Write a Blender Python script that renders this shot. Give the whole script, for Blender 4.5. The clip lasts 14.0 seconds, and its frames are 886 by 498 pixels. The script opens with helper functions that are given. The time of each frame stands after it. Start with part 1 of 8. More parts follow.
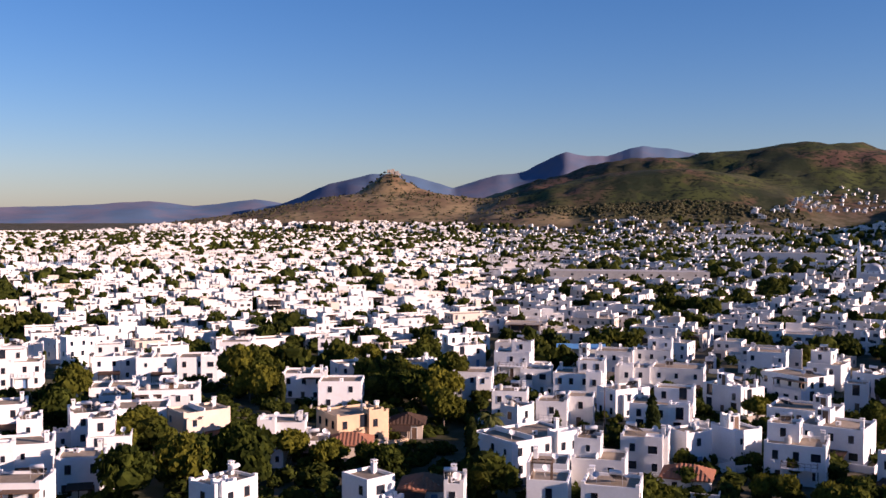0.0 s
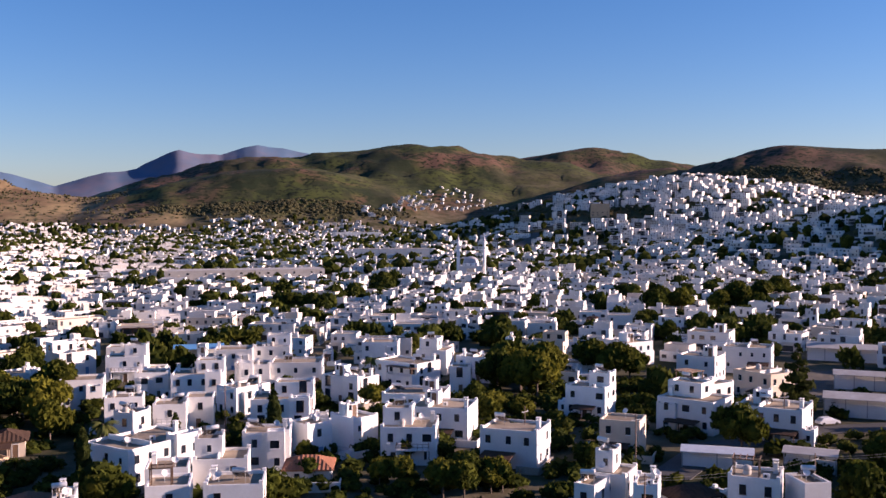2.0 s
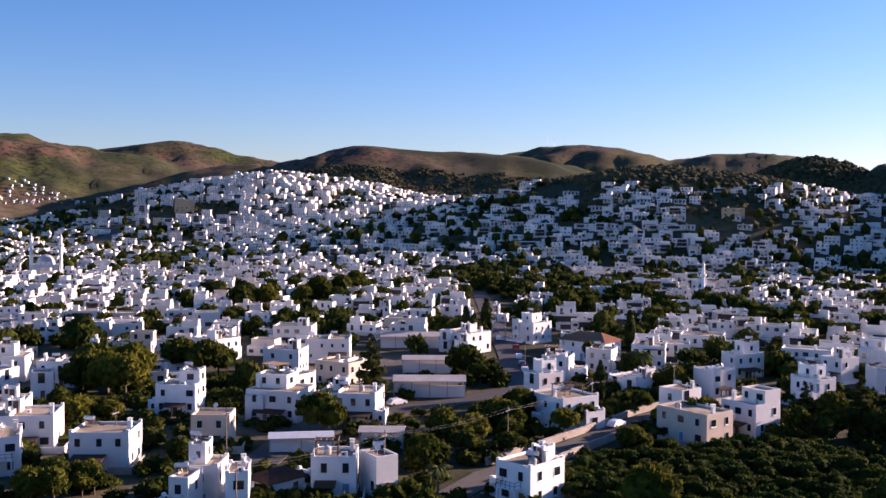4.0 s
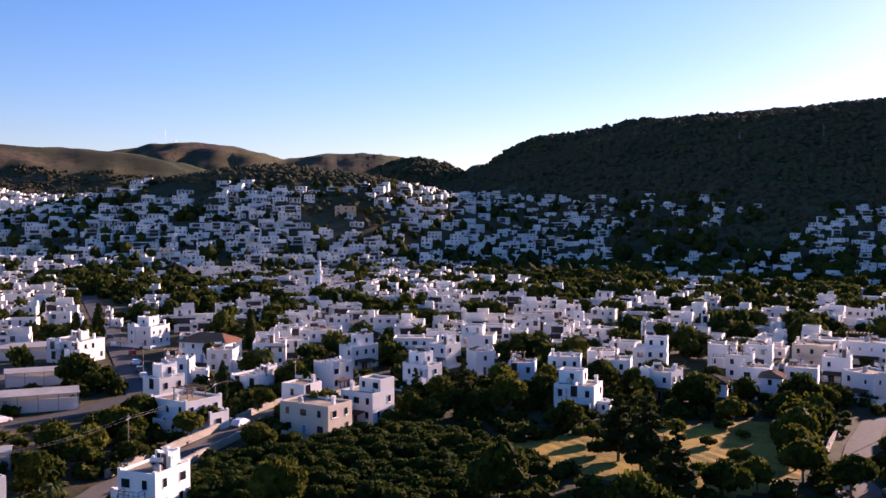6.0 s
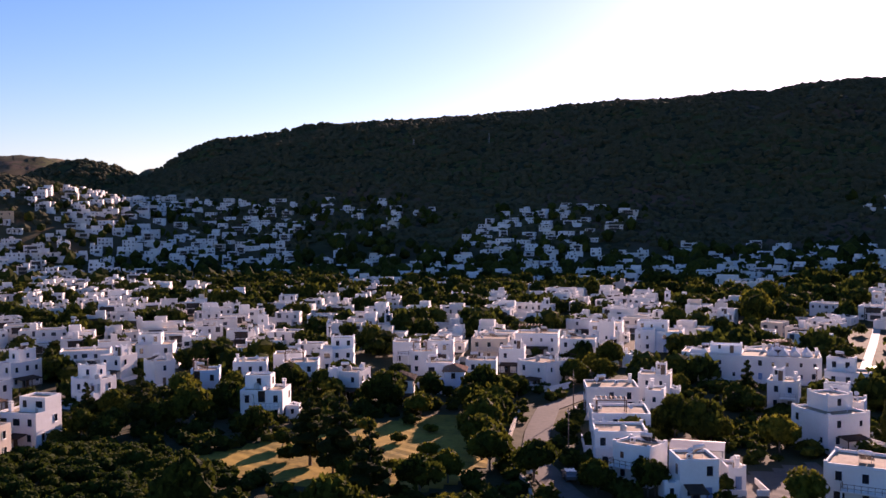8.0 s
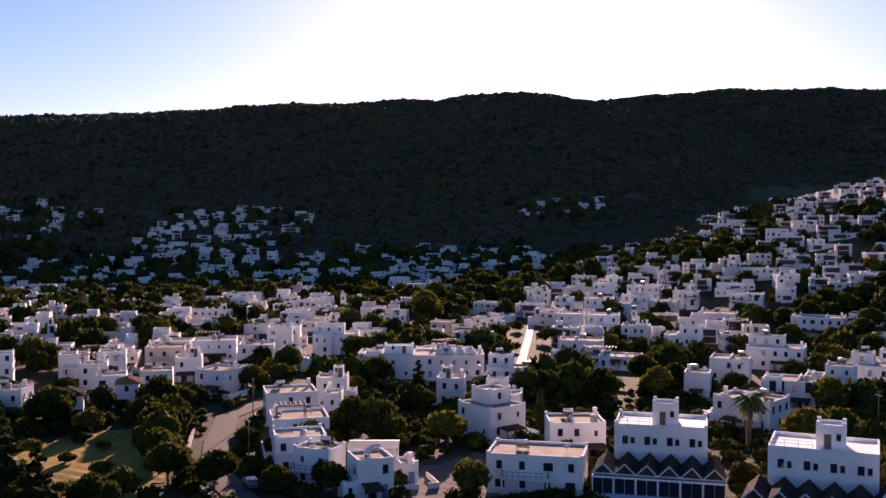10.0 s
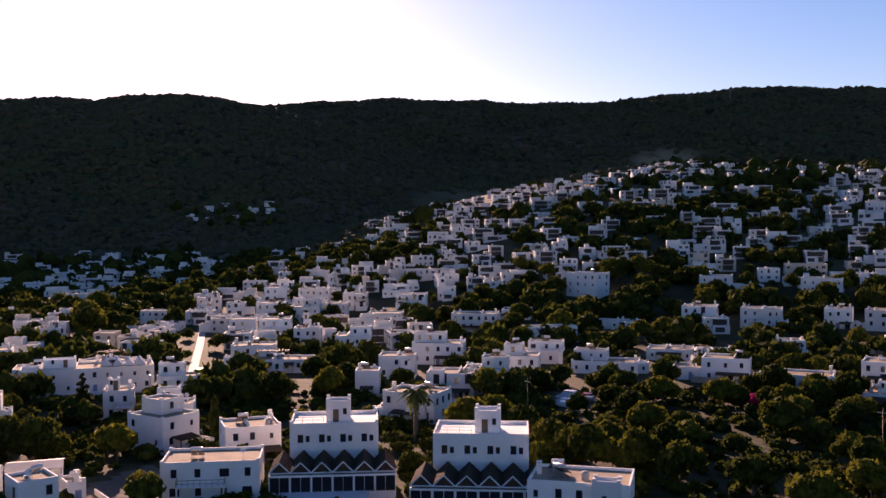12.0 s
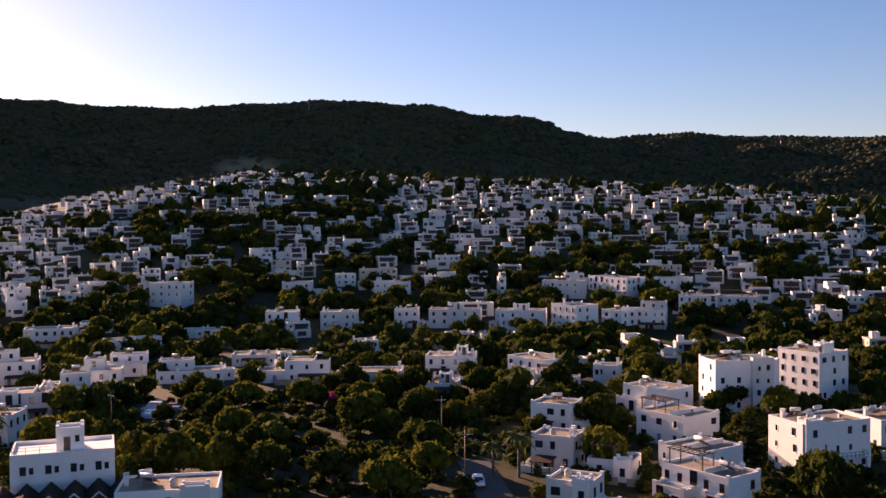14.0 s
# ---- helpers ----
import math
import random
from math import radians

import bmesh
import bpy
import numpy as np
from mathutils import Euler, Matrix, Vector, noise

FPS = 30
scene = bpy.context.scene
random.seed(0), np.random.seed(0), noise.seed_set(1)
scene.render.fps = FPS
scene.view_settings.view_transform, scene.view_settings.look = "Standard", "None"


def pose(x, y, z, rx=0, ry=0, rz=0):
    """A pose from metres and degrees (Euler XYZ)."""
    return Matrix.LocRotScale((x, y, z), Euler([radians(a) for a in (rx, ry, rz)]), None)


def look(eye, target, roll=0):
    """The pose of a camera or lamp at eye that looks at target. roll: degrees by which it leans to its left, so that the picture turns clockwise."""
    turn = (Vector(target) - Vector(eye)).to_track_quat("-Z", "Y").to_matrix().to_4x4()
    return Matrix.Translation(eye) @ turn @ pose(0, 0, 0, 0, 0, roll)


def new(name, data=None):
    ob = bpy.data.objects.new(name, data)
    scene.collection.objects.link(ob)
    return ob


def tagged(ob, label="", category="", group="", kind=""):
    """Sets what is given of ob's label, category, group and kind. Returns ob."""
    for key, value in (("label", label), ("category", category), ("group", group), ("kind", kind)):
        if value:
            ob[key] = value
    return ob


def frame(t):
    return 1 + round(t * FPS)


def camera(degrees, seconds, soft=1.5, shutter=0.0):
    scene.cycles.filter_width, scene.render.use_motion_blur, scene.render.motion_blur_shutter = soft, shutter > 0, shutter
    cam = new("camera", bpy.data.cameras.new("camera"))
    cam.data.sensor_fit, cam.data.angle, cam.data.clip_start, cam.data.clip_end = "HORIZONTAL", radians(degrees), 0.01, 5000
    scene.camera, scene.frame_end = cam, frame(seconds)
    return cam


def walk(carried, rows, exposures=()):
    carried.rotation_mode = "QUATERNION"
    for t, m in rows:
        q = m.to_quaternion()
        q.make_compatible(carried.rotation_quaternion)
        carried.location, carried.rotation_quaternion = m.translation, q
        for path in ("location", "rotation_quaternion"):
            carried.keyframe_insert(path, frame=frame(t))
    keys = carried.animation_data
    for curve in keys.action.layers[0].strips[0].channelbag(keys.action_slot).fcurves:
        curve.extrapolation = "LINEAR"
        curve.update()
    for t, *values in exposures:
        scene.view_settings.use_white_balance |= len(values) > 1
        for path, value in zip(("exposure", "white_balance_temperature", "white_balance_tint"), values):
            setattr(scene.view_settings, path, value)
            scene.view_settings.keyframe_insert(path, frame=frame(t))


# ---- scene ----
cam = camera(48.3, 14.0)
ROWS = [
    (0, pose(1.27, -1.96, 40.17, 87.97, -0.14, 0.40)),
    (0.5, pose(1.22, -0.44, 40.12, 87.92, -0.18, -5.13)),
    (1, pose(1.33, 0.70, 39.94, 87.89, -0.26, -10.86)),
    (1.5, pose(1.36, 1.05, 39.66, 87.89, -0.13, -16.03)),
    (2, pose(1.06, -1.16, 39.56, 87.92, 0.17, -21.62)),
    (2.5, pose(-0.54, -4.82, 39.81, 87.91, 0.29, -27.27)),
    (3, pose(-1.99, -6.76, 40.24, 87.81, 0.15, -33.75)),
    (3.2, pose(-2.27, -7.22, 40.40, 87.78, 0.02, -36.21)),
    (5.3, pose(-7.91, -9.44, 41.84, 87.58, -0.30, -59.50)),
    (5.5, pose(-7.61, -9.34, 41.73, 87.60, -0.19, -61.76)),
    (6, pose(-6.66, -9.11, 41.44, 87.63, -0.00, -67.37)),
    (6.5, pose(-4.25, -8.05, 40.99, 87.64, 0.09, -72.28)),
    (7, pose(-1.72, -7.19, 40.34, 87.73, 0.12, -77.11)),
    (7.5, pose(-1.05, -6.85, 40.01, 87.82, 0.22, -81.34)),
    (7.7, pose(-1.06, -6.74, 39.90, 87.86, 0.30, -83.10)),
    (9.8, pose(-3.64, -6.10, 41.18, 87.94, -0.02, -102.55)),
    (10, pose(-3.59, -5.91, 41.20, 87.93, -0.00, -104.42)),
    (10.5, pose(-3.55, -5.84, 40.97, 88.01, -0.13, -108.75)),
    (11, pose(-4.55, -5.80, 41.04, 88.06, 0.03, -113.35)),
    (11.5, pose(-5.12, -5.21, 41.19, 88.09, 0.08, -117.96)),
    (12, pose(-5.86, -4.52, 41.17, 88.16, 0.29, -123.39)),
    (12.5, pose(-7.15, -3.92, 41.17, 88.22, 0.65, -128.68)),
    (13, pose(-8.18, -2.53, 41.32, 88.28, 0.58, -134.85)),
    (13.5, pose(-9.53, -1.04, 41.66, 88.33, 0.53, -140.71)),
    (14, pose(-10.70, 0.25, 41.90, 88.42, 0.44, -147.18)),
]
EXPOSURES = [(0, 0.86, 6600, 40), (3, 1.3, 6650, 41), (6.5, 1.45, 7000, 50), (9, 1.3, 7500, 52), (11, 1.1, 7700, 52), (14, 1.3, 8950, 50)]
walk(cam, ROWS, EXPOSURES)

# ---- daylight: a low sun over the south-eastern ridge, clear sky ----
SUN_AZ, SUN_EL = radians(110.0), radians(14.2)
world = bpy.data.worlds.new("sky")
scene.world = world
world.use_nodes = True
wn = world.node_tree
sky = wn.nodes.new("ShaderNodeTexSky")
sky.sky_type = "NISHITA"
sky.sun_disc = False
sky.sun_elevation, sky.sun_rotation = SUN_EL, SUN_AZ
sky.air_density, sky.dust_density, sky.ozone_density = 1.0, 0.3, 4.8
wn.nodes["Background"].inputs["Strength"].default_value = 0.07
deeper = wn.nodes.new("ShaderNodeHueSaturation")
deeper.inputs["Saturation"].default_value = 1.18
wn.links.new(sky.outputs["Color"], deeper.inputs["Color"])
wn.links.new(deeper.outputs["Color"], wn.nodes["Background"].inputs["Color"])
sun_data = bpy.data.lights.new("sun", "SUN")
sun_data.energy, sun_data.angle, sun_data.color = 4.9, radians(0.55), (1.0, 0.86, 0.68)
sun = new("sun", sun_data)
sun_dir = Vector((math.sin(SUN_AZ) * math.cos(SUN_EL), math.cos(SUN_AZ) * math.cos(SUN_EL), math.sin(SUN_EL)))
sun.matrix_world = look(sun_dir * 900, (0, 0, 0))


# ---- materials ----
def shader(name, base, rough=0.8, metal=0.0):
    m = bpy.data.materials.new(name)
    m.use_nodes = True
    b = m.node_tree.nodes["Principled BSDF"]
    b.inputs["Base Color"].default_value = (*base, 1)
    b.inputs["Roughness"].default_value, b.inputs["Metallic"].default_value = rough, metal
    return m, m.node_tree, b


def node(tree, kind, **values):
    n = tree.nodes.new(kind)
    for key, value in values.items():
        n.inputs[key.replace("_", " ")].default_value = value
    return n


def mixed(tree, fac, a, b, mode="MIX"):
    """A colour mix of two colours or sockets by a socket or number."""
    n = tree.nodes.new("ShaderNodeMix")
    n.data_type, n.blend_type = "RGBA", mode
    for slot, value in ((0, fac), (6, a), (7, b)):
        if isinstance(value, (tuple, float, int)):
            n.inputs[slot].default_value = (*value, 1) if isinstance(value, tuple) else value
        else:
            tree.links.new(value, n.inputs[slot])
    return n.outputs[2]


def noise_fac(tree, scale, lo=0.4, hi=0.6, detail=4.0, coords="Object", stretch=None):
    """A noise between 0 and 1, sharpened to lo..hi."""
    tc = tree.nodes.new("ShaderNodeTexCoord") if coords == "Object" else tree.nodes.new("ShaderNodeNewGeometry")
    out = tc.outputs["Object" if coords == "Object" else "Position"]
    if stretch:
        mp = node(tree, "ShaderNodeMapping", Scale=stretch)
        tree.links.new(out, mp.inputs["Vector"])
        out = mp.outputs["Vector"]
    nz = node(tree, "ShaderNodeTexNoise", Scale=scale, Detail=detail, Roughness=0.6)
    tree.links.new(out, nz.inputs["Vector"])
    mr = node(tree, "ShaderNodeMapRange", From_Min=lo, From_Max=hi)
    tree.links.new(nz.outputs["Fac"], mr.inputs["Value"])
    return mr.outputs["Result"]


def add_bump(tree, bsdf, fac, strength, distance):
    bp = node(tree, "ShaderNodeBump", Strength=strength, Distance=distance)
    tree.links.new(fac, bp.inputs["Height"])
    tree.links.new(bp.outputs["Normal"], bsdf.inputs["Normal"])


def mottled(name, base, other, scale, rough=0.85, lo=0.35, hi=0.65, fine=None, fine_scale=8.0, bump=0.0, bump_dist=0.02, coords="World", by="", metal=0.0):
    """Two colours in large patches, a third in fine grain, and a shift from piece to piece."""
    m, tree, b = shader(name, base, rough, metal)
    c = mixed(tree, noise_fac(tree, scale, lo, hi, coords=coords), base, other)
    grain = noise_fac(tree, fine_scale, 0.3, 0.7, coords=coords)
    if fine:
        f = tree.nodes.new("ShaderNodeMath")
        f.operation = "MULTIPLY"
        f.inputs[1].default_value = 0.5
        tree.links.new(grain, f.inputs[0])
        c = mixed(tree, f.outputs[0], c, fine)
    if by:
        if by == "object":
            src = tree.nodes.new("ShaderNodeObjectInfo").outputs["Random"]
        else:
            src = tree.nodes.new("ShaderNodeNewGeometry").outputs["Random Per Island"]
        mr = node(tree, "ShaderNodeMapRange", To_Min=0.8, To_Max=1.08)
        tree.links.new(src, mr.inputs["Value"])
        hsv = tree.nodes.new("ShaderNodeHueSaturation")
        tree.links.new(mr.outputs["Result"], hsv.inputs["Value"])
        tree.links.new(c, hsv.inputs["Color"])
        c = hsv.outputs["Color"]
        if by == "island":
            cream = node(tree, "ShaderNodeMapRange", From_Min=0.8, From_Max=0.97, To_Max=0.8)
            tree.links.new(src, cream.inputs["Value"])
            c = mixed(tree, cream.outputs["Result"], c, (0.52, 0.42, 0.31))
    tree.links.new(c, b.inputs["Base Color"])
    if bump:
        add_bump(tree, b, grain, bump, bump_dist)
    return m


def leaf_material(name, dark, light, warm, bright=0.85):
    """Leaves: each clump its own shade, some trees much yellower than others, with light passing through."""
    m, tree, b = shader(name, dark, 0.9)
    isl = tree.nodes.new("ShaderNodeNewGeometry").outputs["Random Per Island"]
    c = mixed(tree, isl, dark, light)
    own = node(tree, "ShaderNodeMapRange", From_Min=0.42, From_Max=0.95, To_Max=bright)
    tree.links.new(tree.nodes.new("ShaderNodeObjectInfo").outputs["Random"], own.inputs["Value"])
    c = mixed(tree, own.outputs["Result"], c, warm)
    k = tree.nodes.new("ShaderNodeMath")
    k.operation = "MULTIPLY"
    k.inputs[1].default_value = 0.5
    tree.links.new(noise_fac(tree, 0.08, 0.52, 0.68, 2.0, coords="World"), k.inputs[0])
    c = mixed(tree, k.outputs[0], c, warm)
    c = mixed(tree, noise_fac(tree, 0.9, 0.4, 0.75, coords="World"), c, dark)
    tree.links.new(c, b.inputs["Base Color"])
    b.inputs["Specular IOR Level"].default_value = 0.06
    tr = tree.nodes.new("ShaderNodeBsdfTranslucent")
    tree.links.new(c, tr.inputs["Color"])
    mx = node(tree, "ShaderNodeMixShader", Fac=0.36)
    tree.links.new(b.outputs[0], mx.inputs[1])
    tree.links.new(tr.outputs[0], mx.inputs[2])
    tree.links.new(mx.outputs[0], tree.nodes["Material Output"].inputs["Surface"])
    return m


WHITE = mottled("white_limewash", (0.84, 0.825, 0.79), (0.74, 0.71, 0.66), 0.35, 0.9, 0.45, 0.8, (0.72, 0.70, 0.66), 2.5, 0.25, 0.03, by="object")
WHITE_MID = mottled("white_limewash_mid", (0.82, 0.80, 0.77), (0.70, 0.68, 0.63), 0.2, 0.9, 0.45, 0.75, (0.70, 0.67, 0.62), 1.2, by="object")
WHITE_FAR = mottled("white_limewash_far", (0.83, 0.81, 0.77), (0.74, 0.70, 0.64), 0.12, 0.9, 0.45, 0.75, (0.66, 0.62, 0.55), 0.9, by="island")
CREAM = mottled("cream_render", (0.66, 0.55, 0.43), (0.58, 0.47, 0.36), 0.3, 0.9, fine=(0.5, 0.42, 0.33), fine_scale=2.0, bump=0.3, bump_dist=0.03)
OCHRE = mottled("ochre_render", (0.60, 0.43, 0.26), (0.5, 0.36, 0.22), 0.3, 0.9, fine=(0.42, 0.3, 0.2), fine_scale=1.5, bump=0.3, bump_dist=0.03)
PALE_BLUE = mottled("pale_blue_render", (0.55, 0.66, 0.76), (0.62, 0.7, 0.76), 0.3, 0.9)
DECK = mottled("roof_deck", (0.38, 0.30, 0.21), (0.2, 0.155, 0.11), 0.3, 0.9, 0.35, 0.65, (0.44, 0.37, 0.28), 1.8, 0.3, 0.02, by="object")
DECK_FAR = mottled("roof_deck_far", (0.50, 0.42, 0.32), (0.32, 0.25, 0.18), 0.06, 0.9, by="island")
CLAY = mottled("clay_tile", (0.33, 0.13, 0.075), (0.24, 0.10, 0.06), 0.5, 0.85, fine=(0.4, 0.2, 0.12), fine_scale=3.0, bump=0.6, bump_dist=0.05)
BROWN_CLAY = mottled("weathered_clay", (0.075, 0.044, 0.03), (0.045, 0.028, 0.022), 0.5, 0.9, fine=(0.11, 0.07, 0.05), fine_scale=3.0, bump=0.6, bump_dist=0.05)
TIMBER = mottled("brown_timber", (0.13, 0.075, 0.04), (0.19, 0.11, 0.06), 0.8, 0.7, fine=(0.08, 0.045, 0.03), fine_scale=5.0)
FRAME_BLUE = mottled("blue_joinery", (0.10, 0.20, 0.36), (0.14, 0.26, 0.4), 1.0, 0.5)
FRAME_WHITE = mottled("white_joinery", (0.72, 0.72, 0.7), (0.6, 0.6, 0.58), 1.0, 0.5)
METAL = mottled("grey_metal", (0.42, 0.43, 0.44), (0.3, 0.3, 0.31), 0.6, 0.4, metal=0.7)
SHEET = mottled("roof_sheet", (0.55, 0.53, 0.48), (0.42, 0.39, 0.35), 0.15, 0.55, fine=(0.35, 0.3, 0.26), fine_scale=0.8)
TANK = mottled("tank_enamel", (0.74, 0.74, 0.73), (0.62, 0.61, 0.6), 1.5, 0.35)
CONCRETE = mottled("concrete", (0.42, 0.40, 0.37), (0.30, 0.285, 0.265), 0.25, 0.9, fine=(0.5, 0.48, 0.45), fine_scale=2.0)
STONE = mottled("rubble_stone", (0.36, 0.31, 0.25), (0.25, 0.21, 0.17), 0.5, 0.95, fine=(0.45, 0.4, 0.33), fine_scale=2.5, bump=0.8, bump_dist=0.1)
ASPHALT = mottled("asphalt", (0.085, 0.082, 0.08), (0.06, 0.058, 0.056), 0.08, 0.75, fine=(0.12, 0.115, 0.11), fine_scale=1.5)
PALE_ROAD = mottled("pale_concrete_road", (0.12, 0.11, 0.095), (0.085, 0.078, 0.07), 0.12, 0.95, fine=(0.17, 0.155, 0.135), fine_scale=1.2)
# lighter base than the other roads: sun gleam put into the colour
GLEAM_ROAD = mottled("sun_gleam_concrete_road", (0.42, 0.39, 0.34), (0.33, 0.3, 0.26), 0.12, 0.85, fine=(0.48, 0.45, 0.4), fine_scale=1.2)
BARK = mottled("bark", (0.10, 0.075, 0.055), (0.16, 0.12, 0.09), 1.0, 0.95, fine=(0.06, 0.045, 0.035), fine_scale=6.0, bump=0.8, bump_dist=0.03)
LEAF = leaf_material("garden_leaves", (0.014, 0.022, 0.004), (0.082, 0.098, 0.015), (0.165, 0.155, 0.019))
LEAF_LOW = leaf_material("low_garden_leaves", (0.016, 0.025, 0.005), (0.085, 0.10, 0.016), (0.11, 0.105, 0.014), 0.0)
LEAF_DARK = leaf_material("pine_needles", (0.014, 0.022, 0.006), (0.042, 0.054, 0.012), (0.05, 0.055, 0.012))
LEAF_ORANGE = leaf_material("citrus_leaves", (0.014, 0.026, 0.005), (0.045, 0.07, 0.01), (0.065, 0.075, 0.01))
SCRUB = leaf_material("scrub_leaves", (0.055, 0.064, 0.03), (0.105, 0.115, 0.055), (0.13, 0.11, 0.06))
PINK = leaf_material("bougainvillea", (0.35, 0.03, 0.13), (0.55, 0.05, 0.2), (0.45, 0.04, 0.2))
PALM = leaf_material("palm_fronds", (0.06, 0.085, 0.025), (0.12, 0.14, 0.04), (0.13, 0.13, 0.04))
PALE_ROAD.node_tree.nodes["Principled BSDF"].inputs["Specular IOR Level"].default_value = 0.1
GLASS, gt, gb = shader("window_glass", (0.018, 0.022, 0.03), 0.08)
gb.inputs["Specular IOR Level"].default_value = 0.6
# dark colour for panes; also stands for shade in porches and loggias
DARK, dt, db = shader("dark_pane_and_shade", (0.03, 0.03, 0.034), 0.5)
SOLAR, st, sb = shader("solar_absorber", (0.015, 0.02, 0.04), 0.12)
RUBBER, rt, rb = shader("tyre_rubber", (0.02, 0.02, 0.02), 0.8)
CAR_WHITE, ct, cb = shader("white_car_paint", (0.75, 0.75, 0.75), 0.25)
CAR_GREY, c2, c3 = shader("grey_car_paint", (0.16, 0.17, 0.18), 0.25, 0.4)
CAR_RED, c4, c5 = shader("red_car_paint", (0.28, 0.03, 0.03), 0.25)
YELLOW = mottled("yellow_sheet", (0.75, 0.42, 0.02), (0.65, 0.36, 0.02), 0.8, 0.6)
BLUE_SHEET = mottled("blue_sheet", (0.10, 0.32, 0.55), (0.08, 0.26, 0.48), 0.4, 0.6)
AWNING = mottled("pale_awning", (0.55, 0.60, 0.63), (0.46, 0.5, 0.53), 0.6, 0.7)
LEAD = mottled("lead_dome", (0.42, 0.43, 0.45), (0.34, 0.35, 0.37), 0.3, 0.55, metal=0.3)
WATER, w1, w2 = shader("sea_water", (0.05, 0.10, 0.16), 0.18)
# haze of the distance put into the colour: blue-grey, not the rock's own
HAZE_ROCK = mottled("hazed_mountain", (0.06, 0.125, 0.21), (0.15, 0.135, 0.18), 0.0035, 0.95, 0.4, 0.6, (0.06, 0.10, 0.15), 0.012)
DRY_GRASS = mottled("dry_grass", (0.29, 0.19, 0.035), (0.11, 0.085, 0.02), 0.09, 0.95, 0.42, 0.58, (0.42, 0.28, 0.05), 1.1, 0.4, 0.05)
ORCHARD_SOIL = mottled("orchard_weeds", (0.045, 0.055, 0.02), (0.09, 0.075, 0.04), 0.15, 0.95, fine=(0.03, 0.04, 0.015), fine_scale=1.0)
GRAVEL = mottled("dark_gravel", (0.13, 0.115, 0.095), (0.085, 0.075, 0.065), 0.2, 0.95, fine=(0.17, 0.155, 0.13), fine_scale=2.5)
for m in (DRY_GRASS, ORCHARD_SOIL, GRAVEL, ASPHALT, CLAY, BROWN_CLAY, DECK, DECK_FAR, SHEET, CONCRETE):
    m.node_tree.nodes["Principled BSDF"].inputs["Specular IOR Level"].default_value = 0.08


# ---- the land ----
def lattice(ix, iy, seed):
    v = np.sin(ix * 127.1 + iy * 311.7 + seed * 74.7) * 43758.5453
    return v - np.floor(v)


def rough_field(x, y, size, seed=0, octaves=3):
    """Smooth random relief between -1 and 1, of the given size in metres."""
    x, y = np.asarray(x, float), np.asarray(y, float)
    total, amp, whole = 0.0 * x, 1.0, 0.0
    for k in range(octaves):
        u, v = x / size * 2**k, y / size * 2**k
        ix, iy = np.floor(u), np.floor(v)
        fx, fy = u - ix, v - iy
        fx, fy = fx * fx * (3 - 2 * fx), fy * fy * (3 - 2 * fy)
        s = seed + 9 * k
        a = lattice(ix, iy, s) * (1 - fx) + lattice(ix + 1, iy, s) * fx
        b = lattice(ix, iy + 1, s) * (1 - fx) + lattice(ix + 1, iy + 1, s) * fx
        total = total + amp * (2 * (a * (1 - fy) + b * fy) - 1)
        whole, amp = whole + amp, amp * 0.5
    return total / whole


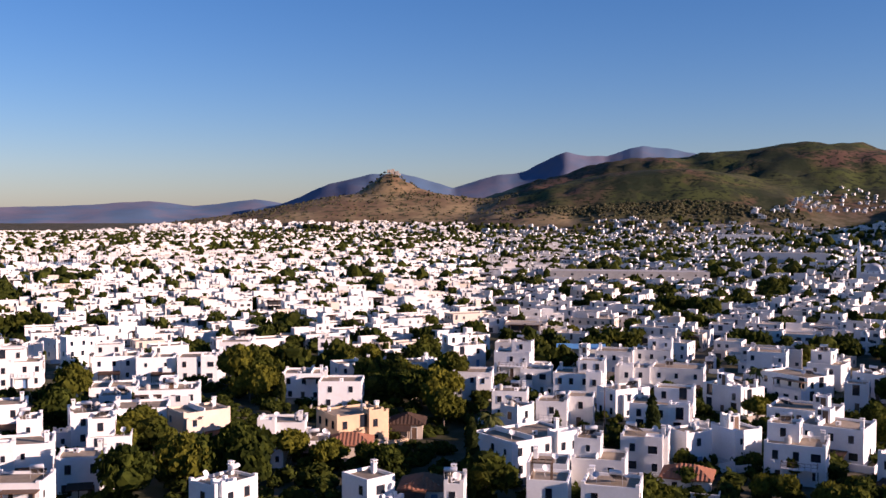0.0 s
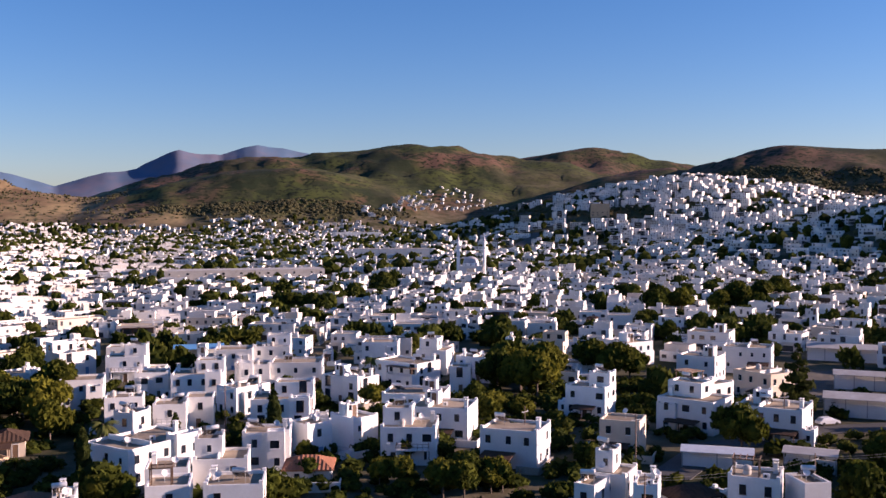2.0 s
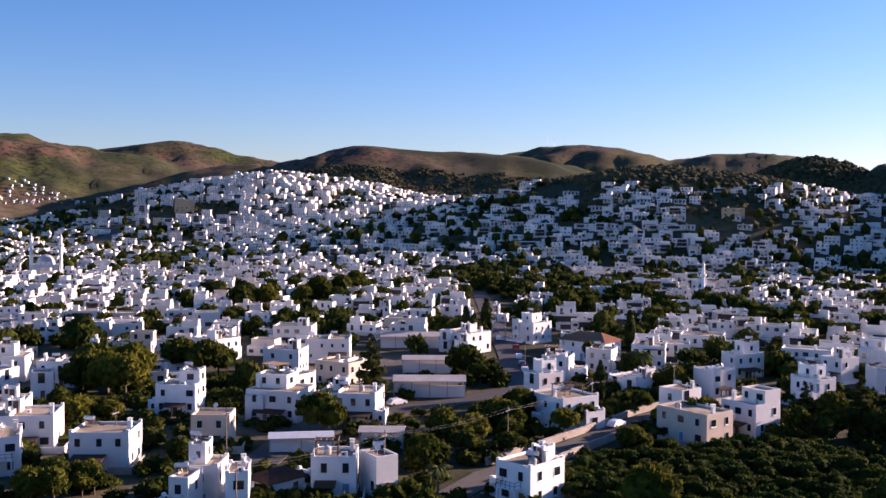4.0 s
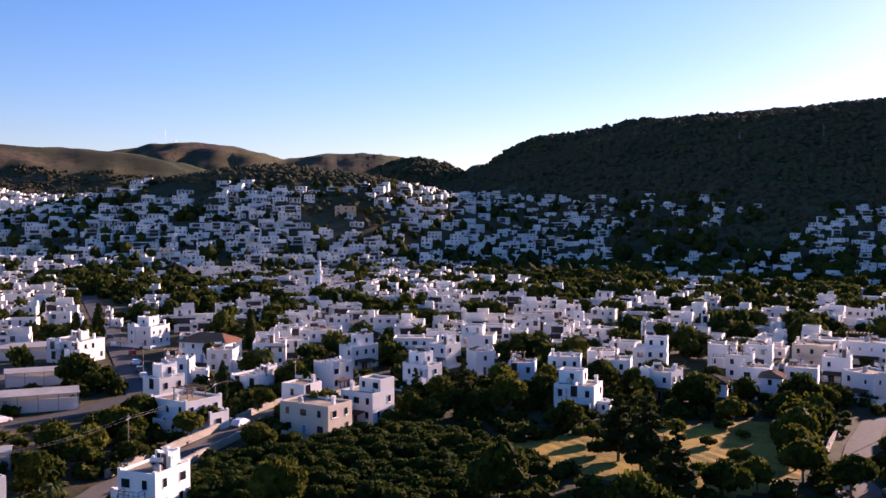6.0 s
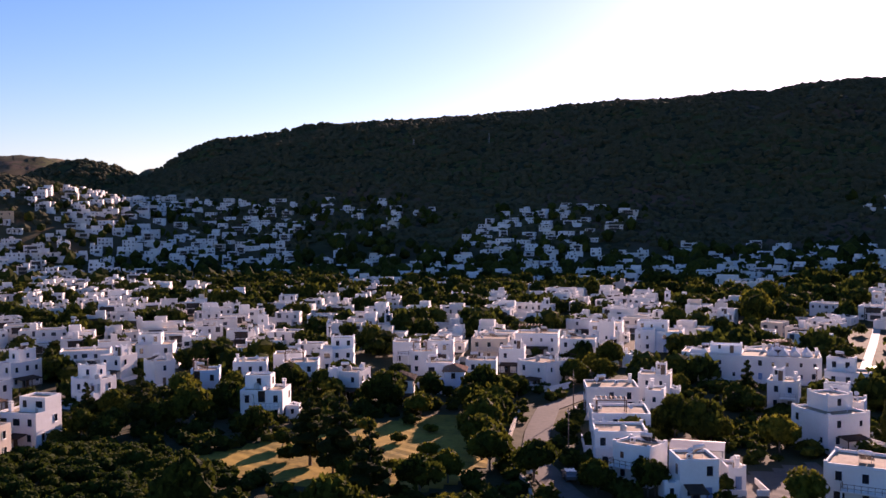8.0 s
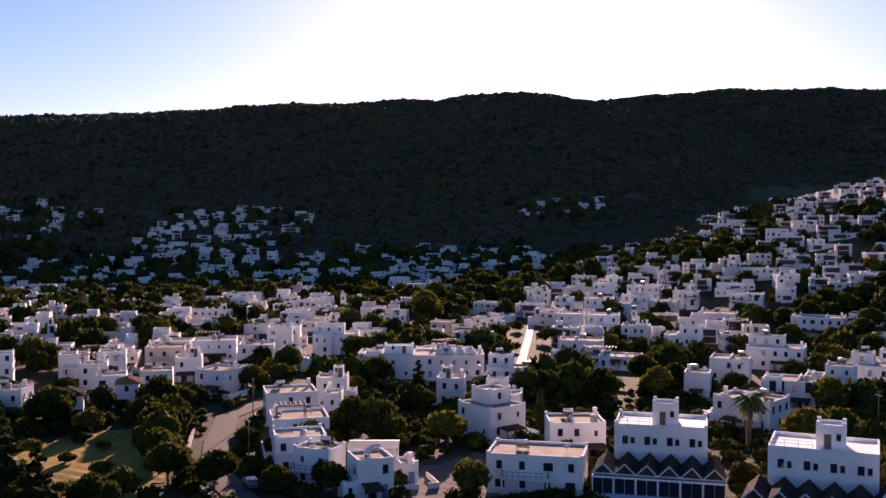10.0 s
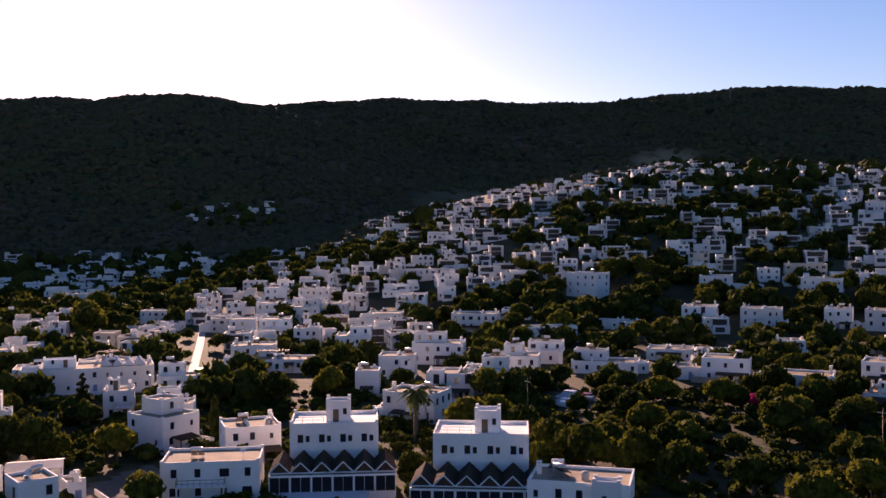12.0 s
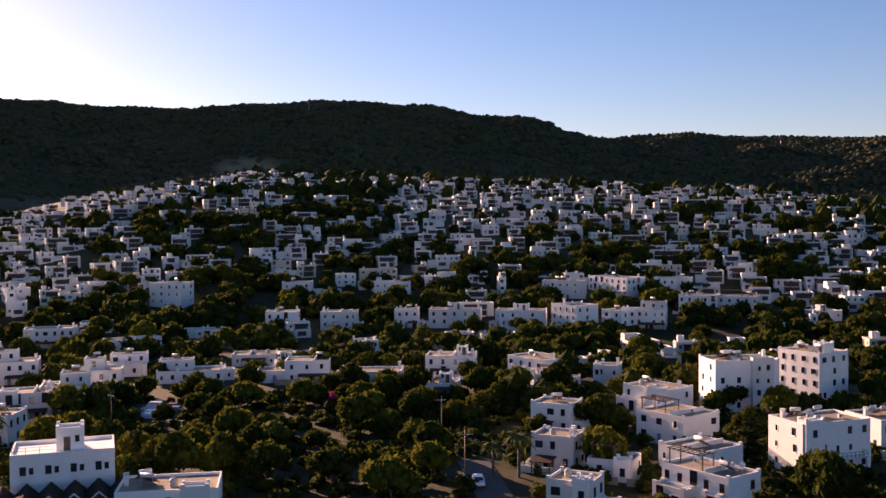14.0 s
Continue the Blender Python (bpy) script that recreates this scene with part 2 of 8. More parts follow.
# Hills: the crest as points (x, y, height), the width of the slope on both sides, its steepness, relief
HILLS = {
    "castle_hill": ([(-398, 2255, 41), (-267, 2280, 68), (-202, 2287, 84), (-136, 2292, 90), (-58, 2293, 88), (-5, 2294, 80), (60, 2294, 64), (126, 2290, 40)], 440, 1.15, 0.16),
    "castle_peak": ([(-202, 2288, 88), (-160, 2290, 118), (-136, 2292, 138), (-106, 2292, 116), (-70, 2292, 96)], 150, 1.5, 0.5),
    "saddle_hill": ([(148, 2696, 66), (270, 2686, 112), (390, 2670, 85)], 450, 1.2, 0.15),
    "shoulder": ([(195, 2242, 55), (350, 2223, 115), (411, 2212, 138), (510, 2194, 142)], 560, 1.1, 0.45),
    "big_hill": ([(602, 2660, 191), (757, 2624, 208), (921, 2570, 225), (1025, 2531, 160), (1207, 2450, 174), (1327, 2387, 152)], 900, 1.2, 0.45),
    "behind_hill": ([(1306, 2690, 201), (1508, 2582, 234), (1656, 2490, 195), (1733, 2438, 15)], 600, 1.1, 0.4),
    "north_hill": ([(1250, 1787, 135), (1337, 1723, 81), (1434, 1642, 177), (1541, 1544, 165), (1633, 1449, 162)], 620, 1.2, 0.4),
    "mast_hill": ([(2081, 1970, 204), (2186, 1853, 188), (2293, 1718, 224), (2400, 1567, 76), (2518, 1370, 198), (2599, 1210, 3), (2681, 1016, 166)], 850, 1.1, 0.4),
    "ridge_nose": ([(1065, 531, 40), (1092, 486, 101), (1113, 450, 33), (1132, 412, 3), (1151, 374, 3), (1163, 334, 129), (1176, 293, 134), (1193, 232, 146), (1203, 169, 88)], 210, 1.1, 0.1),
    "ridge": ([(1207, 138, 147), (1210, 63, 152), (1210, -21, 158), (1207, -106, 168), (1195, -189, 171), (1179, -272, 175), (1161, -333, 117), (1139, -392, 184), (1125, -432, 175)], 575, 1.15, 0.28),
    "ridge_end": ([(1086, -420, 161), (940, -396, 111), (906, -470, 95), (863, -545, 79), (816, -616, 51)], 396, 1.1, 0.3),
    "back_ridge": ([(1319, -552, 198), (1232, -726, 207), (1123, -889, 198), (1019, -1001, 199), (913, -1099, 210), (835, -1160, 207), (755, -1214, 190), (652, -1273, 166), (528, -1324, 101), (455, -1352, 156), (211, -1412, 146), (-165, -1430, 127)], 616, 1.1, 0.36),
    "spur": ([(960, -768, 136), (768, -840, 102), (624, -912, 76)], 312, 1.1, 0.35),
    "right_hill": ([(630, -353, 4), (596, -410, 20), (546, -476, 48), (490, -536, 75), (426, -589, 72), (231, -686, 62), (98, -720, 38)], 434, 1.25, 0.03),
    "white_hill": ([(737, 1162, 54), (769, 1140, 74), (808, 1114, 82), (839, 1091, 78), (902, 1038, 54), (958, 989, 42), (1014, 930, 16)], 400, 1.2, 0.04),
    "knoll": ([(659, 594, 38), (701, 544, 56), (730, 505, 71), (750, 475, 77), (774, 432, 72), (804, 379, 26), (828, 328, 6)], 287, 1.15, 0.03),
    "north_estate": ([(864, 912, 47), (943, 816, 56), (985, 766, 50), (1032, 672, 40)], 360, 1.2, 0.05),
    "estate_spur": ([(888, 348, 40), (871, 311, 50), (888, 260, 52), (914, 168, 35)], 228, 1.2, 0.05),
}


def land(x, y):
    """The height of the ground."""
    x, y = np.asarray(x, float), np.asarray(y, float)
    best = np.zeros(np.broadcast(x, y).shape)
    wob = rough_field(x, y, 240.0, 5, 4)
    fine = rough_field(x, y, 60.0, 11, 3)
    for crest, width, power, relief in HILLS.values():
        top = np.zeros_like(best)
        for (ax, ay, az), (bx, by, bz) in zip(crest[:-1], crest[1:]):
            dx, dy = bx - ax, by - ay
            k = np.clip(((x - ax) * dx + (y - ay) * dy) / (dx * dx + dy * dy), 0, 1)
            d = np.hypot(x - ax - k * dx, y - ay - k * dy)
            s = np.clip(1 - d / width * (1 + 0.5 * relief * wob), 0, 1)
            s = (s * s * (3 - 2 * s)) ** (power * 0.8)
            h = (az + k * (bz - az)) * s * (1 + relief * (wob * 0.8 + fine * 0.5) * np.sqrt(np.clip(1 - s, 0, 1)))
            top = np.maximum(top, h)
        best = np.log(np.exp(np.clip(best, -20, 300) / 6) + np.exp(np.clip(top, -20, 300) / 6) - 1) * 6
    far = np.hypot(x, y)
    return best + 0.5 * fine * np.clip(far / 400, 0.1, 1.5)


CELL, REACH = 8.0, 3200.0
_axis = np.arange(-REACH, REACH + CELL, CELL)
_gx, _gy = np.meshgrid(_axis, _axis, indexing="ij")
HEIGHTS = land(_gx, _gy).tolist()
GREEN = (rough_field(_gx, _gy, 90, 51, 3)).tolist()
STREETS = (rough_field(_gx, _gy, 160, 41, 1)).tolist()


def sample(table, x, y):
    """A value of a table on the plan's lattice, between its four neighbours."""
    u, v = (min(max(x, -REACH), REACH - 1) + REACH) / CELL, (min(max(y, -REACH), REACH - 1) + REACH) / CELL
    i, j = int(u), int(v)
    u, v = u - i, v - j
    a, b = table[i], table[i + 1]
    return (a[j] * (1 - v) + a[j + 1] * v) * (1 - u) + (b[j] * (1 - v) + b[j + 1] * v) * u


def ground_z(x, y):
    return sample(HEIGHTS, x, y)


def forest_share(x, y):
    """How wooded the land is (0 to 1)."""
    az = np.degrees(np.arctan2(x, y))
    z = land(x, y)
    far = np.hypot(x, y)
    on_ridge = np.clip((z - 13) / 8, 0, 1) * ((az > 63) & (az < 122) & (far > np.where(az < 72, 980, 640))) + np.clip((z - 60) / 14, 0, 1) * ((az > 64) & (az < 181) & (far > np.where(az < 72, 980, 620)))
    on_right = np.clip((z - 66) / 10, 0, 1) * (az > 118)
    on_north = np.clip(np.clip((z - 26) / 22, 0, 1) * (0.95 + 1.4 * rough_field(x, y, 420, 23, 3)), 0, 1) * ((az > 4) & (az < 66) & ((az < 46) | (far > 980)))
    on_knoll = np.maximum(0.8 * np.clip((z - 60) / 4, 0, 1), 0.06 * np.clip((z - 26) / 4, 0, 1)) * ((az > 46) & (az < 68) & (far < 980))
    castle = 0.09 * np.clip((z - 20) / 20, 0, 1) * (az < 6)
    foot = np.clip(1.6 - np.hypot(x - 521, y + 283) / 60, 0, 1) * (z > 6)
    cut = np.clip(1.5 - np.hypot(x - 748, y + 784) / 36, 0, 1)
    return (1 - cut) * np.clip(np.maximum.reduce([on_ridge, on_right, on_north, on_knoll, castle, foot]) + 0.25 * rough_field(x, y, 130, 21), 0, 1) * (z > 10)


def build_ground():
    rings = [0.0, 30.0] + [30.0 * (4850 / 30.0) ** (k / 290) for k in range(1, 291)]
    fine_az = np.radians(np.arange(-32, 182.01, 0.35))
    rest = np.radians(np.arange(186, 326.01, 5.0))
    az = np.concatenate([fine_az, rest])
    r, a = np.meshgrid(np.array(rings[1:]), az, indexing="ij")
    x, y = r * np.sin(a), r * np.cos(a)
    z = land(x, y)
    n, m = x.shape
    verts = np.stack([x, y, z], -1).reshape(-1, 3).tolist() + [(0, 0, 0)]
    faces = []
    for i in range(n - 1):
        for j in range(m):
            k = (j + 1) % m
            faces.append((i * m + j, i * m + k, (i + 1) * m + k, (i + 1) * m + j))
    faces += [(len(verts) - 1, (j + 1) % m, j) for j in range(m)]
    mesh = bpy.data.meshes.new("ground")
    mesh.from_pydata(verts, [], faces)
    mesh.shade_smooth()
    woods = mesh.attributes.new("woods", "FLOAT", "POINT")
    slope = mesh.attributes.new("hill", "FLOAT", "POINT")
    w = forest_share(x, y).reshape(-1).tolist() + [0.0]
    dry = (np.clip((z - 12) / 20, 0, 1) * np.where(np.degrees(a) > 55, 0.3, np.where(np.degrees(a) > 7, 0.12, 1.0)) + np.clip(1.5 - np.hypot(x - 748, y + 784) / 36, 0, 1)).clip(0, 1).reshape(-1).tolist() + [0.0]
    # soil paler at bearings below 52 degrees, to bounce light onto house fronts
    bounce_soil = mesh.attributes.new("bounce_soil", "FLOAT", "POINT")
    bounce_soil.data.foreach_set("value", np.clip((52 - np.degrees(np.arctan2(x, y))) / 10, 0, 1).reshape(-1).tolist() + [0.0])
    woods.data.foreach_set("value", w)
    slope.data.foreach_set("value", dry)
    m, tree, b = shader("soil_and_dry_grass", (0.2, 0.16, 0.1), 0.95)
    att = tree.nodes.new("ShaderNodeAttribute")
    att.attribute_name = "woods"
    att2 = tree.nodes.new("ShaderNodeAttribute")
    att2.attribute_name = "hill"
    town = mixed(tree, noise_fac(tree, 0.03, 0.42, 0.58, coords="World"), (0.045, 0.045, 0.02), (0.14, 0.115, 0.075))
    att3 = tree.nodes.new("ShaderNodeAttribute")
    att3.attribute_name = "bounce_soil"
    # soil without the bounce lift, for the remaining bearings
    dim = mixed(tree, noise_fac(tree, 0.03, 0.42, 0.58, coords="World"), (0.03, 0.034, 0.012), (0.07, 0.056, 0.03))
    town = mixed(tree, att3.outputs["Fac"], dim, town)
    town = mixed(tree, noise_fac(tree, 0.15, 0.5, 0.7, coords="World"), town, (0.05, 0.055, 0.025))
    hill = mixed(tree, noise_fac(tree, 0.009, 0.42, 0.6, coords="World"), (0.30, 0.215, 0.11), (0.17, 0.105, 0.06))
    hill = mixed(tree, noise_fac(tree, 0.06, 0.52, 0.66, coords="World"), hill, (0.06, 0.062, 0.03))
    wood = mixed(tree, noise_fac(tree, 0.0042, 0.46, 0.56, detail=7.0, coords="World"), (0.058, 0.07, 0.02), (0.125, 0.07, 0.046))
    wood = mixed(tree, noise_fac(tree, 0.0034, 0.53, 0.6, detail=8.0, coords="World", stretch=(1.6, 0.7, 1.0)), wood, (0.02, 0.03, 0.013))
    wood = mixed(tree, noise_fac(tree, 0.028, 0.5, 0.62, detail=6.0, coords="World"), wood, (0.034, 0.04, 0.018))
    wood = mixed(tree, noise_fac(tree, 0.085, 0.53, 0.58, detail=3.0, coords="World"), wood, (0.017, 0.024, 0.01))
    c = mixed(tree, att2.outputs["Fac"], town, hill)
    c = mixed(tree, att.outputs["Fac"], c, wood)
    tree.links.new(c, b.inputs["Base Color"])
    b.inputs["Specular IOR Level"].default_value = 0.1
    add_bump(tree, b, noise_fac(tree, 0.35, 0.3, 0.7, coords="World"), 0.3, 0.3)
    mesh.materials.append(m)
    return tagged(new("ground", mesh), "dry earth plain rising into scrub and pine hills", "ground", kind="structure")


ground = build_ground()


def distant_range(name, crest, base, depth, label):
    """A far mountain chain: crest, foot in front of it and back."""
    verts, faces = [], []
    pts = []
    for (ax, ay, az), (bx, by, bz) in zip(crest[:-1], crest[1:]):
        for k in range(5):
            s = k / 5
            pts.append((ax + s * (bx - ax), ay + s * (by - ay), az + s * (bz - az)))
    pts.append(crest[-1])
    rows = 14
    for i, (x, y, z) in enumerate(pts):
        r = math.hypot(x, y)
        for j in range(rows + 1):
            s = j / rows
            q = 1 - s * depth / r
            px, py = x * q, y * q
            rel = float(rough_field(px, py, 260, 31, 4))
            verts.append((px, py, base + (z - base) * (1 - s) ** 1.3 * (1 + 0.35 * rel * min(1, s * 4)) + rel * 4 * (1 if j else 0.6) + 7 * float(rough_field(px, py, 90, 37, 2))))
    for i in range(len(pts) - 1):
        for j in range(rows):
            a = i * (rows + 1) + j
            faces.append((a, a + 1, a + rows + 2, a + rows + 1))
    mesh = bpy.data.meshes.new(name)
    mesh.from_pydata(verts, [], faces)
    mesh.shade_smooth()
    mesh.materials.append(HAZE_ROCK)
    return tagged(new(name, mesh), label, "mountain", kind="structure")


distant_range("backdrop_mountains", [(-841, 4150, 55), (-722, 4150, 79), (-627, 4150, 115), (-508, 4150, 160), (-390, 4150, 188), (-330, 4150, 207), (-223, 4150, 217), (-152, 4150, 198), (-57, 4150, 169), (14, 4150, 148), (109, 4150, 179), (204, 4150, 207), (323, 4150, 224), (418, 4150, 272), (489, 4150, 302), (584, 4150, 286), (656, 4150, 283), (751, 4150, 314), (810, 4150, 324), (917, 4150, 319), (1024, 4150, 298), (1226, 4150, 226)], -20, 900, "bare mountains far behind the town, tinted blue-grey as haze")
distant_range("backdrop_hills", [(-2500, 3850, 50), (-1882, 4197, 64), (-1633, 4300, 75), (-1343, 4399, 97), (-1156, 4452, 73), (-888, 4513, 105), (-600, 4560, 60)], -20, 600, "low hills across the bay, tinted blue-grey as haze")


# ---- building kit ----
def empty(name, m, label, category, group="", kind=""):
    ob = new(name)
    ob.empty_display_size = 0.5
    ob.matrix_world = m
    return tagged(ob, label, category, group, kind)


def mesh_of(name, bm, *mats):
    mesh = bpy.data.meshes.new(name)
    bm.to_mesh(mesh)
    bm.free()
    for m in mats:
        mesh.materials.append(m)
    return mesh


def put(name, mesh, parent, m=None, label=""):
    """Links a mesh as one part under a thing or a part."""
    ob = new(name, mesh)
    ob.parent = parent
    if m is not None:
        ob.matrix_basis = m
    if label:
        ob["label"] = label
    return ob


def part(name, bm, material, parent, label=""):
    mats = material if isinstance(material, (tuple, list)) else (material,)
    return put(name, mesh_of(name, bm, *mats), parent, None, label)


def box(bm, x0, y0, z0, x1, y1, z1, mat=0, skip_bottom=False):
    v = [bm.verts.new(p) for p in ((x0, y0, z0), (x1, y0, z0), (x1, y1, z0), (x0, y1, z0), (x0, y0, z1), (x1, y0, z1), (x1, y1, z1), (x0, y1, z1))]
    quads = [(0, 1, 5, 4), (1, 2, 6, 5), (2, 3, 7, 6), (3, 0, 4, 7), (4, 5, 6, 7)] + ([] if skip_bottom else [(3, 2, 1, 0)])
    for q in quads:
        bm.faces.new([v[i] for i in q]).material_index = mat
    return v


def tube(bm, x, y, z0, z1, r0, r1, n=10, mat=0, cap=True):
    lo = [bm.verts.new((x + r0 * math.cos(2 * math.pi * i / n), y + r0 * math.sin(2 * math.pi * i / n), z0)) for i in range(n)]
    hi = [bm.verts.new((x + r1 * math.cos(2 * math.pi * i / n), y + r1 * math.sin(2 * math.pi * i / n), z1)) for i in range(n)]
    for i in range(n):
        f = bm.faces.new((lo[i], lo[(i + 1) % n], hi[(i + 1) % n], hi[i]))
        f.material_index, f.smooth = mat, n > 6
    if cap:
        bm.faces.new(hi).material_index = mat


def rod(bm, a, b, r, n=5, mat=0):
    a, b = Vector(a), Vector(b)
    q = (b - a).to_track_quat("Z", "Y").to_matrix()
    ring = [q @ Vector((r * math.cos(2 * math.pi * i / n), r * math.sin(2 * math.pi * i / n), 0)) for i in range(n)]
    lo, hi = [bm.verts.new(a + p) for p in ring], [bm.verts.new(b + p) for p in ring]
    for i in range(n):
        bm.faces.new((lo[i], lo[(i + 1) % n], hi[(i + 1) % n], hi[i])).material_index = mat
    bm.faces.new(hi).material_index = mat
    bm.faces.new(lo[::-1]).material_index = mat


def walled_block(bm, x0, y0, z0, x1, y1, z1, parapet=0.42, thick=0.24, rng=None):
    """A block of walls whose top is a parapet round a sunken roof, with the corners raised a little."""
    rings = []
    for q, z in ((0, z0), (0, z1), (thick, z1), (thick, z1 - parapet)):
        rings.append([bm.verts.new(p) for p in ((x0 + q, y0 + q, z), (x1 - q, y0 + q, z), (x1 - q, y1 - q, z), (x0 + q, y1 - q, z))])
    for a, b in zip(rings[:-1], rings[1:]):
        for i in range(4):
            bm.faces.new((a[i], a[(i + 1) % 4], b[(i + 1) % 4], b[i]))
    bm.faces.new(rings[-1])
    if rng and rng.random() < 0.75:
        s, h, g = 0.5, rng.uniform(0.22, 0.4), 0.004
        for cx, cy in ((x0 - g, y0 - g), (x1 - s + g, y0 - g), (x0 - g, y1 - s + g), (x1 - s + g, y1 - s + g)):
            box(bm, cx, cy, z1 - 0.4, cx + s, cy + s, z1 + h)


def window_mesh(w, h, frame_mat):
    """A window in one piece: a frame standing 7 cm proud of the wall on a deeper sill, with the pane set back in it."""
    bm = bmesh.new()
    v = box(bm, -w / 2, -0.07, 0, w / 2, 0.02, h)
    bm.faces.ensure_lookup_table()
    front, bottom = bm.faces[0], bm.faces[5]
    bmesh.ops.inset_individual(bm, faces=[front], thickness=0.09, use_even_offset=True)
    for p in front.verts:
        p.co.y += 0.05
    front.material_index = 1
    sill = bmesh.ops.extrude_discrete_faces(bm, faces=[bottom])["faces"][0]
    for p in sill.verts:
        p.co.z -= 0.09
        p.co.x *= 1.12
        p.co.y -= 0.05 if p.co.y < 0 else 0
    return mesh_of("window", bm, frame_mat, GLASS)


WINDOWS = [window_mesh(0.85, 1.25, FRAME_WHITE), window_mesh(0.85, 1.25, TIMBER), window_mesh(0.75, 1.1, FRAME_BLUE), window_mesh(1.4, 1.2, FRAME_WHITE), window_mesh(1.35, 2.1, TIMBER), window_mesh(0.6, 0.95, FRAME_WHITE)]


def door_mesh(mat):
    bm = bmesh.new()
    box(bm, -0.55, -0.07, 0, -0.45, 0.02, 2.15)
    box(bm, 0.45, -0.07, 0, 0.55, 0.02, 2.15)
    box(bm, -0.45, -0.07, 2.05, 0.45, 0.02, 2.15)
    box(bm, -0.45, -0.03, 0.0, 0.45, 0.015, 2.05, 1)
    box(bm, 0.3, -0.07, 0.98, 0.4, -0.03, 1.02, 1)
    return mesh_of("door", bm, FRAME_WHITE, mat)


DOORS = [door_mesh(TIMBER), door_mesh(FRAME_BLUE)]


def chimney_mesh():
    bm = bmesh.new()
    box(bm, -0.3, -0.3, 0, 0.3, 0.3, 1.3)
    box(bm, -0.38, -0.38, 1.3, 0.38, 0.38, 1.42)
    for sx in (-0.3, 0.18):
        for sy in (-0.3, 0.18):
            box(bm, sx, sy, 1.42, sx + 0.12, sy + 0.12, 1.7)
    box(bm, -0.38, -0.38, 1.7, 0.38, 0.38, 1.8)
    return mesh_of("chimney", bm, WHITE)


def heater_meshes():
    """A rooftop solar water heater: tilted collectors, tank on a stand."""
    bm = bmesh.new()
    for s in (-0.95, 0.05):
        v = box(bm, s, -0.9, 0, s + 0.9, 0.9, 0.09)
        for p in v:
            p.co.z += 0.25 + (p.co.y + 0.9) * 0.55
    panel = mesh_of("collector", bm, SOLAR)
    bm = bmesh.new()
    for sx in (-0.8, 0.8):
        rod(bm, (sx, 0.95, 0), (sx, 0.95, 1.5), 0.035, 4)
        rod(bm, (sx, -0.9, 0.25), (sx, 0.95, 1.25), 0.03, 4)
        rod(bm, (sx, -0.9, 0.0), (sx, -0.9, 0.3), 0.03, 4)
    stand = mesh_of("stand", bm, METAL)
    bm = bmesh.new()
    tube(bm, 0, 0, -0.85, 0.85, 0.32, 0.32, 12)
    tube(bm, 0, 0, 0.85, 0.9, 0.32, 0.15, 12)
    bmesh.ops.rotate(bm, verts=bm.verts, matrix=Matrix.Rotation(radians(90), 3, "Y"))
    bmesh.ops.translate(bm, verts=bm.verts, vec=(0, 1.0, 1.65))
    tank = mesh_of("tank", bm, TANK)
    return panel, stand, tank


CHIMNEY, (PANEL, STAND, TANKM) = chimney_mesh(), heater_meshes()


def heater(parent, x, y, z, turn):
    st = put("solar_heater", STAND, parent, pose(x, y, z, 0, 0, turn), "steel stand with solar collectors and a white tank")
    put("collector", PANEL, st)
    put("tank", TANKM, st)


def dish_mesh():
    """A satellite dish on a short mast, tilted up."""
    bm = bmesh.new()
    rod(bm, (0, 0, 0), (0, 0, 1.1), 0.03, 5)
    rings = []
    q = Euler((radians(55), 0, 0)).to_matrix()
    for r, z in ((0.06, 0.0), (0.28, 0.05), (0.45, 0.15), (0.47, 0.15), (0.28, 0.02)):
        rings.append([bm.verts.new(Vector((0, -0.05, 1.1)) + q @ Vector((r * math.cos(k * 0.6283), r * math.sin(k * 0.6283), z))) for k in range(10)])
    for a, b in zip(rings[:-1], rings[1:]):
        for k in range(10):
            bm.faces.new((a[k], a[(k + 1) % 10], b[(k + 1) % 10], b[k]))
    rod(bm, (0, -0.05, 1.1), (0, -0.42, 1.42), 0.015, 4)
    return mesh_of("satellite_dish", bm, TANK)


def cooler_mesh():
    """An air-conditioning unit on feet, with a round fan guard."""
    bm = bmesh.new()
    box(bm, -0.42, -0.16, 0.12, 0.42, 0.16, 0.72)
    for sx in (-0.34, 0.26):
        box(bm, sx, -0.18, 0.0, sx + 0.08, 0.18, 0.12)
    n = len(bm.faces)
    ring = [[bm.verts.new((-0.1 + r * math.cos(k * 0.6283), y, 0.42 + r * math.sin(k * 0.6283))) for k in range(10)] for r, y in ((0.24, -0.16), (0.24, -0.2), (0.2, -0.2), (0.2, -0.17))]
    for a, b in zip(ring[:-1], ring[1:]):
        for k in range(10):
            bm.faces.new((a[k], a[(k + 1) % 10], b[(k + 1) % 10], b[k]))
    bm.faces.new(ring[-1]).material_index = 1
    return mesh_of("air_conditioner", bm, TANK, DARK)


def drum_mesh():
    """An upright water tank with ribs and a domed lid."""
    bm = bmesh.new()
    for z0, z1, r0, r1 in ((0, 0.1, 0.5, 0.5), (0.1, 0.5, 0.55, 0.55), (0.5, 0.56, 0.5, 0.5), (0.56, 1.0, 0.55, 0.55), (1.0, 1.18, 0.52, 0.3), (1.18, 1.24, 0.18, 0.16)):
        tube(bm, 0, 0, z0, z1, r0, r1, 12)
    return mesh_of("water_tank", bm, SHEET)


DISH, COOLER, DRUM = dish_mesh(), cooler_mesh(), drum_mesh()


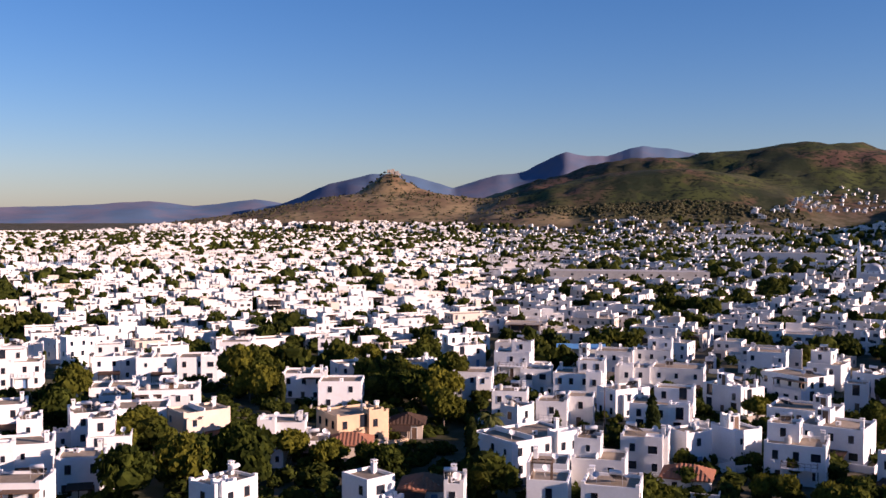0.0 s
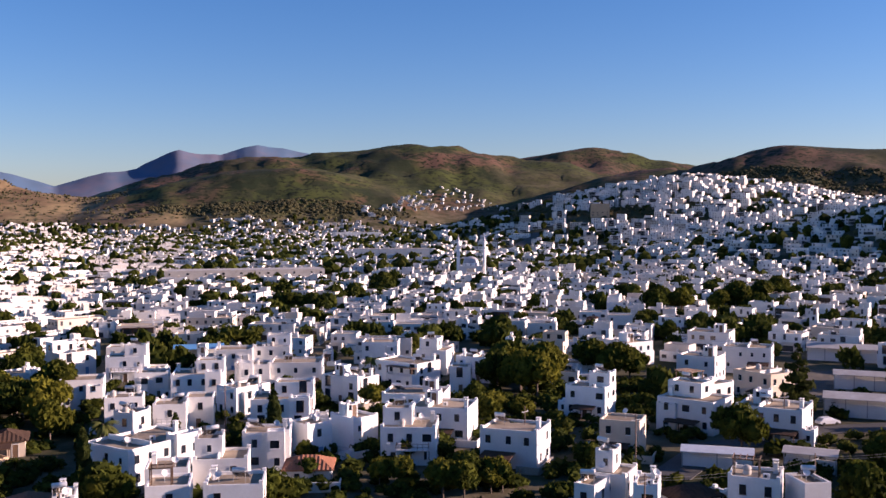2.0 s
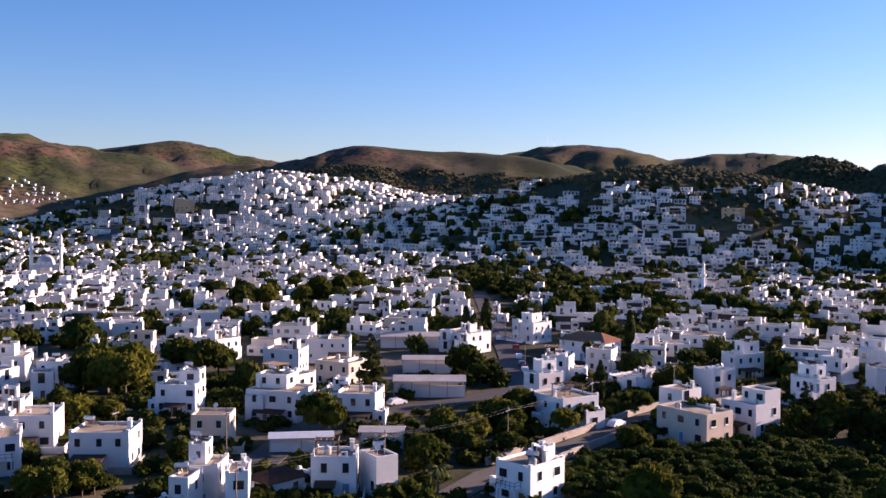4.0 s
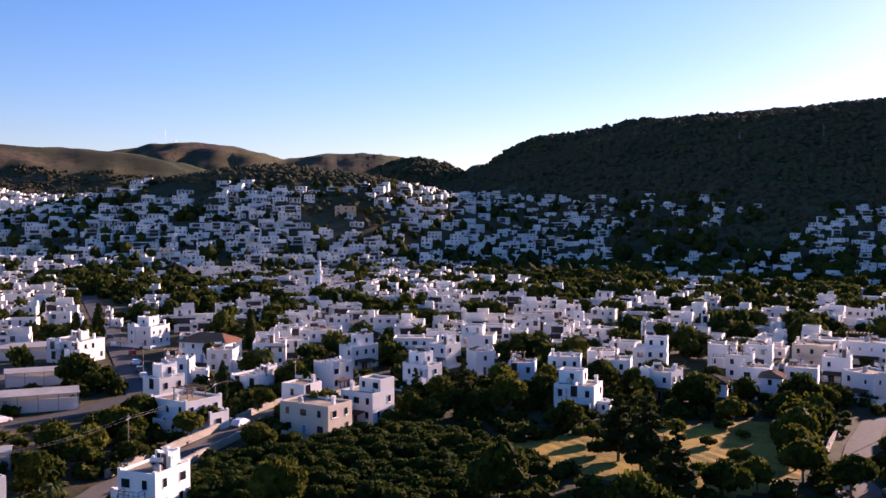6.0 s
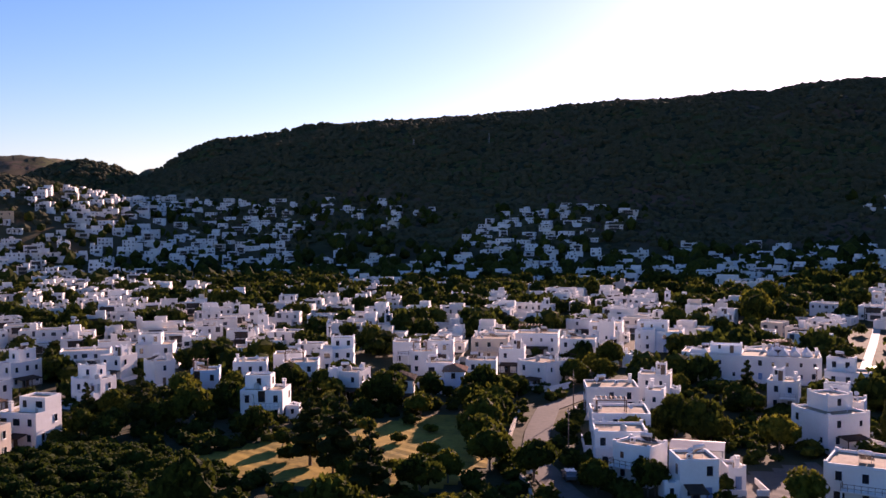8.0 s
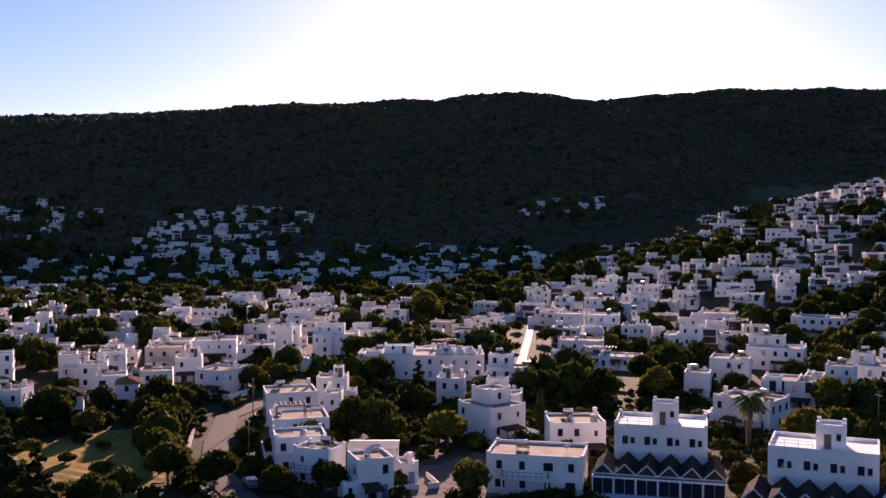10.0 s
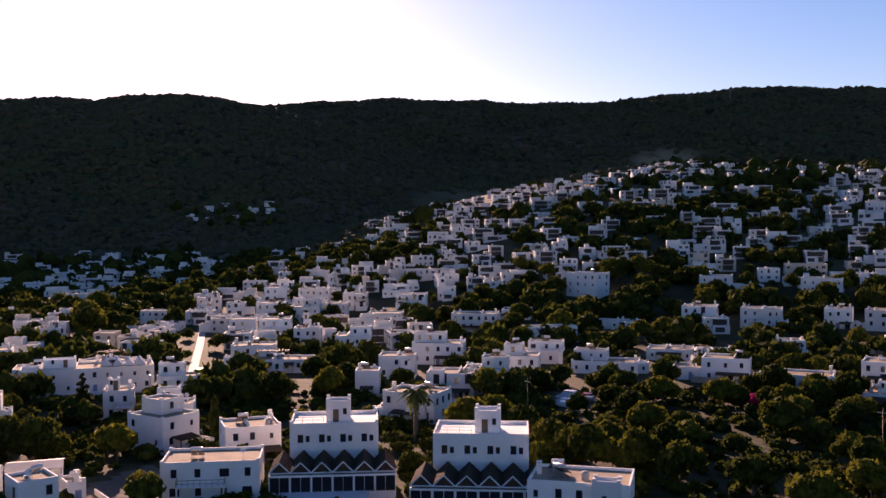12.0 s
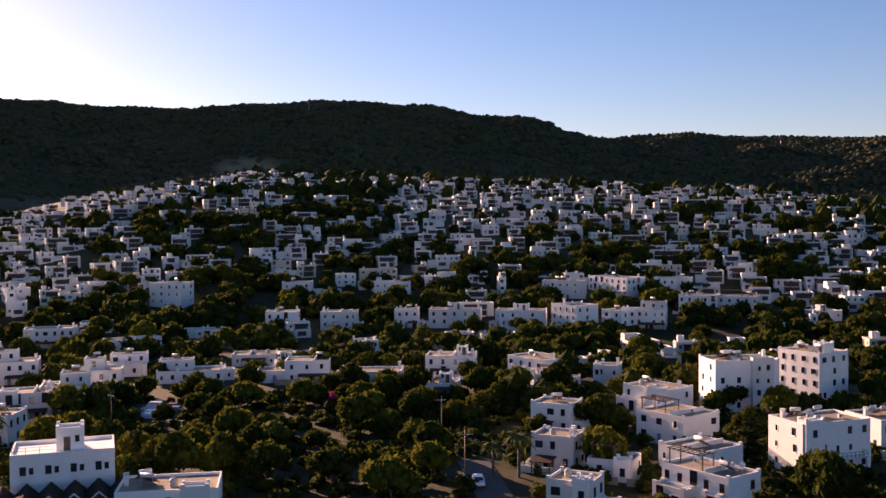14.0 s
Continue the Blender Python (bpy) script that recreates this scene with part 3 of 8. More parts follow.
def roof_gear(house, w, d, zr, rng):
    """What stands on a roof: dish, cooler, tank, low walls between terraces."""
    for name, mesh, chance in (("satellite_dish", DISH, 0.6), ("air_conditioner", COOLER, 0.45), ("water_tank", DRUM, 0.4)):
        if rng.random() < chance:
            put(name, mesh, house, pose(rng.uniform(-0.36, 0.36) * w, rng.uniform(-0.34, 0.3) * d, zr, 0, 0, rng.uniform(-40, 40)))
    if rng.random() < 0.4 and w > 7:
        bm = bmesh.new()
        x = rng.uniform(-0.2, 0.2) * w
        box(bm, x - 0.1, -d / 2 + 0.3, zr, x + 0.1, d / 2 - 0.3, zr + 0.8)
        part("terrace_wall", bm, WHITE, house)


def veranda(house, w, d, storey, rng):
    """A dark timber veranda along the front: posts, rail, boarded roof."""
    vw, vd = w * rng.uniform(0.35, 0.65), rng.uniform(2.2, 3.2)
    vx = rng.choice((-1, 1)) * (w - vw) / 2 * rng.uniform(0.4, 0.95)
    y0, top = -d / 2 - vd, storey - 0.25
    bm = bmesh.new()
    v = box(bm, vx - vw / 2 - 0.25, y0 - 0.3, top, vx + vw / 2 + 0.25, -d / 2 - 0.01, top + 0.14)
    for q in v:
        q.co.z += (q.co.y + d / 2) * 0.12
    roof = part("veranda", bm, BROWN_CLAY, house, "dark timber veranda with a sloping boarded roof")
    bm = bmesh.new()
    railing(bm, vx - vw / 2, y0, vx + vw / 2, y0, 0.0, 0.9, 0.45)
    part("railing", bm, TIMBER, roof)
    for k in range(3):
        bm = bmesh.new()
        px = vx - vw / 2 + vw * k / 2
        box(bm, px - 0.07, y0 - 0.07, -1.2, px + 0.07, y0 + 0.07, top - vd * 0.12 + 0.02)
        part("post", bm, TIMBER, roof)
    put("window", WINDOWS[4], roof, pose(vx + rng.uniform(-0.2, 0.2) * vw, -d / 2, 0.1))


def annex(house, w, d, wall_mat, rng):
    """A low outbuilding against the house, or a garden wall before it."""
    u = rng.random()
    if u < 0.3:
        s = rng.choice((-1, 1))
        aw, ad, ah = rng.uniform(1.8, 2.8), rng.uniform(2.6, 4.2), rng.uniform(2.4, 3.0)
        x0, x1 = (w / 2 - 0.01, w / 2 + aw) if s > 0 else (-w / 2 - aw, -w / 2 + 0.01)
        y0 = rng.uniform(-0.55, -0.1) * d
        bm = bmesh.new()
        walled_block(bm, x0, y0, -1.5, x1, y0 + ad, ah, 0.35, 0.22, rng)
        shed = part("outbuilding", bm, wall_mat, house)
        put("window", WINDOWS[5], shed, pose((x0 + x1) / 2, y0, 1.0))
        if rng.random() < 0.5:
            put("air_conditioner", COOLER, shed, pose((x0 + x1) / 2, y0 + ad * 0.6, ah - 0.35))
    if u > 0.55:
        g, hw, top = rng.uniform(2.2, 3.2), w / 2 + rng.uniform(1.0, 3.0), rng.uniform(0.9, 1.5)
        bm = bmesh.new()
        k = rng.uniform(-0.5, 0.3) * w
        for x0, y0, x1, y1 in ((-hw, -d / 2 - g, k, -d / 2 - g + 0.2), (k + 1.4, -d / 2 - g, hw, -d / 2 - g + 0.2), (-hw, -d / 2 - g + 0.2, -hw + 0.2, d * 0.2), (hw - 0.2, -d / 2 - g + 0.2, hw, d * 0.2)):
            box(bm, x0, y0, -1.5, x1, y1, top)
        part("garden_wall", bm, wall_mat if rng.random() < 0.7 else STONE, house, "low garden wall with a gate gap")


ROADS = []  # strips of road: points and half width
ZONES = []  # open plots: corners


def inside(x, y, corners):
    hit = False
    for (ax, ay), (bx, by) in zip(corners, corners[1:] + corners[:1]):
        if (ay > y) != (by > y) and x < (bx - ax) * (y - ay) / (by - ay) + ax:
            hit = not hit
    return hit


def open_ground(x, y, margin=0.0):
    """Whether a place lies on a road or an open plot."""
    for points, half in ROADS:
        for (ax, ay), (bx, by) in zip(points[:-1], points[1:]):
            dx, dy = bx - ax, by - ay
            k = min(1, max(0, ((x - ax) * dx + (y - ay) * dy) / (dx * dx + dy * dy)))
            if math.hypot(x - ax - k * dx, y - ay - k * dy) < half + margin:
                return True
    return any(inside(x, y, z) for z in ZONES)


def railing(bm, x0, y0, x1, y1, z, h=0.95, step=0.9):
    n = max(1, round(math.hypot(x1 - x0, y1 - y0) / step))
    for i in range(n + 1):
        k = i / n
        x, y = x0 + k * (x1 - x0), y0 + k * (y1 - y0)
        box(bm, x - 0.03, y - 0.03, z, x + 0.03, y + 0.03, z + h)
    for zz in (z + 0.45, z + h):
        rod(bm, (x0, y0, zz), (x1, y1, zz), 0.035, 4)


def facade_windows(parent, m_face, width, floors, z0, storey, rng, kinds, door=False, density=0.85, step=3.0):
    """Windows along one facade; m_face carries the facade's middle at the foot, looking along -y."""
    n = max(1, int(width // step))
    for fl in range(floors):
        for i in range(n):
            x = (i + 0.5) * width / n - width / 2 + rng.uniform(-0.25, 0.25)
            if door and fl == 0 and i == n // 2:
                put("door", rng.choice(DOORS), parent, m_face @ pose(x, 0, 0.05))
                continue
            if rng.random() > density:
                continue
            put("window", WINDOWS[rng.choice(kinds)], parent, m_face @ pose(x, 0, z0 + fl * storey + 0.95))


def pergola(parent, x0, x1, y0, y1, z, mat=TIMBER):
    bm = bmesh.new()
    box(bm, x0, y0 + 0.04, z + 2.4, x1, y0 + 0.16, z + 2.55)
    beam = part("pergola", bm, mat, parent, "open timber pergola")
    bm = bmesh.new()
    box(bm, x0, y1 - 0.16, z + 2.4, x1, y1 - 0.04, z + 2.55)
    part("beam", bm, mat, beam)
    for x in (x0 + 0.1, x1 - 0.1):
        for y in (y0 + 0.1, y1 - 0.1):
            bm = bmesh.new()
            box(bm, x - 0.08, y - 0.08, z, x + 0.08, y + 0.08, z + 2.4)
            part("post", bm, mat, beam)
    n = max(2, int((x1 - x0) / 0.8))
    bm = bmesh.new()
    box(bm, -0.05, y0 - 0.3, z + 2.55, 0.05, y1 + 0.3, z + 2.68)
    slat = mesh_of("slat", bm, mat)
    for i in range(n + 1):
        put("slat", slat, beam, pose(x0 + (x1 - x0) * i / n, 0, 0))


def gable(bm, x0, y0, x1, y1, z0, z1, over=0.4, along="x", hip=0.0):
    """A tiled roof with ridge along x or y: one ribbed skin with a fascia below."""
    x0, y0, x1, y1 = x0 - over, y0 - over, x1 + over, y1 + over
    swap = along != "x"
    a0, a1, b0, b1 = (y0, y1, x0, x1) if swap else (x0, x1, y0, y1)
    mid, start = (b0 + b1) / 2, len(bm.verts)

    def at(a, b, z):
        return bm.verts.new((b, a, z) if swap else (a, b, z))

    n = 2 * max(2, int((a1 - a0) / 0.62))
    for b in (b0, b1):
        low, high = [], []
        for i in range(n + 1):
            a = a0 + (a1 - a0) * i / n
            lift = 0.09 if i % 2 else 0.0
            t = min(1, (a - a0) / hip, (a1 - a) / hip) if hip else 1
            low.append(at(a, b, z0 + lift))
            high.append(at(a, b + t * (mid - b), z0 + t * (z1 - z0) + lift))
        for i in range(n):
            if (low[i].co - high[i].co).length < 1e-4:
                bm.faces.new((low[i], low[i + 1], high[i + 1]))
            elif (low[i + 1].co - high[i + 1].co).length < 1e-4:
                bm.faces.new((low[i], low[i + 1], high[i]))
            else:
                bm.faces.new((low[i], low[i + 1], high[i + 1], high[i]))
        foot = [at(v.co.y if swap else v.co.x, b, z0 - 0.14) for v in low]
        for i in range(n):
            bm.faces.new((foot[i], foot[i + 1], low[i + 1], low[i]))
    for a, sgn in ((a0, 1), (a1, -1)):
        edge, top, foot = [], [], []
        m = 2 * max(2, int((b1 - b0) / 0.62))
        for i in range(m + 1):
            b = b0 + (b1 - b0) * i / m
            t = 1 - abs(b - mid) / (mid - b0)
            lift = 0.09 if i % 2 and hip else 0.0
            edge.append(at(a, b, z0 + lift))
            top.append(at(a + sgn * t * hip, b, z0 + t * (z1 - z0) + lift))
            foot.append(at(a, b, z0 - 0.14))
        for i in range(m):
            q = [edge[i], edge[i + 1], top[i + 1], top[i]]
            if i == 0:
                q.pop(3)
            if i == m - 1:
                q.pop(2)
            bm.faces.new(q)
            bm.faces.new((foot[i], foot[i + 1], edge[i + 1], edge[i]))
    bm.verts.ensure_lookup_table()
    bmesh.ops.remove_doubles(bm, verts=bm.verts[start:], dist=0.002)


TAKEN = []  # footprints of all that stands on the ground: x, y, radius


def free_at(x, y, r):
    if x * x + y * y > 420**2:
        return all((x - a) ** 2 + (y - b) ** 2 > (r + q) ** 2 for a, b, q in TAKEN if q > 24)
    return all((x - a) ** 2 + (y - b) ** 2 > (r + q) ** 2 for a, b, q in TAKEN)


HOUSES_GROUP = "white flat-roofed houses of the town"


def villa(x, y, turn, w, d, floors=2, top="", side=0.0, colour="", extras="", storey=2.7, label=""):
    """A white cube house. turn: where its front looks (0: towards -y). top: t tower, s set-back storey, r tiled roof.
    side: width of a lower wing, to the right when positive. extras: b balcony, p pergola, c chimney, h water heater, a awning porch."""
    rng = random.Random(int(x * 31 + y * 17 + w * 5))
    z = min(ground_z(x + a, y + b) for a in (-w / 2, w / 2) for b in (-d / 2, d / 2))
    rise = max(ground_z(x + a, y + b) for a in (-w / 2, w / 2) for b in (-d / 2, d / 2)) - z
    wall_mat = {"": WHITE, "cream": CREAM, "ochre": OCHRE, "blue": PALE_BLUE}[colour]
    word = {"": "white limewashed", "cream": "cream rendered", "ochre": "ochre rendered", "blue": "pale blue"}[colour]
    count = {1: "one-storey", 2: "two-storey", 3: "three-storey", 4: "four-storey"}[floors]
    roof_word = " under a clay tile roof" if "r" in top else (" with a roof tower" if "t" in top else (" with a set-back top floor" if "s" in top else " with a flat parapet roof"))
    house = empty("house", pose(x, y, z, 0, 0, turn), label or f"{word} {count} cube house{roof_word}", "house", HOUSES_GROUP)
    h = floors * storey + 0.6 + rise * 0.6
    bm = bmesh.new()
    if "r" in top:
        box(bm, -w / 2, -d / 2, -1.5, w / 2, d / 2, h - 0.6)
    else:
        walled_block(bm, -w / 2, -d / 2, -1.5, w / 2, d / 2, h, rng=rng)
    part("wall", bm, wall_mat, house)
    bm = bmesh.new()
    if "r" in top:
        along = "x" if w >= d else "y"
        gable(bm, -w / 2, -d / 2, w / 2, d / 2, h - 0.58, h - 0.6 + min(w, d) * 0.24, 0.5, along, min(w, d) * 0.45)
        part("roof", bm, CLAY if "R" not in top else BROWN_CLAY, house, "clay tile roof")
    else:
        box(bm, -w / 2 + 0.26, -d / 2 + 0.26, h - 0.6, w / 2 - 0.26, d / 2 - 0.26, h - 0.38)
        part("roof", bm, DECK, house, "bare screed roof deck")
    kinds = rng.choice(((0, 0, 0, 5), (1, 1, 1, 3), (0, 0, 3), (2, 2, 0), (1, 1, 4), (0, 5, 5)))
    z0 = 0.1 + rise * 0.6
    faces = (("front", pose(0, -d / 2, 0), w), ("right", pose(w / 2, 0, 0, 0, 0, 90), d), ("left", pose(-w / 2, 0, 0, 0, 0, -90), d))
    for name, m, width in faces:
        spun = pose(0, 0, 0, 0, 0, turn) @ m
        if (spun.to_3x3() @ Vector((0, -1, 0))).dot(Vector((-x, -y, 0)).normalized()) < -0.25:
            continue
        facade_windows(house, m, width, floors, z0, storey, rng, kinds, name == "front", 0.92 if name == "front" else 0.6, rng.uniform(2.4, 3.2))
    zr = h - 0.38
    if "r" not in top and w > 6.4 and rng.random() < 0.5:
        bw, bd = w * rng.uniform(0.26, 0.4), rng.uniform(0.5, 1.1)
        bx, bh = rng.choice((-1, 1)) * (w - bw) / 2 * rng.uniform(0.55, 1.0), h + rng.choice((-storey, -1.2, 0.35, 0.6))
        bm = bmesh.new()
        walled_block(bm, bx - bw / 2, -d / 2 - bd, -1.5, bx + bw / 2, -d / 2 + (0.02 if bh < h else 1.6), bh, 0.3, 0.2, rng)
        bay = part("bay", bm, wall_mat, house)
        facade_windows(bay, pose(bx, -d / 2 - bd, 0), bw, max(1, floors - (bh < h - 2)), z0, storey, rng, kinds, False, 1.0, 2.4)
    if "t" in top:
        tw, td = max(2.2, w * rng.uniform(0.22, 0.32)), max(2.2, d * 0.34)
        tx = rng.choice((-0.28, 0.0, 0.28)) * (w - tw)
        ty = rng.uniform(0.0, 0.3) * (d - td)
        bm = bmesh.new()
        walled_block(bm, tx - tw / 2, ty - td / 2, zr - 0.05, tx + tw / 2, ty + td / 2, zr + 2.2, 0.25, 0.2, rng)
        tower = part("stair_tower", bm, wall_mat, house)
        put("window", WINDOWS[5], tower, pose(tx - tw * 0.2, ty - td / 2, zr + 1.2))
        put("door", DOORS[0], tower, pose(tx + tw * 0.18, ty - td / 2, zr + 0.02))
    if "s" in top:
        sw, sd = w * rng.uniform(0.5, 0.68), d * rng.uniform(0.5, 0.65)
        sx, sy = rng.choice((-1, 1)) * (w - sw) / 2 * 0.98, (d - sd) / 2 * 0.98
        bm = bmesh.new()
        walled_block(bm, sx - sw / 2, sy - sd / 2, zr - 0.05, sx + sw / 2, sy + sd / 2, zr + 2.75, 0.42, 0.24, rng)
        upper = part("upper_storey", bm, wall_mat, house)
        bm = bmesh.new()
        box(bm, sx - sw / 2 + 0.28, sy - sd / 2 + 0.28, zr + 2.2, sx + sw / 2 - 0.28, sy + sd / 2 - 0.28, zr + 2.38)
        part("roof", bm, DECK, upper)
        facade_windows(upper, pose(sx, sy - sd / 2, 0), sw, 1, zr - 0.1, storey, rng, kinds, False, 1.0, 2.6)
        facade_windows(upper, pose(sx + sw / 2, sy, 0, 0, 0, 90), sd, 1, zr - 0.1, storey, rng, kinds, False, 0.8, 2.8)
        facade_windows(upper, pose(sx - sw / 2, sy, 0, 0, 0, -90), sd, 1, zr - 0.1, storey, rng, kinds, False, 0.8, 2.8)
        if "h" in extras:
            heater(house, sx, sy, zr + 2.38, rng.uniform(150, 210))
            extras = extras.replace("h", "", 1)
    if side:
        s = 1 if side > 0 else -1
        sw, sh = abs(side), max(1, floors - 1) * storey + 0.55
        sd, sy = d * rng.uniform(0.6, 0.85), rng.uniform(-0.12, 0.05) * d
        x0, x1 = (w / 2 - 0.02, w / 2 + sw) if s > 0 else (-w / 2 - sw, -w / 2 + 0.02)
        bm = bmesh.new()
        walled_block(bm, x0, sy - sd / 2, -1.5, x1, sy + sd / 2, sh, rng=rng)
        wing = part("side_wing", bm, wall_mat, house)
        bm = bmesh.new()
        box(bm, x0 + 0.3, sy - sd / 2 + 0.3, sh - 0.6, x1 - 0.3, sy + sd / 2 - 0.3, sh - 0.38)
        part("roof", bm, DECK, wing)
        facade_windows(wing, pose((x0 + x1) / 2, sy - sd / 2, 0), sw, max(1, floors - 1), z0, storey, rng, kinds, False, 0.95, 2.6)
        facade_windows(wing, pose(x1 if s > 0 else x0, sy, 0, 0, 0, 90 * s), sd, max(1, floors - 1), z0, storey, rng, kinds, False, 0.7, 3.0)
    if "b" in extras and floors > 1:
        bw = w * rng.uniform(0.4, 0.7)
        bx = rng.uniform(-0.5, 0.5) * (w - bw)
        zb = storey + 0.05
        bm = bmesh.new()
        box(bm, bx - bw / 2, -d / 2 - 1.5, zb - 0.18, bx + bw / 2, -d / 2 + 0.0, zb)
        for px in (bx - bw / 2 + 0.15, bx + bw / 2 - 0.15):
            box(bm, px - 0.12, -d / 2 - 1.42, -1.0, px + 0.12, -d / 2 - 1.18, zb - 0.18)
        bal = part("balcony", bm, wall_mat, house)
        bm = bmesh.new()
        railing(bm, bx - bw / 2 + 0.08, -d / 2 - 1.42, bx + bw / 2 - 0.08, -d / 2 - 1.42, zb)
        railing(bm, bx - bw / 2 + 0.08, -d / 2 - 1.42, bx - bw / 2 + 0.08, -d / 2 - 0.1, zb)
        railing(bm, bx + bw / 2 - 0.08, -d / 2 - 1.42, bx + bw / 2 - 0.08, -d / 2 - 0.1, zb)
        part("railing", bm, TIMBER if rng.random() < 0.5 else METAL, bal, "thin balcony railing")
    if "f" in extras and floors > 1:
        fw, fd, fh = w * rng.uniform(0.4, 0.65), rng.uniform(1.6, 2.4), storey + 0.7
        fx = rng.choice((-1, 1)) * (w - fw) / 2 * 0.97
        bm = bmesh.new()
        walled_block(bm, fx - fw / 2, -d / 2 - fd, -1.5, fx + fw / 2, -d / 2 - 0.004, fh, 0.8, 0.2, rng)
        terrace = part("terrace", bm, wall_mat, house)
        facade_windows(terrace, pose(fx, -d / 2 - fd, 0), fw, 1, z0, storey, rng, (0, 3, 4), False, 0.95, 2.5)
        if rng.random() < 0.5:
            bm = bmesh.new()
            for px in (fx - fw / 2 + 0.2, fx + fw / 2 - 0.2):
                box(bm, px - 0.08, -d / 2 - fd + 0.1, fh - 0.8, px + 0.08, -d / 2 - fd + 0.26, fh + 1.7)
            box(bm, fx - fw / 2 - 0.15, -d / 2 - fd - 0.1, fh + 1.7, fx + fw / 2 + 0.15, -d / 2 - 0.01, fh + 1.82)
            part("canopy", bm, TIMBER if rng.random() < 0.5 else BROWN_CLAY, terrace, "brown terrace canopy on posts")
    if "a" not in extras and "b" not in extras and "f" not in extras and floors < 4 and rng.random() < (0.55 if x > 1.2 * y else 0.25):
        veranda(house, w, d, storey, rng)
    if "p" in extras:
        pergola(house, -w * 0.42, w * 0.1, -d / 2 + 0.4, -d / 2 + d * 0.42, zr)
    if "a" in extras:
        bm = bmesh.new()
        aw = w * 0.55
        v = box(bm, -aw / 2, -d / 2 - 2.6, 2.35, aw / 2, -d / 2, 2.47)
        for q in v:
            q.co.z += (q.co.y + d / 2) * 0.14
        for px in (-aw / 2 + 0.12, 0, aw / 2 - 0.12):
            box(bm, px - 0.06, -d / 2 - 2.5, -1.0, px + 0.06, -d / 2 - 2.38, 2.0)
        part("porch", bm, BROWN_CLAY, house, "brown tiled lean-to porch")
    if "c" in extras:
        put("chimney", CHIMNEY, house, pose(rng.choice((-1, 1)) * (w / 2 - 0.9), rng.uniform(-0.2, 0.35) * d, zr), "white chimney with a capped flue")
    for k in range(extras.count("h")):
        heater(house, rng.uniform(-0.3, 0.3) * w, rng.uniform(-0.1, 0.25) * d + k * 0.2, zr, rng.uniform(150, 210))
    if "r" not in top:
        roof_gear(house, w, d, zr, rng)
    if not side and floors < 4:
        annex(house, w, d, wall_mat, rng)
    TAKEN.append((x, y, 0.45 * math.hypot(w + abs(side), d)))
    return house


# ---- the further town: houses past counting ----
class Heap:
    """Many small solids in one mesh."""

    def __init__(self):
        self.v, self.f, self.m = [], [], []

    def block(self, m, x0, y0, z0, x1, y1, z1, side=0, top=1):
        k = len(self.v)
        for p in ((x0, y0, z0), (x1, y0, z0), (x1, y1, z0), (x0, y1, z0), (x0, y0, z1), (x1, y0, z1), (x1, y1, z1), (x0, y1, z1)):
            self.v.append((m @ Vector(p))[:])
        self.f += [(k, k + 1, k + 5, k + 4), (k + 1, k + 2, k + 6, k + 5), (k + 2, k + 3, k + 7, k + 6), (k + 3, k, k + 4, k + 7), (k + 4, k + 5, k + 6, k + 7)]
        self.m += [side] * 4 + [top]

    def parapet_block(self, m, x0, y0, z0, x1, y1, z1, t=0.3, p=0.5):
        k = len(self.v)
        pts = []
        for q, zz in ((0, z0), (0, z1), (t, z1), (t, z1 - p)):
            pts += [(x0 + q, y0 + q, zz), (x1 - q, y0 + q, zz), (x1 - q, y1 - q, zz), (x0 + q, y1 - q, zz)]
        self.v += [(m @ Vector(a))[:] for a in pts]
        for ring in range(3):
            for i in range(4):
                a, b = k + ring * 4 + i, k + ring * 4 + (i + 1) % 4
                self.f.append((a, b, b + 4, a + 4))
                self.m.append(0)
        self.f.append((k + 12, k + 13, k + 14, k + 15))
        self.m.append(1)

    def split(self, parent, names, mats):
        """One part under the parent for each material."""
        for k, (name, mat) in enumerate(zip(names, mats)):
            faces = [f for f, m in zip(self.f, self.m) if m == k]
            if not faces:
                continue
            used = sorted({a for f in faces for a in f})
            at = {a: i for i, a in enumerate(used)}
            mesh = bpy.data.meshes.new(name)
            mesh.from_pydata([self.v[a] for a in used], [], [[at[a] for a in f] for f in faces])
            mesh.materials.append(mat)
            ob = put(name, mesh, parent)
            if name == "windows":
                ob["kind"] = "stuff"

    def link(self, name, mats, label, category, kind="stuff"):
        mesh = bpy.data.meshes.new(name)
        mesh.from_pydata(self.v, [], self.f)
        mesh.polygons.foreach_set("material_index", self.m)
        for m in mats:
            mesh.materials.append(m)
        return tagged(new(name, mesh), label, category, kind=kind)


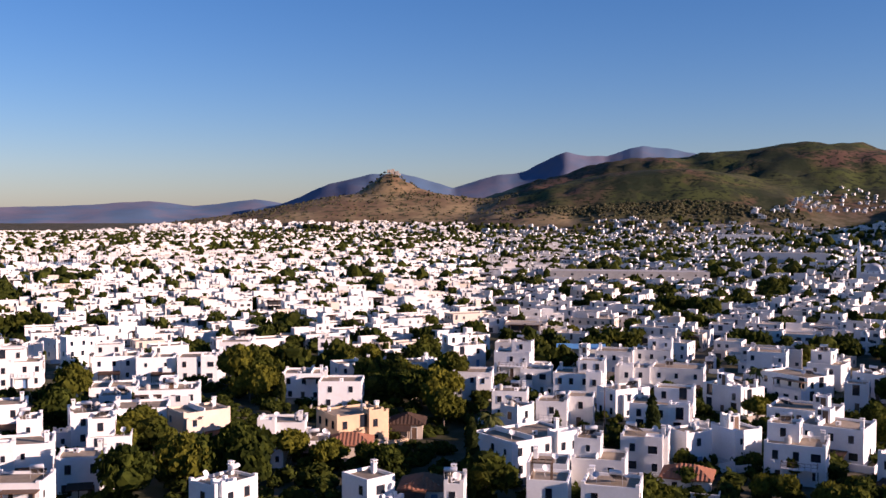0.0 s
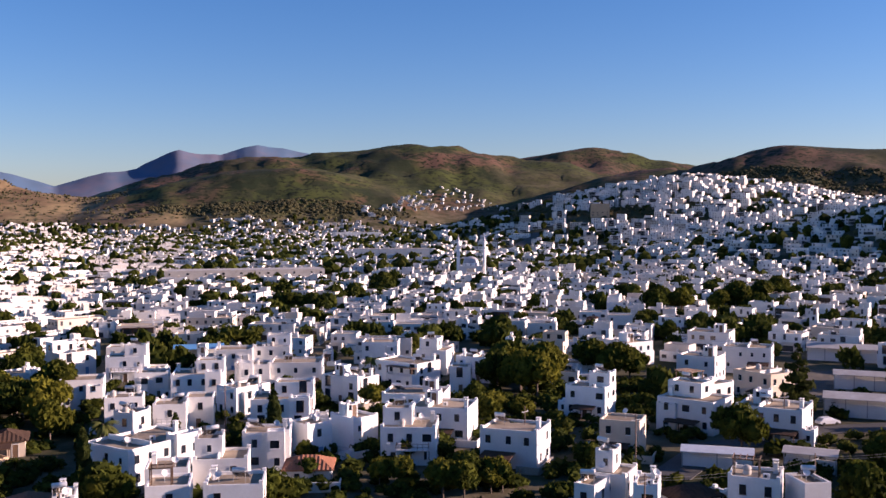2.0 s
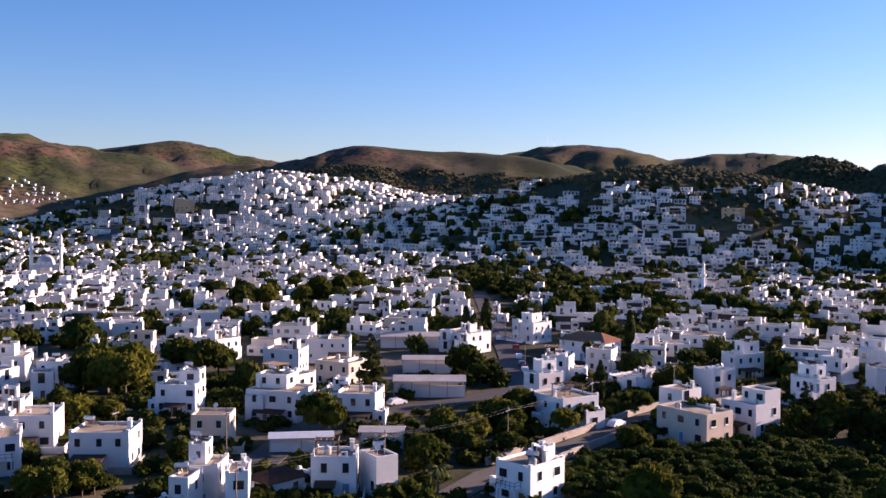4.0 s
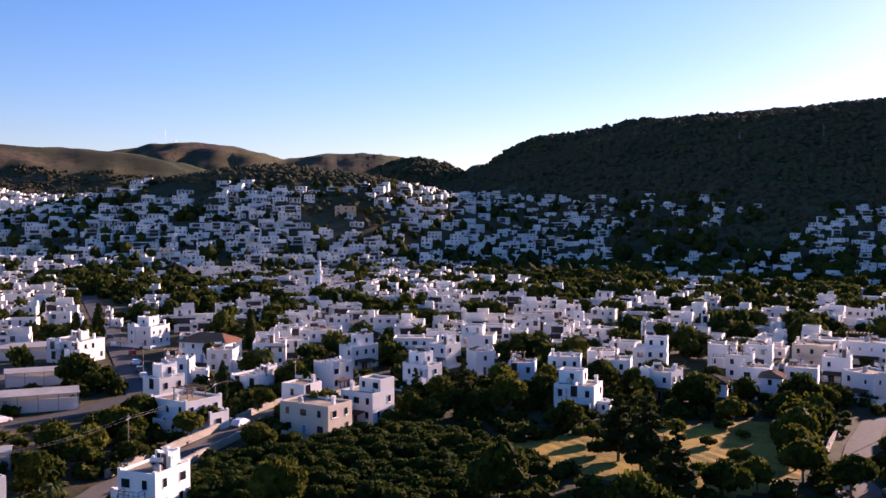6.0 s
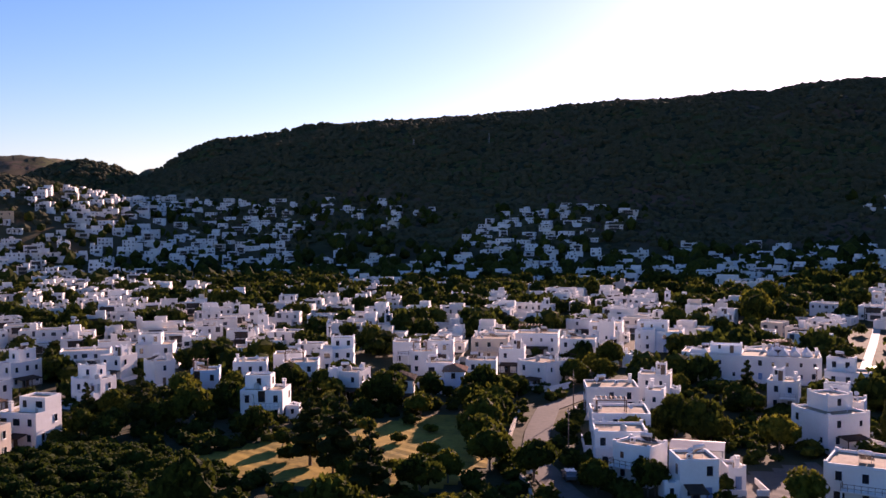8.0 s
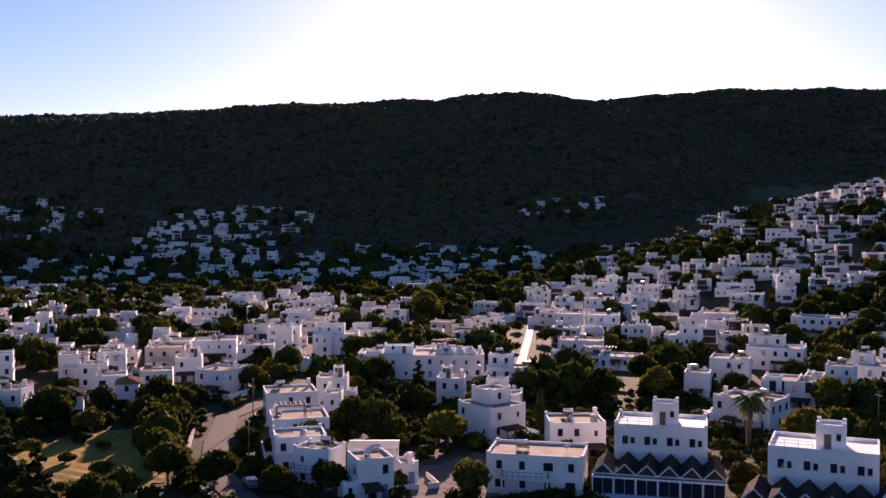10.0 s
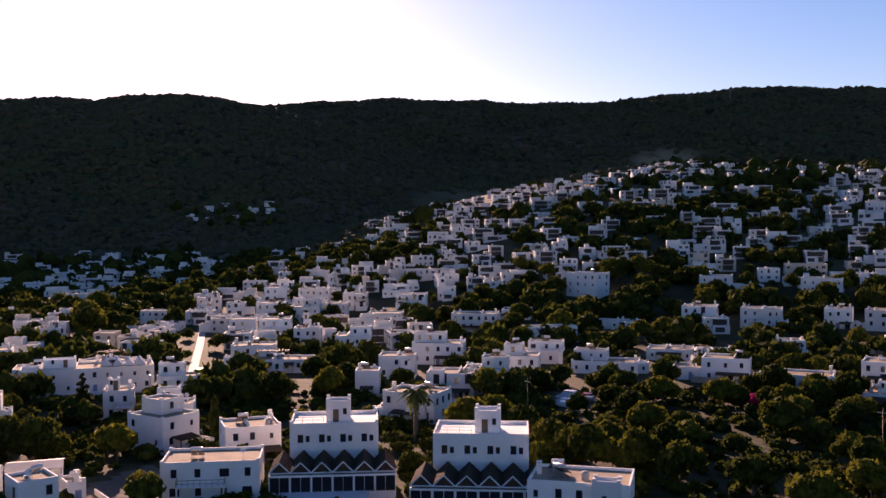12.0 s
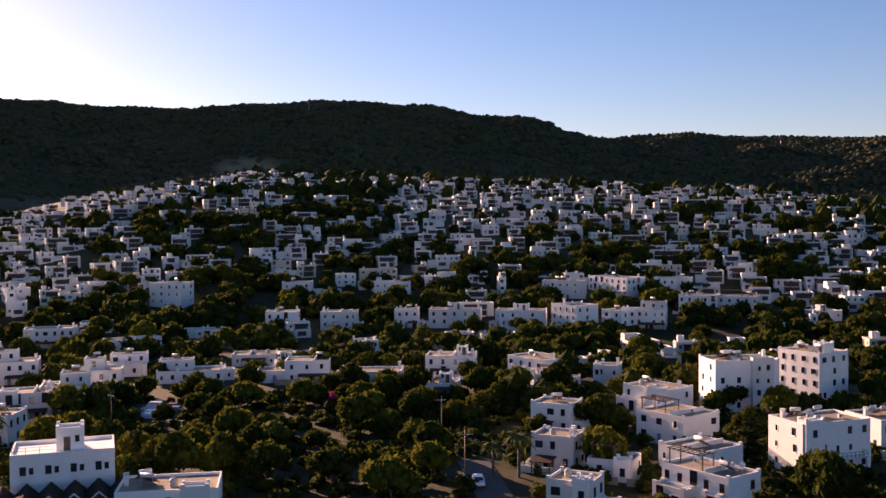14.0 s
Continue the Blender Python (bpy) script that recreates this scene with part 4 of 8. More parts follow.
def far_house(heap, x, y, z, turn, rng, near, tiny=False, size=1.0, loggias=0.0, tall=False):
    w, d = rng.uniform(8.0, 13.0), rng.uniform(6.5, 9)
    floors = rng.choice((1, 1, 2, 2, 2, 2, 2))
    if rng.random() < 0.12:
        w *= 1.6
    if tall:
        w, floors = w * 1.25, rng.choice((2, 3, 3, 4))
    h = floors * 2.75 + 0.45
    m = pose(x, y, z, 0, 0, turn) @ Matrix.Scale(size, 4)
    roof = 3 if rng.random() < 0.04 else 1
    heap.parapet_block(m, -w / 2, -d / 2, -3, w / 2, d / 2, h)
    u = rng.random()
    if u < 0.3:
        sw, sd = w * rng.uniform(0.35, 0.65), d * rng.uniform(0.45, 0.7)
        sx, sy = rng.choice((-1, 1)) * (w - sw) * 0.48, rng.uniform(0.1, 0.48) * (d - sd)
        heap.parapet_block(m, sx - sw / 2, sy - sd / 2, h - 0.6, sx + sw / 2, sy + sd / 2, h + 2.0)
    elif u < 0.42:
        tw = rng.uniform(2.0, 2.8)
        tx = rng.uniform(-0.4, 0.4) * (w - tw)
        heap.parapet_block(m, tx - tw / 2, d * 0.1, h - 0.6, tx + tw / 2, d * 0.1 + tw, h + 1.9)
    if rng.random() < 0.5:
        sw, sh = rng.uniform(3, 6), (max(1, floors - 1)) * 2.9 + 0.5
        s = rng.choice((-1, 1))
        a, b = sorted((s * w / 2, s * (w / 2 + sw)))
        heap.parapet_block(m, a, -d * 0.35, -3, b, d * 0.4, sh)
    for k in range(rng.choice((1, 1, 2, 3)) if near else 0):
        cx, cy = rng.uniform(-0.42, 0.42) * w, rng.uniform(-0.4, 0.4) * d
        heap.block(m, cx - 0.35, cy - 0.35, h - 0.6, cx + 0.35, cy + 0.35, h + rng.uniform(0.6, 1.3), 0, 0)
    if near and rng.random() < 0.55:
        cx, cy = rng.uniform(-0.3, 0.3) * w, rng.uniform(-0.3, 0.3) * d
        heap.block(m, cx - 0.9, cy - 0.3, h - 0.4, cx + 0.9, cy + 0.3, h + 0.5, 2, 0)
    if near and rng.random() < 0.5:
        tw, td = w * rng.uniform(0.4, 0.8), rng.uniform(2.0, 3.5)
        tx = rng.choice((-1, 1)) * (w - tw) * 0.5
        heap.parapet_block(m, tx - tw / 2, -d / 2 - td, -3, tx + tw / 2, -d / 2 + 0.02, 3.0, 0.22, 0.5)
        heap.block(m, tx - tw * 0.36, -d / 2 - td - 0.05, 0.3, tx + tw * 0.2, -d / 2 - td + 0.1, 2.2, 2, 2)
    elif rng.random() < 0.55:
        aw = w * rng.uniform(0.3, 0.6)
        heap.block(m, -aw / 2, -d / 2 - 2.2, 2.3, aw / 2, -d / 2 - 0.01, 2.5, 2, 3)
        # dark block under the porch roof stands for the shade there
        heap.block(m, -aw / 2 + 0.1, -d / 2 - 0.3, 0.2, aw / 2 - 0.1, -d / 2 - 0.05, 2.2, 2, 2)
    if rng.random() < loggias:
        lw, lx = w * rng.uniform(0.4, 0.7), rng.uniform(-0.12, 0.12) * w
        for fl in range(floors):
            z0 = fl * 2.75 + 0.15
            # dark panel on the wall stands for the loggia's shade; no recess is cut
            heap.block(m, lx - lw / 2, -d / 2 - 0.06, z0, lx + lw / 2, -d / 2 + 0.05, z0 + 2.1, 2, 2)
            heap.block(m, lx - lw / 2 - 0.3, -d / 2 - 1.9, z0 + 2.15, lx + lw / 2 + 0.3, -d / 2 - 0.02, z0 + 2.35, 3, 3)
            for k in range(4):
                px = lx + lw * (k / 3 - 0.5)
                heap.block(m, px - 0.12, -d / 2 - 1.8, z0 - (3 if fl == 0 else 0.6), px + 0.12, -d / 2 - 1.56, z0 + 2.15, 3, 3)
    for face, width, off in ((0, w, d / 2), (90, d, w / 2), (-90, d, w / 2))[: 1 if tiny else 3]:
        mf = m @ pose(0, 0, 0, 0, 0, face)
        n = max(1, int(width // 2.9))
        for fl in range(floors):
            for i in range(n):
                if rng.random() < 0.24:
                    continue
                cx, z1 = (i + 0.5) * width / n - width / 2 + rng.uniform(-0.2, 0.2), fl * 2.75 + rng.uniform(0.8, 1.0)
                hw, wh = rng.choice((0.42, 0.5, 0.5, 0.8)), rng.choice((1.1, 1.25, 1.9 if fl else 1.2))
                heap.block(mf, cx - hw, -off - 0.05, z1, cx + hw, -off + 0.05, z1 + wh, 2, 2)


def district_turn(x, y):
    """The street direction: the fronts of a quarter look roughly the same way."""
    az = math.degrees(math.atan2(x, y))
    if az < 2:
        return 24 + 16 * sample(STREETS, x, y)
    return -round(az / 14) * 14 + (14 if az > 118 else (-15 if az < 50 else -6)) + 16 * sample(STREETS, x, y)


def town_density(x, y):
    az, r = math.degrees(math.atan2(x, y)), math.hypot(x, y)
    z = ground_z(x, y)
    green = sample(GREEN, x, y)
    base = 0.92
    if az < 40 and r > 520:
        base = 0.78 if az > 4 else 0.84
    if az < 30 and r > 1000:
        base = 0.52 if az > -4 else 0.6
    if 17.5 < az < 26 and r > 1950:
        base = 0.72
    if 8 < az < 17.5 and r > 1450:
        base = 0.74
    if az < -24:
        base = 0.7
    if az > 60:
        base = 0.66 if r < 430 else 0.55
    if 100 < az < 126 and 330 < r < 900:
        base = 0.9 if z > 25 else 0.35
    if az > 122:
        base = 0.24 if r < 400 else 0.78
    if 45 < az < 100 and r > 262:
        base = 0.8 if az < 72 else 0.6
    if 116 < az < 124 and 280 < r < 480:
        base = 1.4
    if (28 < az < 50 and 900 < r and z > 6) or (48 < az < 78 and 600 < r < 960 and z > 5):
        base = 0.85 if az < 47 else (0.75 if az < 54 else 1.02)
    return base + (0.7 if az > 45 else 0.5) * green


def house_allowed(x, y):
    az, r, z = math.degrees(math.atan2(x, y)), math.hypot(x, y), ground_z(x, y)
    wob = 5 * sample(STREETS, x * 2, y * 2)
    if math.hypot(x - 748, y + 784) < 17 or math.hypot(x - 586, y - -874) < 34:
        return True
    if 17.5 < az < 26 and 1900 < r < 2340:
        return 44 < z < 106 - 15 * abs(az - 21.6)
    if z > 100 or r > 2150:
        return False
    if az + wob < 6:
        return z < 20 + wob
    if az + wob < 19:
        return z < 30 + wob
    if az + wob < 25:
        return z < 62 + 2 * wob and (r < 1500 or sample(GREEN, x, y) > -0.2)
    if az + wob < 30:
        return z < 30 + wob and r < 1600
    if az + wob < 50:
        return z < 84 and r < 1420
    if az < 66:
        if 600 < r < 980:
            return z < (60 if az > 54 else 50)
        return z < 66 and r < 1280 and r < 600
    if az < 70:
        return z < 60 and r < 960
    if az < 84:
        return z < (52 if r > 640 else 60) and r < 980
    if az < 98:
        return z < 44 and (z < 12 or sample(GREEN, x, y) > -0.12)
    if az < 120 and r > 560:
        return z < 16 or (109 < az < 114.5 and 32 < z < 56 and r < 1000)
    if az < 136:
        return z < 78 and r < 640
    return z < 78 and r < 900


NEAR_R = 262.0


def fill_town():
    rng = random.Random(7)
    heaps = {}
    near_sites, gaps = [], []
    step = 16.0
    n = int(2340 / step)
    for i in range(-n, n + 1):
        for j in range(-45, n + 1):
            x = (i + 0.5 * (j % 2)) * step + rng.uniform(-3.2, 3.2)
            y = j * step * 0.95 + rng.uniform(-3.2, 3.2)
            u, v = rng.random(), rng.random()
            az, r = math.degrees(math.atan2(x, y)), math.hypot(x, y)
            if r < 128 or not -27 < az < 176 or not house_allowed(x, y):
                continue
            if r > 700 and u < 0.12:
                continue
            if not free_at(x, y, 6.5) or open_ground(x, y, 5.0):
                continue
            if v > town_density(x, y):
                gaps.append((x, y, 4))
                continue
            turn = district_turn(x, y) + rng.uniform(-6, 6)
            if r < NEAR_R:
                near_sites.append((x, y, turn))
                continue
            z = ground_z(x, y)
            key = int((az + 40) // 25)
            heap = heaps.setdefault(key, Heap())
            far_house(heap, x, y, ground_z(x, y), turn, random.Random(int(i * 997 + j)), r < 700, r > 950, 0.6 if (100 < az < 118 and z > 25 and r > 560) or (az < 26 and r > 1950 and z > 40) else (0.74 if az > 70 and r > 600 else (0.82 if az > 100 and r > 330 else 0.85)), 0.75 if az > 118 and r < 800 else (0.35 if az > 45 else 0.12), 26 < az < 46 and r > 900 and z > 6)
            if r < 1100 and rng.random() < (0.8 if az > 45 else 0.7):
                a = rng.uniform(0, 6.3)
                gaps.append((x + 9 * math.cos(a), y + 9 * math.sin(a), 1))
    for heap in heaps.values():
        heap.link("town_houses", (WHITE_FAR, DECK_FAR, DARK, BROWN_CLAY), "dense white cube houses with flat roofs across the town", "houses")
    return near_sites, gaps


# ---- trees ----
def lump(bm, c, r, seed, sub=2, squash=0.85, rough=0.28):
    g = bmesh.ops.create_icosphere(bm, subdivisions=sub, radius=1.0)
    for v in g["verts"]:
        p = v.co.copy()
        k = 1 + rough * noise.noise(p * 1.7 + Vector((seed, seed * 0.7, 0))) + 0.5 * rough * noise.noise(p * 4.1 + Vector((0, seed, 0)))
        v.co = Vector(c) + Vector((p.x * r * k, p.y * r * k, p.z * r * k * squash))


def leaf_quads(bm, centres, n, size, rng):
    """Small leaf sprays standing off the crown's surface at all tilts."""
    for _ in range(n):
        c, r, squash = rng.choice(centres)
        d = Vector((rng.gauss(0, 1), rng.gauss(0, 1), rng.gauss(0.25, 1))).normalized()
        p = Vector(c) + Vector((d.x * r, d.y * r, d.z * r * squash)) * rng.uniform(0.9, 1.22)
        s = size * rng.uniform(0.6, 1.4)
        q = Euler((rng.uniform(0, 6.3), rng.uniform(0, 6.3), rng.uniform(0, 6.3))).to_matrix()
        pts = [p + q @ Vector(o) for o in ((-s, -0.35 * s, 0), (0.1 * s, -0.6 * s, 0.2 * s), (s, 0.1 * s, 0), (0, 0.55 * s, -0.15 * s))]
        bm.faces.new([bm.verts.new(o) for o in pts])


def broadleaf(seed, height, spread, leaf, name="tree", label="", trunk_h=0.32, leaves=420, squash=0.8):
    """A tree with tapered trunk, limbs, and a crown of lumps and leaf sprays with gaps."""
    rng = random.Random(seed)
    bm = bmesh.new()
    th = height * trunk_h
    tube(bm, 0, 0, -0.4, th, 0.05 * height * 0.6, 0.035 * height * 0.6, 7)
    centres = []
    for k in range(7):
        a = k * 2.4 + rng.uniform(-0.4, 0.4)
        d = spread * rng.uniform(0.25, 0.62) if k else 0.0
        z = height * (rng.uniform(0.5, 0.72) if k else 0.74)
        r = spread * rng.uniform(0.34, 0.5)
        c = (d * math.cos(a), d * math.sin(a), min(z, height - r * squash))
        centres.append((c, r, squash))
        rod(bm, (0, 0, th * 0.8), (c[0] * 0.8, c[1] * 0.8, c[2] - r * 0.3), 0.012 * height, 5)
    trunk = mesh_of("trunk", bm, BARK)
    bm = bmesh.new()
    for i, (c, r, s) in enumerate(centres):
        lump(bm, c, r, seed + i * 3.1, 2, s, 0.5)
    leaf_quads(bm, centres, int(leaves * 1.5), spread * 0.115, rng)
    crown = mesh_of("crown", bm, leaf)
    return trunk, crown


def pine(seed, height, spread):
    rng = random.Random(seed)
    bm = bmesh.new()
    tube(bm, 0, 0, -0.4, height * 0.92, 0.022 * height, 0.006 * height, 7)
    centres = []
    for k in range(16):
        s = k / 15
        z = height * (0.16 + 0.78 * s)
        r = spread * (1 - s) ** 0.8 * rng.uniform(0.7, 1.1) + 0.25
        a = k * 2.4
        d = r * 0.55
        c = (d * math.cos(a), d * math.sin(a), z)
        centres.append((c, max(0.35, r * 0.6), 0.5))
        rod(bm, (0, 0, z - 0.2), (c[0] * 1.5, c[1] * 1.5, z + 0.1), 0.006 * height, 4)
    trunk = mesh_of("trunk", bm, BARK)
    bm = bmesh.new()
    for i, (c, r, s) in enumerate(centres):
        lump(bm, c, r, seed + i * 2.3, 2, s, 0.6)
    leaf_quads(bm, centres, 520, spread * 0.1, rng)
    return trunk, mesh_of("crown", bm, LEAF_DARK)


def cypress(seed, height):
    rng = random.Random(seed)
    bm = bmesh.new()
    tube(bm, 0, 0, -0.3, height * 0.4, 0.14, 0.08, 6)
    trunk = mesh_of("trunk", bm, BARK)
    bm = bmesh.new()
    centres = []
    for k in range(8):
        s = k / 7
        r = 0.13 * height * math.sin(math.pi * (0.14 + 0.8 * s)) ** 0.7
        centres.append(((rng.uniform(-0.1, 0.1), rng.uniform(-0.1, 0.1), height * (0.1 + 0.84 * s)), max(0.2, r), 1.3))
    for i, (c, r, s) in enumerate(centres):
        lump(bm, c, r, seed + i, 2, s, 0.4)
    leaf_quads(bm, centres, 260, 0.3, rng)
    return trunk, mesh_of("crown", bm, LEAF_DARK)


def palm(seed, height):
    rng = random.Random(seed)
    bm = bmesh.new()
    tube(bm, 0, 0, -0.3, height, 0.26, 0.2, 8)
    tube(bm, 0, 0, height - 0.5, height + 0.2, 0.34, 0.2, 8)
    trunk = mesh_of("trunk", bm, BARK)
    bm = bmesh.new()
    for k in range(34):
        a, up = k * 2.4, rng.uniform(-0.35, 1.1)
        length = rng.uniform(2.2, 3.1)
        prev = None
        for s in range(7):
            t = s / 6
            rr = length * t * math.cos(up * (1 - t * 0.6))
            z = height + length * (math.sin(up) * t - 0.75 * t * t)
            wd = 0.42 * math.sin(math.pi * (0.12 + 0.85 * t)) * (0.7 if s % 2 else 1.0)
            c = Vector((rr * math.cos(a), rr * math.sin(a), z))
            side = Vector((-math.sin(a), math.cos(a), -0.45)) * wd
            side2 = Vector((math.sin(a), -math.cos(a), -0.45)) * wd
            row = [bm.verts.new(c + side), bm.verts.new(c), bm.verts.new(c + side2)]
            if prev:
                bm.faces.new((prev[0], prev[1], row[1], row[0]))
                bm.faces.new((prev[1], prev[2], row[2], row[1]))
            prev = row
    return trunk, mesh_of("crown", bm, PALM)


KINDS = {
    "olive": [broadleaf(s, 6.2, 3.6, LEAF) for s in (1, 2, 3)],
    "mulberry": [broadleaf(s, 9.5, 5.4, LEAF, leaves=620) for s in (11, 12)],
    "citrus": [broadleaf(s, 3.4, 2.3, LEAF_ORANGE, trunk_h=0.2, leaves=240) for s in (21, 22)],
    "bush": [broadleaf(s, 2.4, 2.1, LEAF, trunk_h=0.12, leaves=200) for s in (31, 32)],
    "pine": [pine(41, 15.0, 4.2), pine(42, 11.0, 3.4)],
    "cypress": [cypress(51, 9.0)],
    "palm": [palm(61, 6.5)],
    "flowering": [broadleaf(71, 3.0, 2.2, PINK, trunk_h=0.15, leaves=260)],
}
TREE_WORDS = {
    "olive": ("olive_tree", "grey-green olive tree with a loose round crown", "tree"),
    "mulberry": ("garden_tree", "tall broadleaf garden tree with a dense green crown", "tree"),
    "citrus": ("citrus_tree", "low dark green citrus tree of the orchard", "tree"),
    "bush": ("shrub", "rounded green garden shrub", "shrub"),
    "pine": ("pine_tree", "dark tall pine with tiered ragged branches", "tree"),
    "cypress": ("cypress_tree", "narrow dark columnar cypress", "tree"),
    "palm": ("palm_tree", "date palm with a rough trunk and drooping fronds", "tree"),
    "flowering": ("flowering_shrub", "pink bougainvillea in bloom against a wall", "shrub"),
}


def tree(kind, x, y, size=1.0, turn=0.0, z=None):
    """One tree: an Empty at its foot with trunk and crown."""
    name, label, category = TREE_WORDS[kind]
    trunk, crown = KINDS[kind][int(abs(x * 3 + y * 7)) % len(KINDS[kind])]
    e = empty(name, pose(x, y, ground_z(x, y) if z is None else z, 0, 0, turn), label, category, category + "s of the gardens")
    e.scale = (size, size, size * (0.9 + 0.25 * (abs(x * 13.7) % 1)))
    put("trunk", trunk, e)
    put("crown", crown, e)
    return e


def planted(kind, x, y, size):
    """A tree where there is room for its trunk."""
    if free_at(x, y, -2.5) and not open_ground(x, y, 0.3):
        tree(kind, x, y, size, (x * 41 + y * 17) % 360)
        TAKEN.append((x, y, 1.6))


class Leafage:
    """Far trees past counting, in one mesh: each a ragged many-sided clump or two."""

    def __init__(self):
        bm = bmesh.new()
        bmesh.ops.create_icosphere(bm, subdivisions=2, radius=1)
        self.full = np.array([v.co[:] for v in bm.verts]), [[v.index for v in f.verts] for f in bm.faces]
        bm.free()
        bm = bmesh.new()
        bmesh.ops.create_icosphere(bm, subdivisions=1, radius=1)
        self.small = np.array([v.co[:] for v in bm.verts]), [[v.index for v in f.verts] for f in bm.faces]
        bm.free()
        self.v, self.f, self.count = [], [], 0

    def stamp(self, x, y, z, rx, rz, model, seed):
        """A tree crown from one of the small models, turned and stretched."""
        pts, faces = model
        c, s = math.cos(seed), math.sin(seed)
        rot = np.stack([pts[:, 0] * c - pts[:, 1] * s, pts[:, 0] * s + pts[:, 1] * c, pts[:, 2]], -1)
        self.v.append(rot * (rx, rx, rz) + (x, y, z))
        self.f += [[a + self.count for a in f] for f in faces]
        self.count += len(pts)

    def clump(self, x, y, z, rx, rz, seed, fine=False):
        pts, faces = self.full if fine else self.small
        k = 1 + 0.2 * np.sin(pts[:, 0] * 4.1 + seed * 1.3) * np.sin(pts[:, 1] * 3.7 + seed) + 0.16 * np.sin(pts[:, 2] * 5.3 + pts[:, 0] * 6.1 + seed * 2.1)
        if fine:
            k = k + 0.2 * np.sin(pts[:, 0] * 11 + seed) * np.sin(pts[:, 1] * 12 + seed * 3) + 0.12 * np.sin(pts[:, 2] * 17 + pts[:, 1] * 13)
        self.v.append(pts * k[:, None] * (rx, rx, rz) + (x, y, z))
        self.f += [[a + self.count for a in f] for f in faces]
        self.count += len(pts)

    def link(self, name, material, label, category):
        mesh = bpy.data.meshes.new(name)
        mesh.from_pydata(np.concatenate(self.v).tolist(), [], self.f)
        mesh.materials.append(material)
        return tagged(new(name, mesh), label, category, kind="stuff")


def small_crown(seed, lumps, leaves):
    """A crown of unit size: a heap of lumps with leaf sprays round them."""
    rng = random.Random(seed)
    bm = bmesh.new()
    centres = []
    for k in range(lumps):
        a, d = k * 2.4 + rng.uniform(-0.4, 0.4), rng.uniform(0.3, 0.6) if k else 0.0
        centres.append(((d * math.cos(a), d * math.sin(a), rng.uniform(-0.25, 0.35) if k else 0.3), rng.uniform(0.38, 0.58), 0.9))
    for i, (c, r, s) in enumerate(centres):
        lump(bm, c, r, seed + i * 3.7, 1, s, 0.75)
    leaf_quads(bm, centres, leaves, 0.2, rng)
    bm.verts.index_update()
    out = np.array([v.co[:] for v in bm.verts]), [[v.index for v in f.verts] for f in bm.faces]
    bm.free()
    return out


CROWNS = [small_crown(s, 6, 130) for s in (3, 8, 14, 27)]
HEDGES = [small_crown(s, 3, 60) for s in (5, 19, 33)]


# ---- roads, plots, and buildings of their own kind ----
def road(name, points, half, material, label, category="road"):
    """A draped strip of road with its verges a little above the soil."""
    pts = []
    for (ax, ay), (bx, by) in zip(points[:-1], points[1:]):
        n = max(2, int(math.hypot(bx - ax, by - ay) / 4))
        pts += [(ax + (bx - ax) * i / n, ay + (by - ay) * i / n) for i in range(n)]
    pts.append(points[-1])
    bm = bmesh.new()
    rows = []
    for i, (x, y) in enumerate(pts):
        (ax, ay), (bx, by) = pts[max(0, i - 1)], pts[min(len(pts) - 1, i + 1)]
        d = Vector((bx - ax, by - ay)).normalized()
        row = []
        for s, dz in ((-1.0, -0.3), (-1.0, 0.16), (-0.5, 0.19), (0, 0.2), (0.5, 0.19), (1.0, 0.16), (1.0, -0.3)):
            px, py = x - d.y * half * s, y + d.x * half * s
            row.append(bm.verts.new((px, py, ground_z(px, py) + dz)))
        rows.append(row)
    for a, b in zip(rows[:-1], rows[1:]):
        for k in range(6):
            bm.faces.new((a[k], b[k], b[k + 1], a[k + 1]))
    bmesh.ops.recalc_face_normals(bm, faces=bm.faces)
    ROADS.append((points, half))
    return tagged(new(name, mesh_of(name, bm, material)), label, category, kind="structure")


def plot(name, corners, material, label, rise=0.1):
    """An open plot of land: a fine sheet laid over the ground inside its corners."""
    xs, ys = [c[0] for c in corners], [c[1] for c in corners]
    bm = bmesh.new()
    cell, at = 2.0, {}

    def corner(i, j):
        if (i, j) not in at:
            x, y = i * cell, j * cell
            at[i, j] = bm.verts.new((x, y, ground_z(x, y) + rise + 0.06 * math.sin(x * 1.7) * math.cos(y * 1.3)))
        return at[i, j]

    for i in range(int(min(xs) // cell), int(max(xs) // cell) + 1):
        for j in range(int(min(ys) // cell), int(max(ys) // cell) + 1):
            if inside((i + 0.5) * cell, (j + 0.5) * cell, corners):
                bm.faces.new((corner(i, j), corner(i + 1, j), corner(i + 1, j + 1), corner(i, j + 1)))
    ZONES.append(corners)
    return tagged(new(name, mesh_of(name, bm, material)), label, "ground", kind="structure")


FIELD = [(144.8, 44.7), (157.6, 45.3), (174.1, 31.5), (191.6, 10.2), (193.2, -5.8), (162.6, -3.6), (144.5, 1.0), (133.9, 11.5), (143.1, 30.0)]
ORCHARD = [(127.8, 84.9), (153.0, 70.3), (157.9, 59.8), (150.7, 45.7), (140.0, 33.0), (114.6, 40.1), (101.7, 76.8)]
plot("ground_dry_field", FIELD, DRY_GRASS, "open field of dry yellow grass among the houses", 0.12)
plot("ground_orchard", ORCHARD, ORCHARD_SOIL, "weedy dark soil of a walled citrus orchard", 0.08)
plot("ground_car_park", [(152.0, -140.0), (166.0, -142.0), (172.0, -154.0), (156.0, -156.0)], GRAVEL, "bare gravel car park behind the hotels", 0.1)
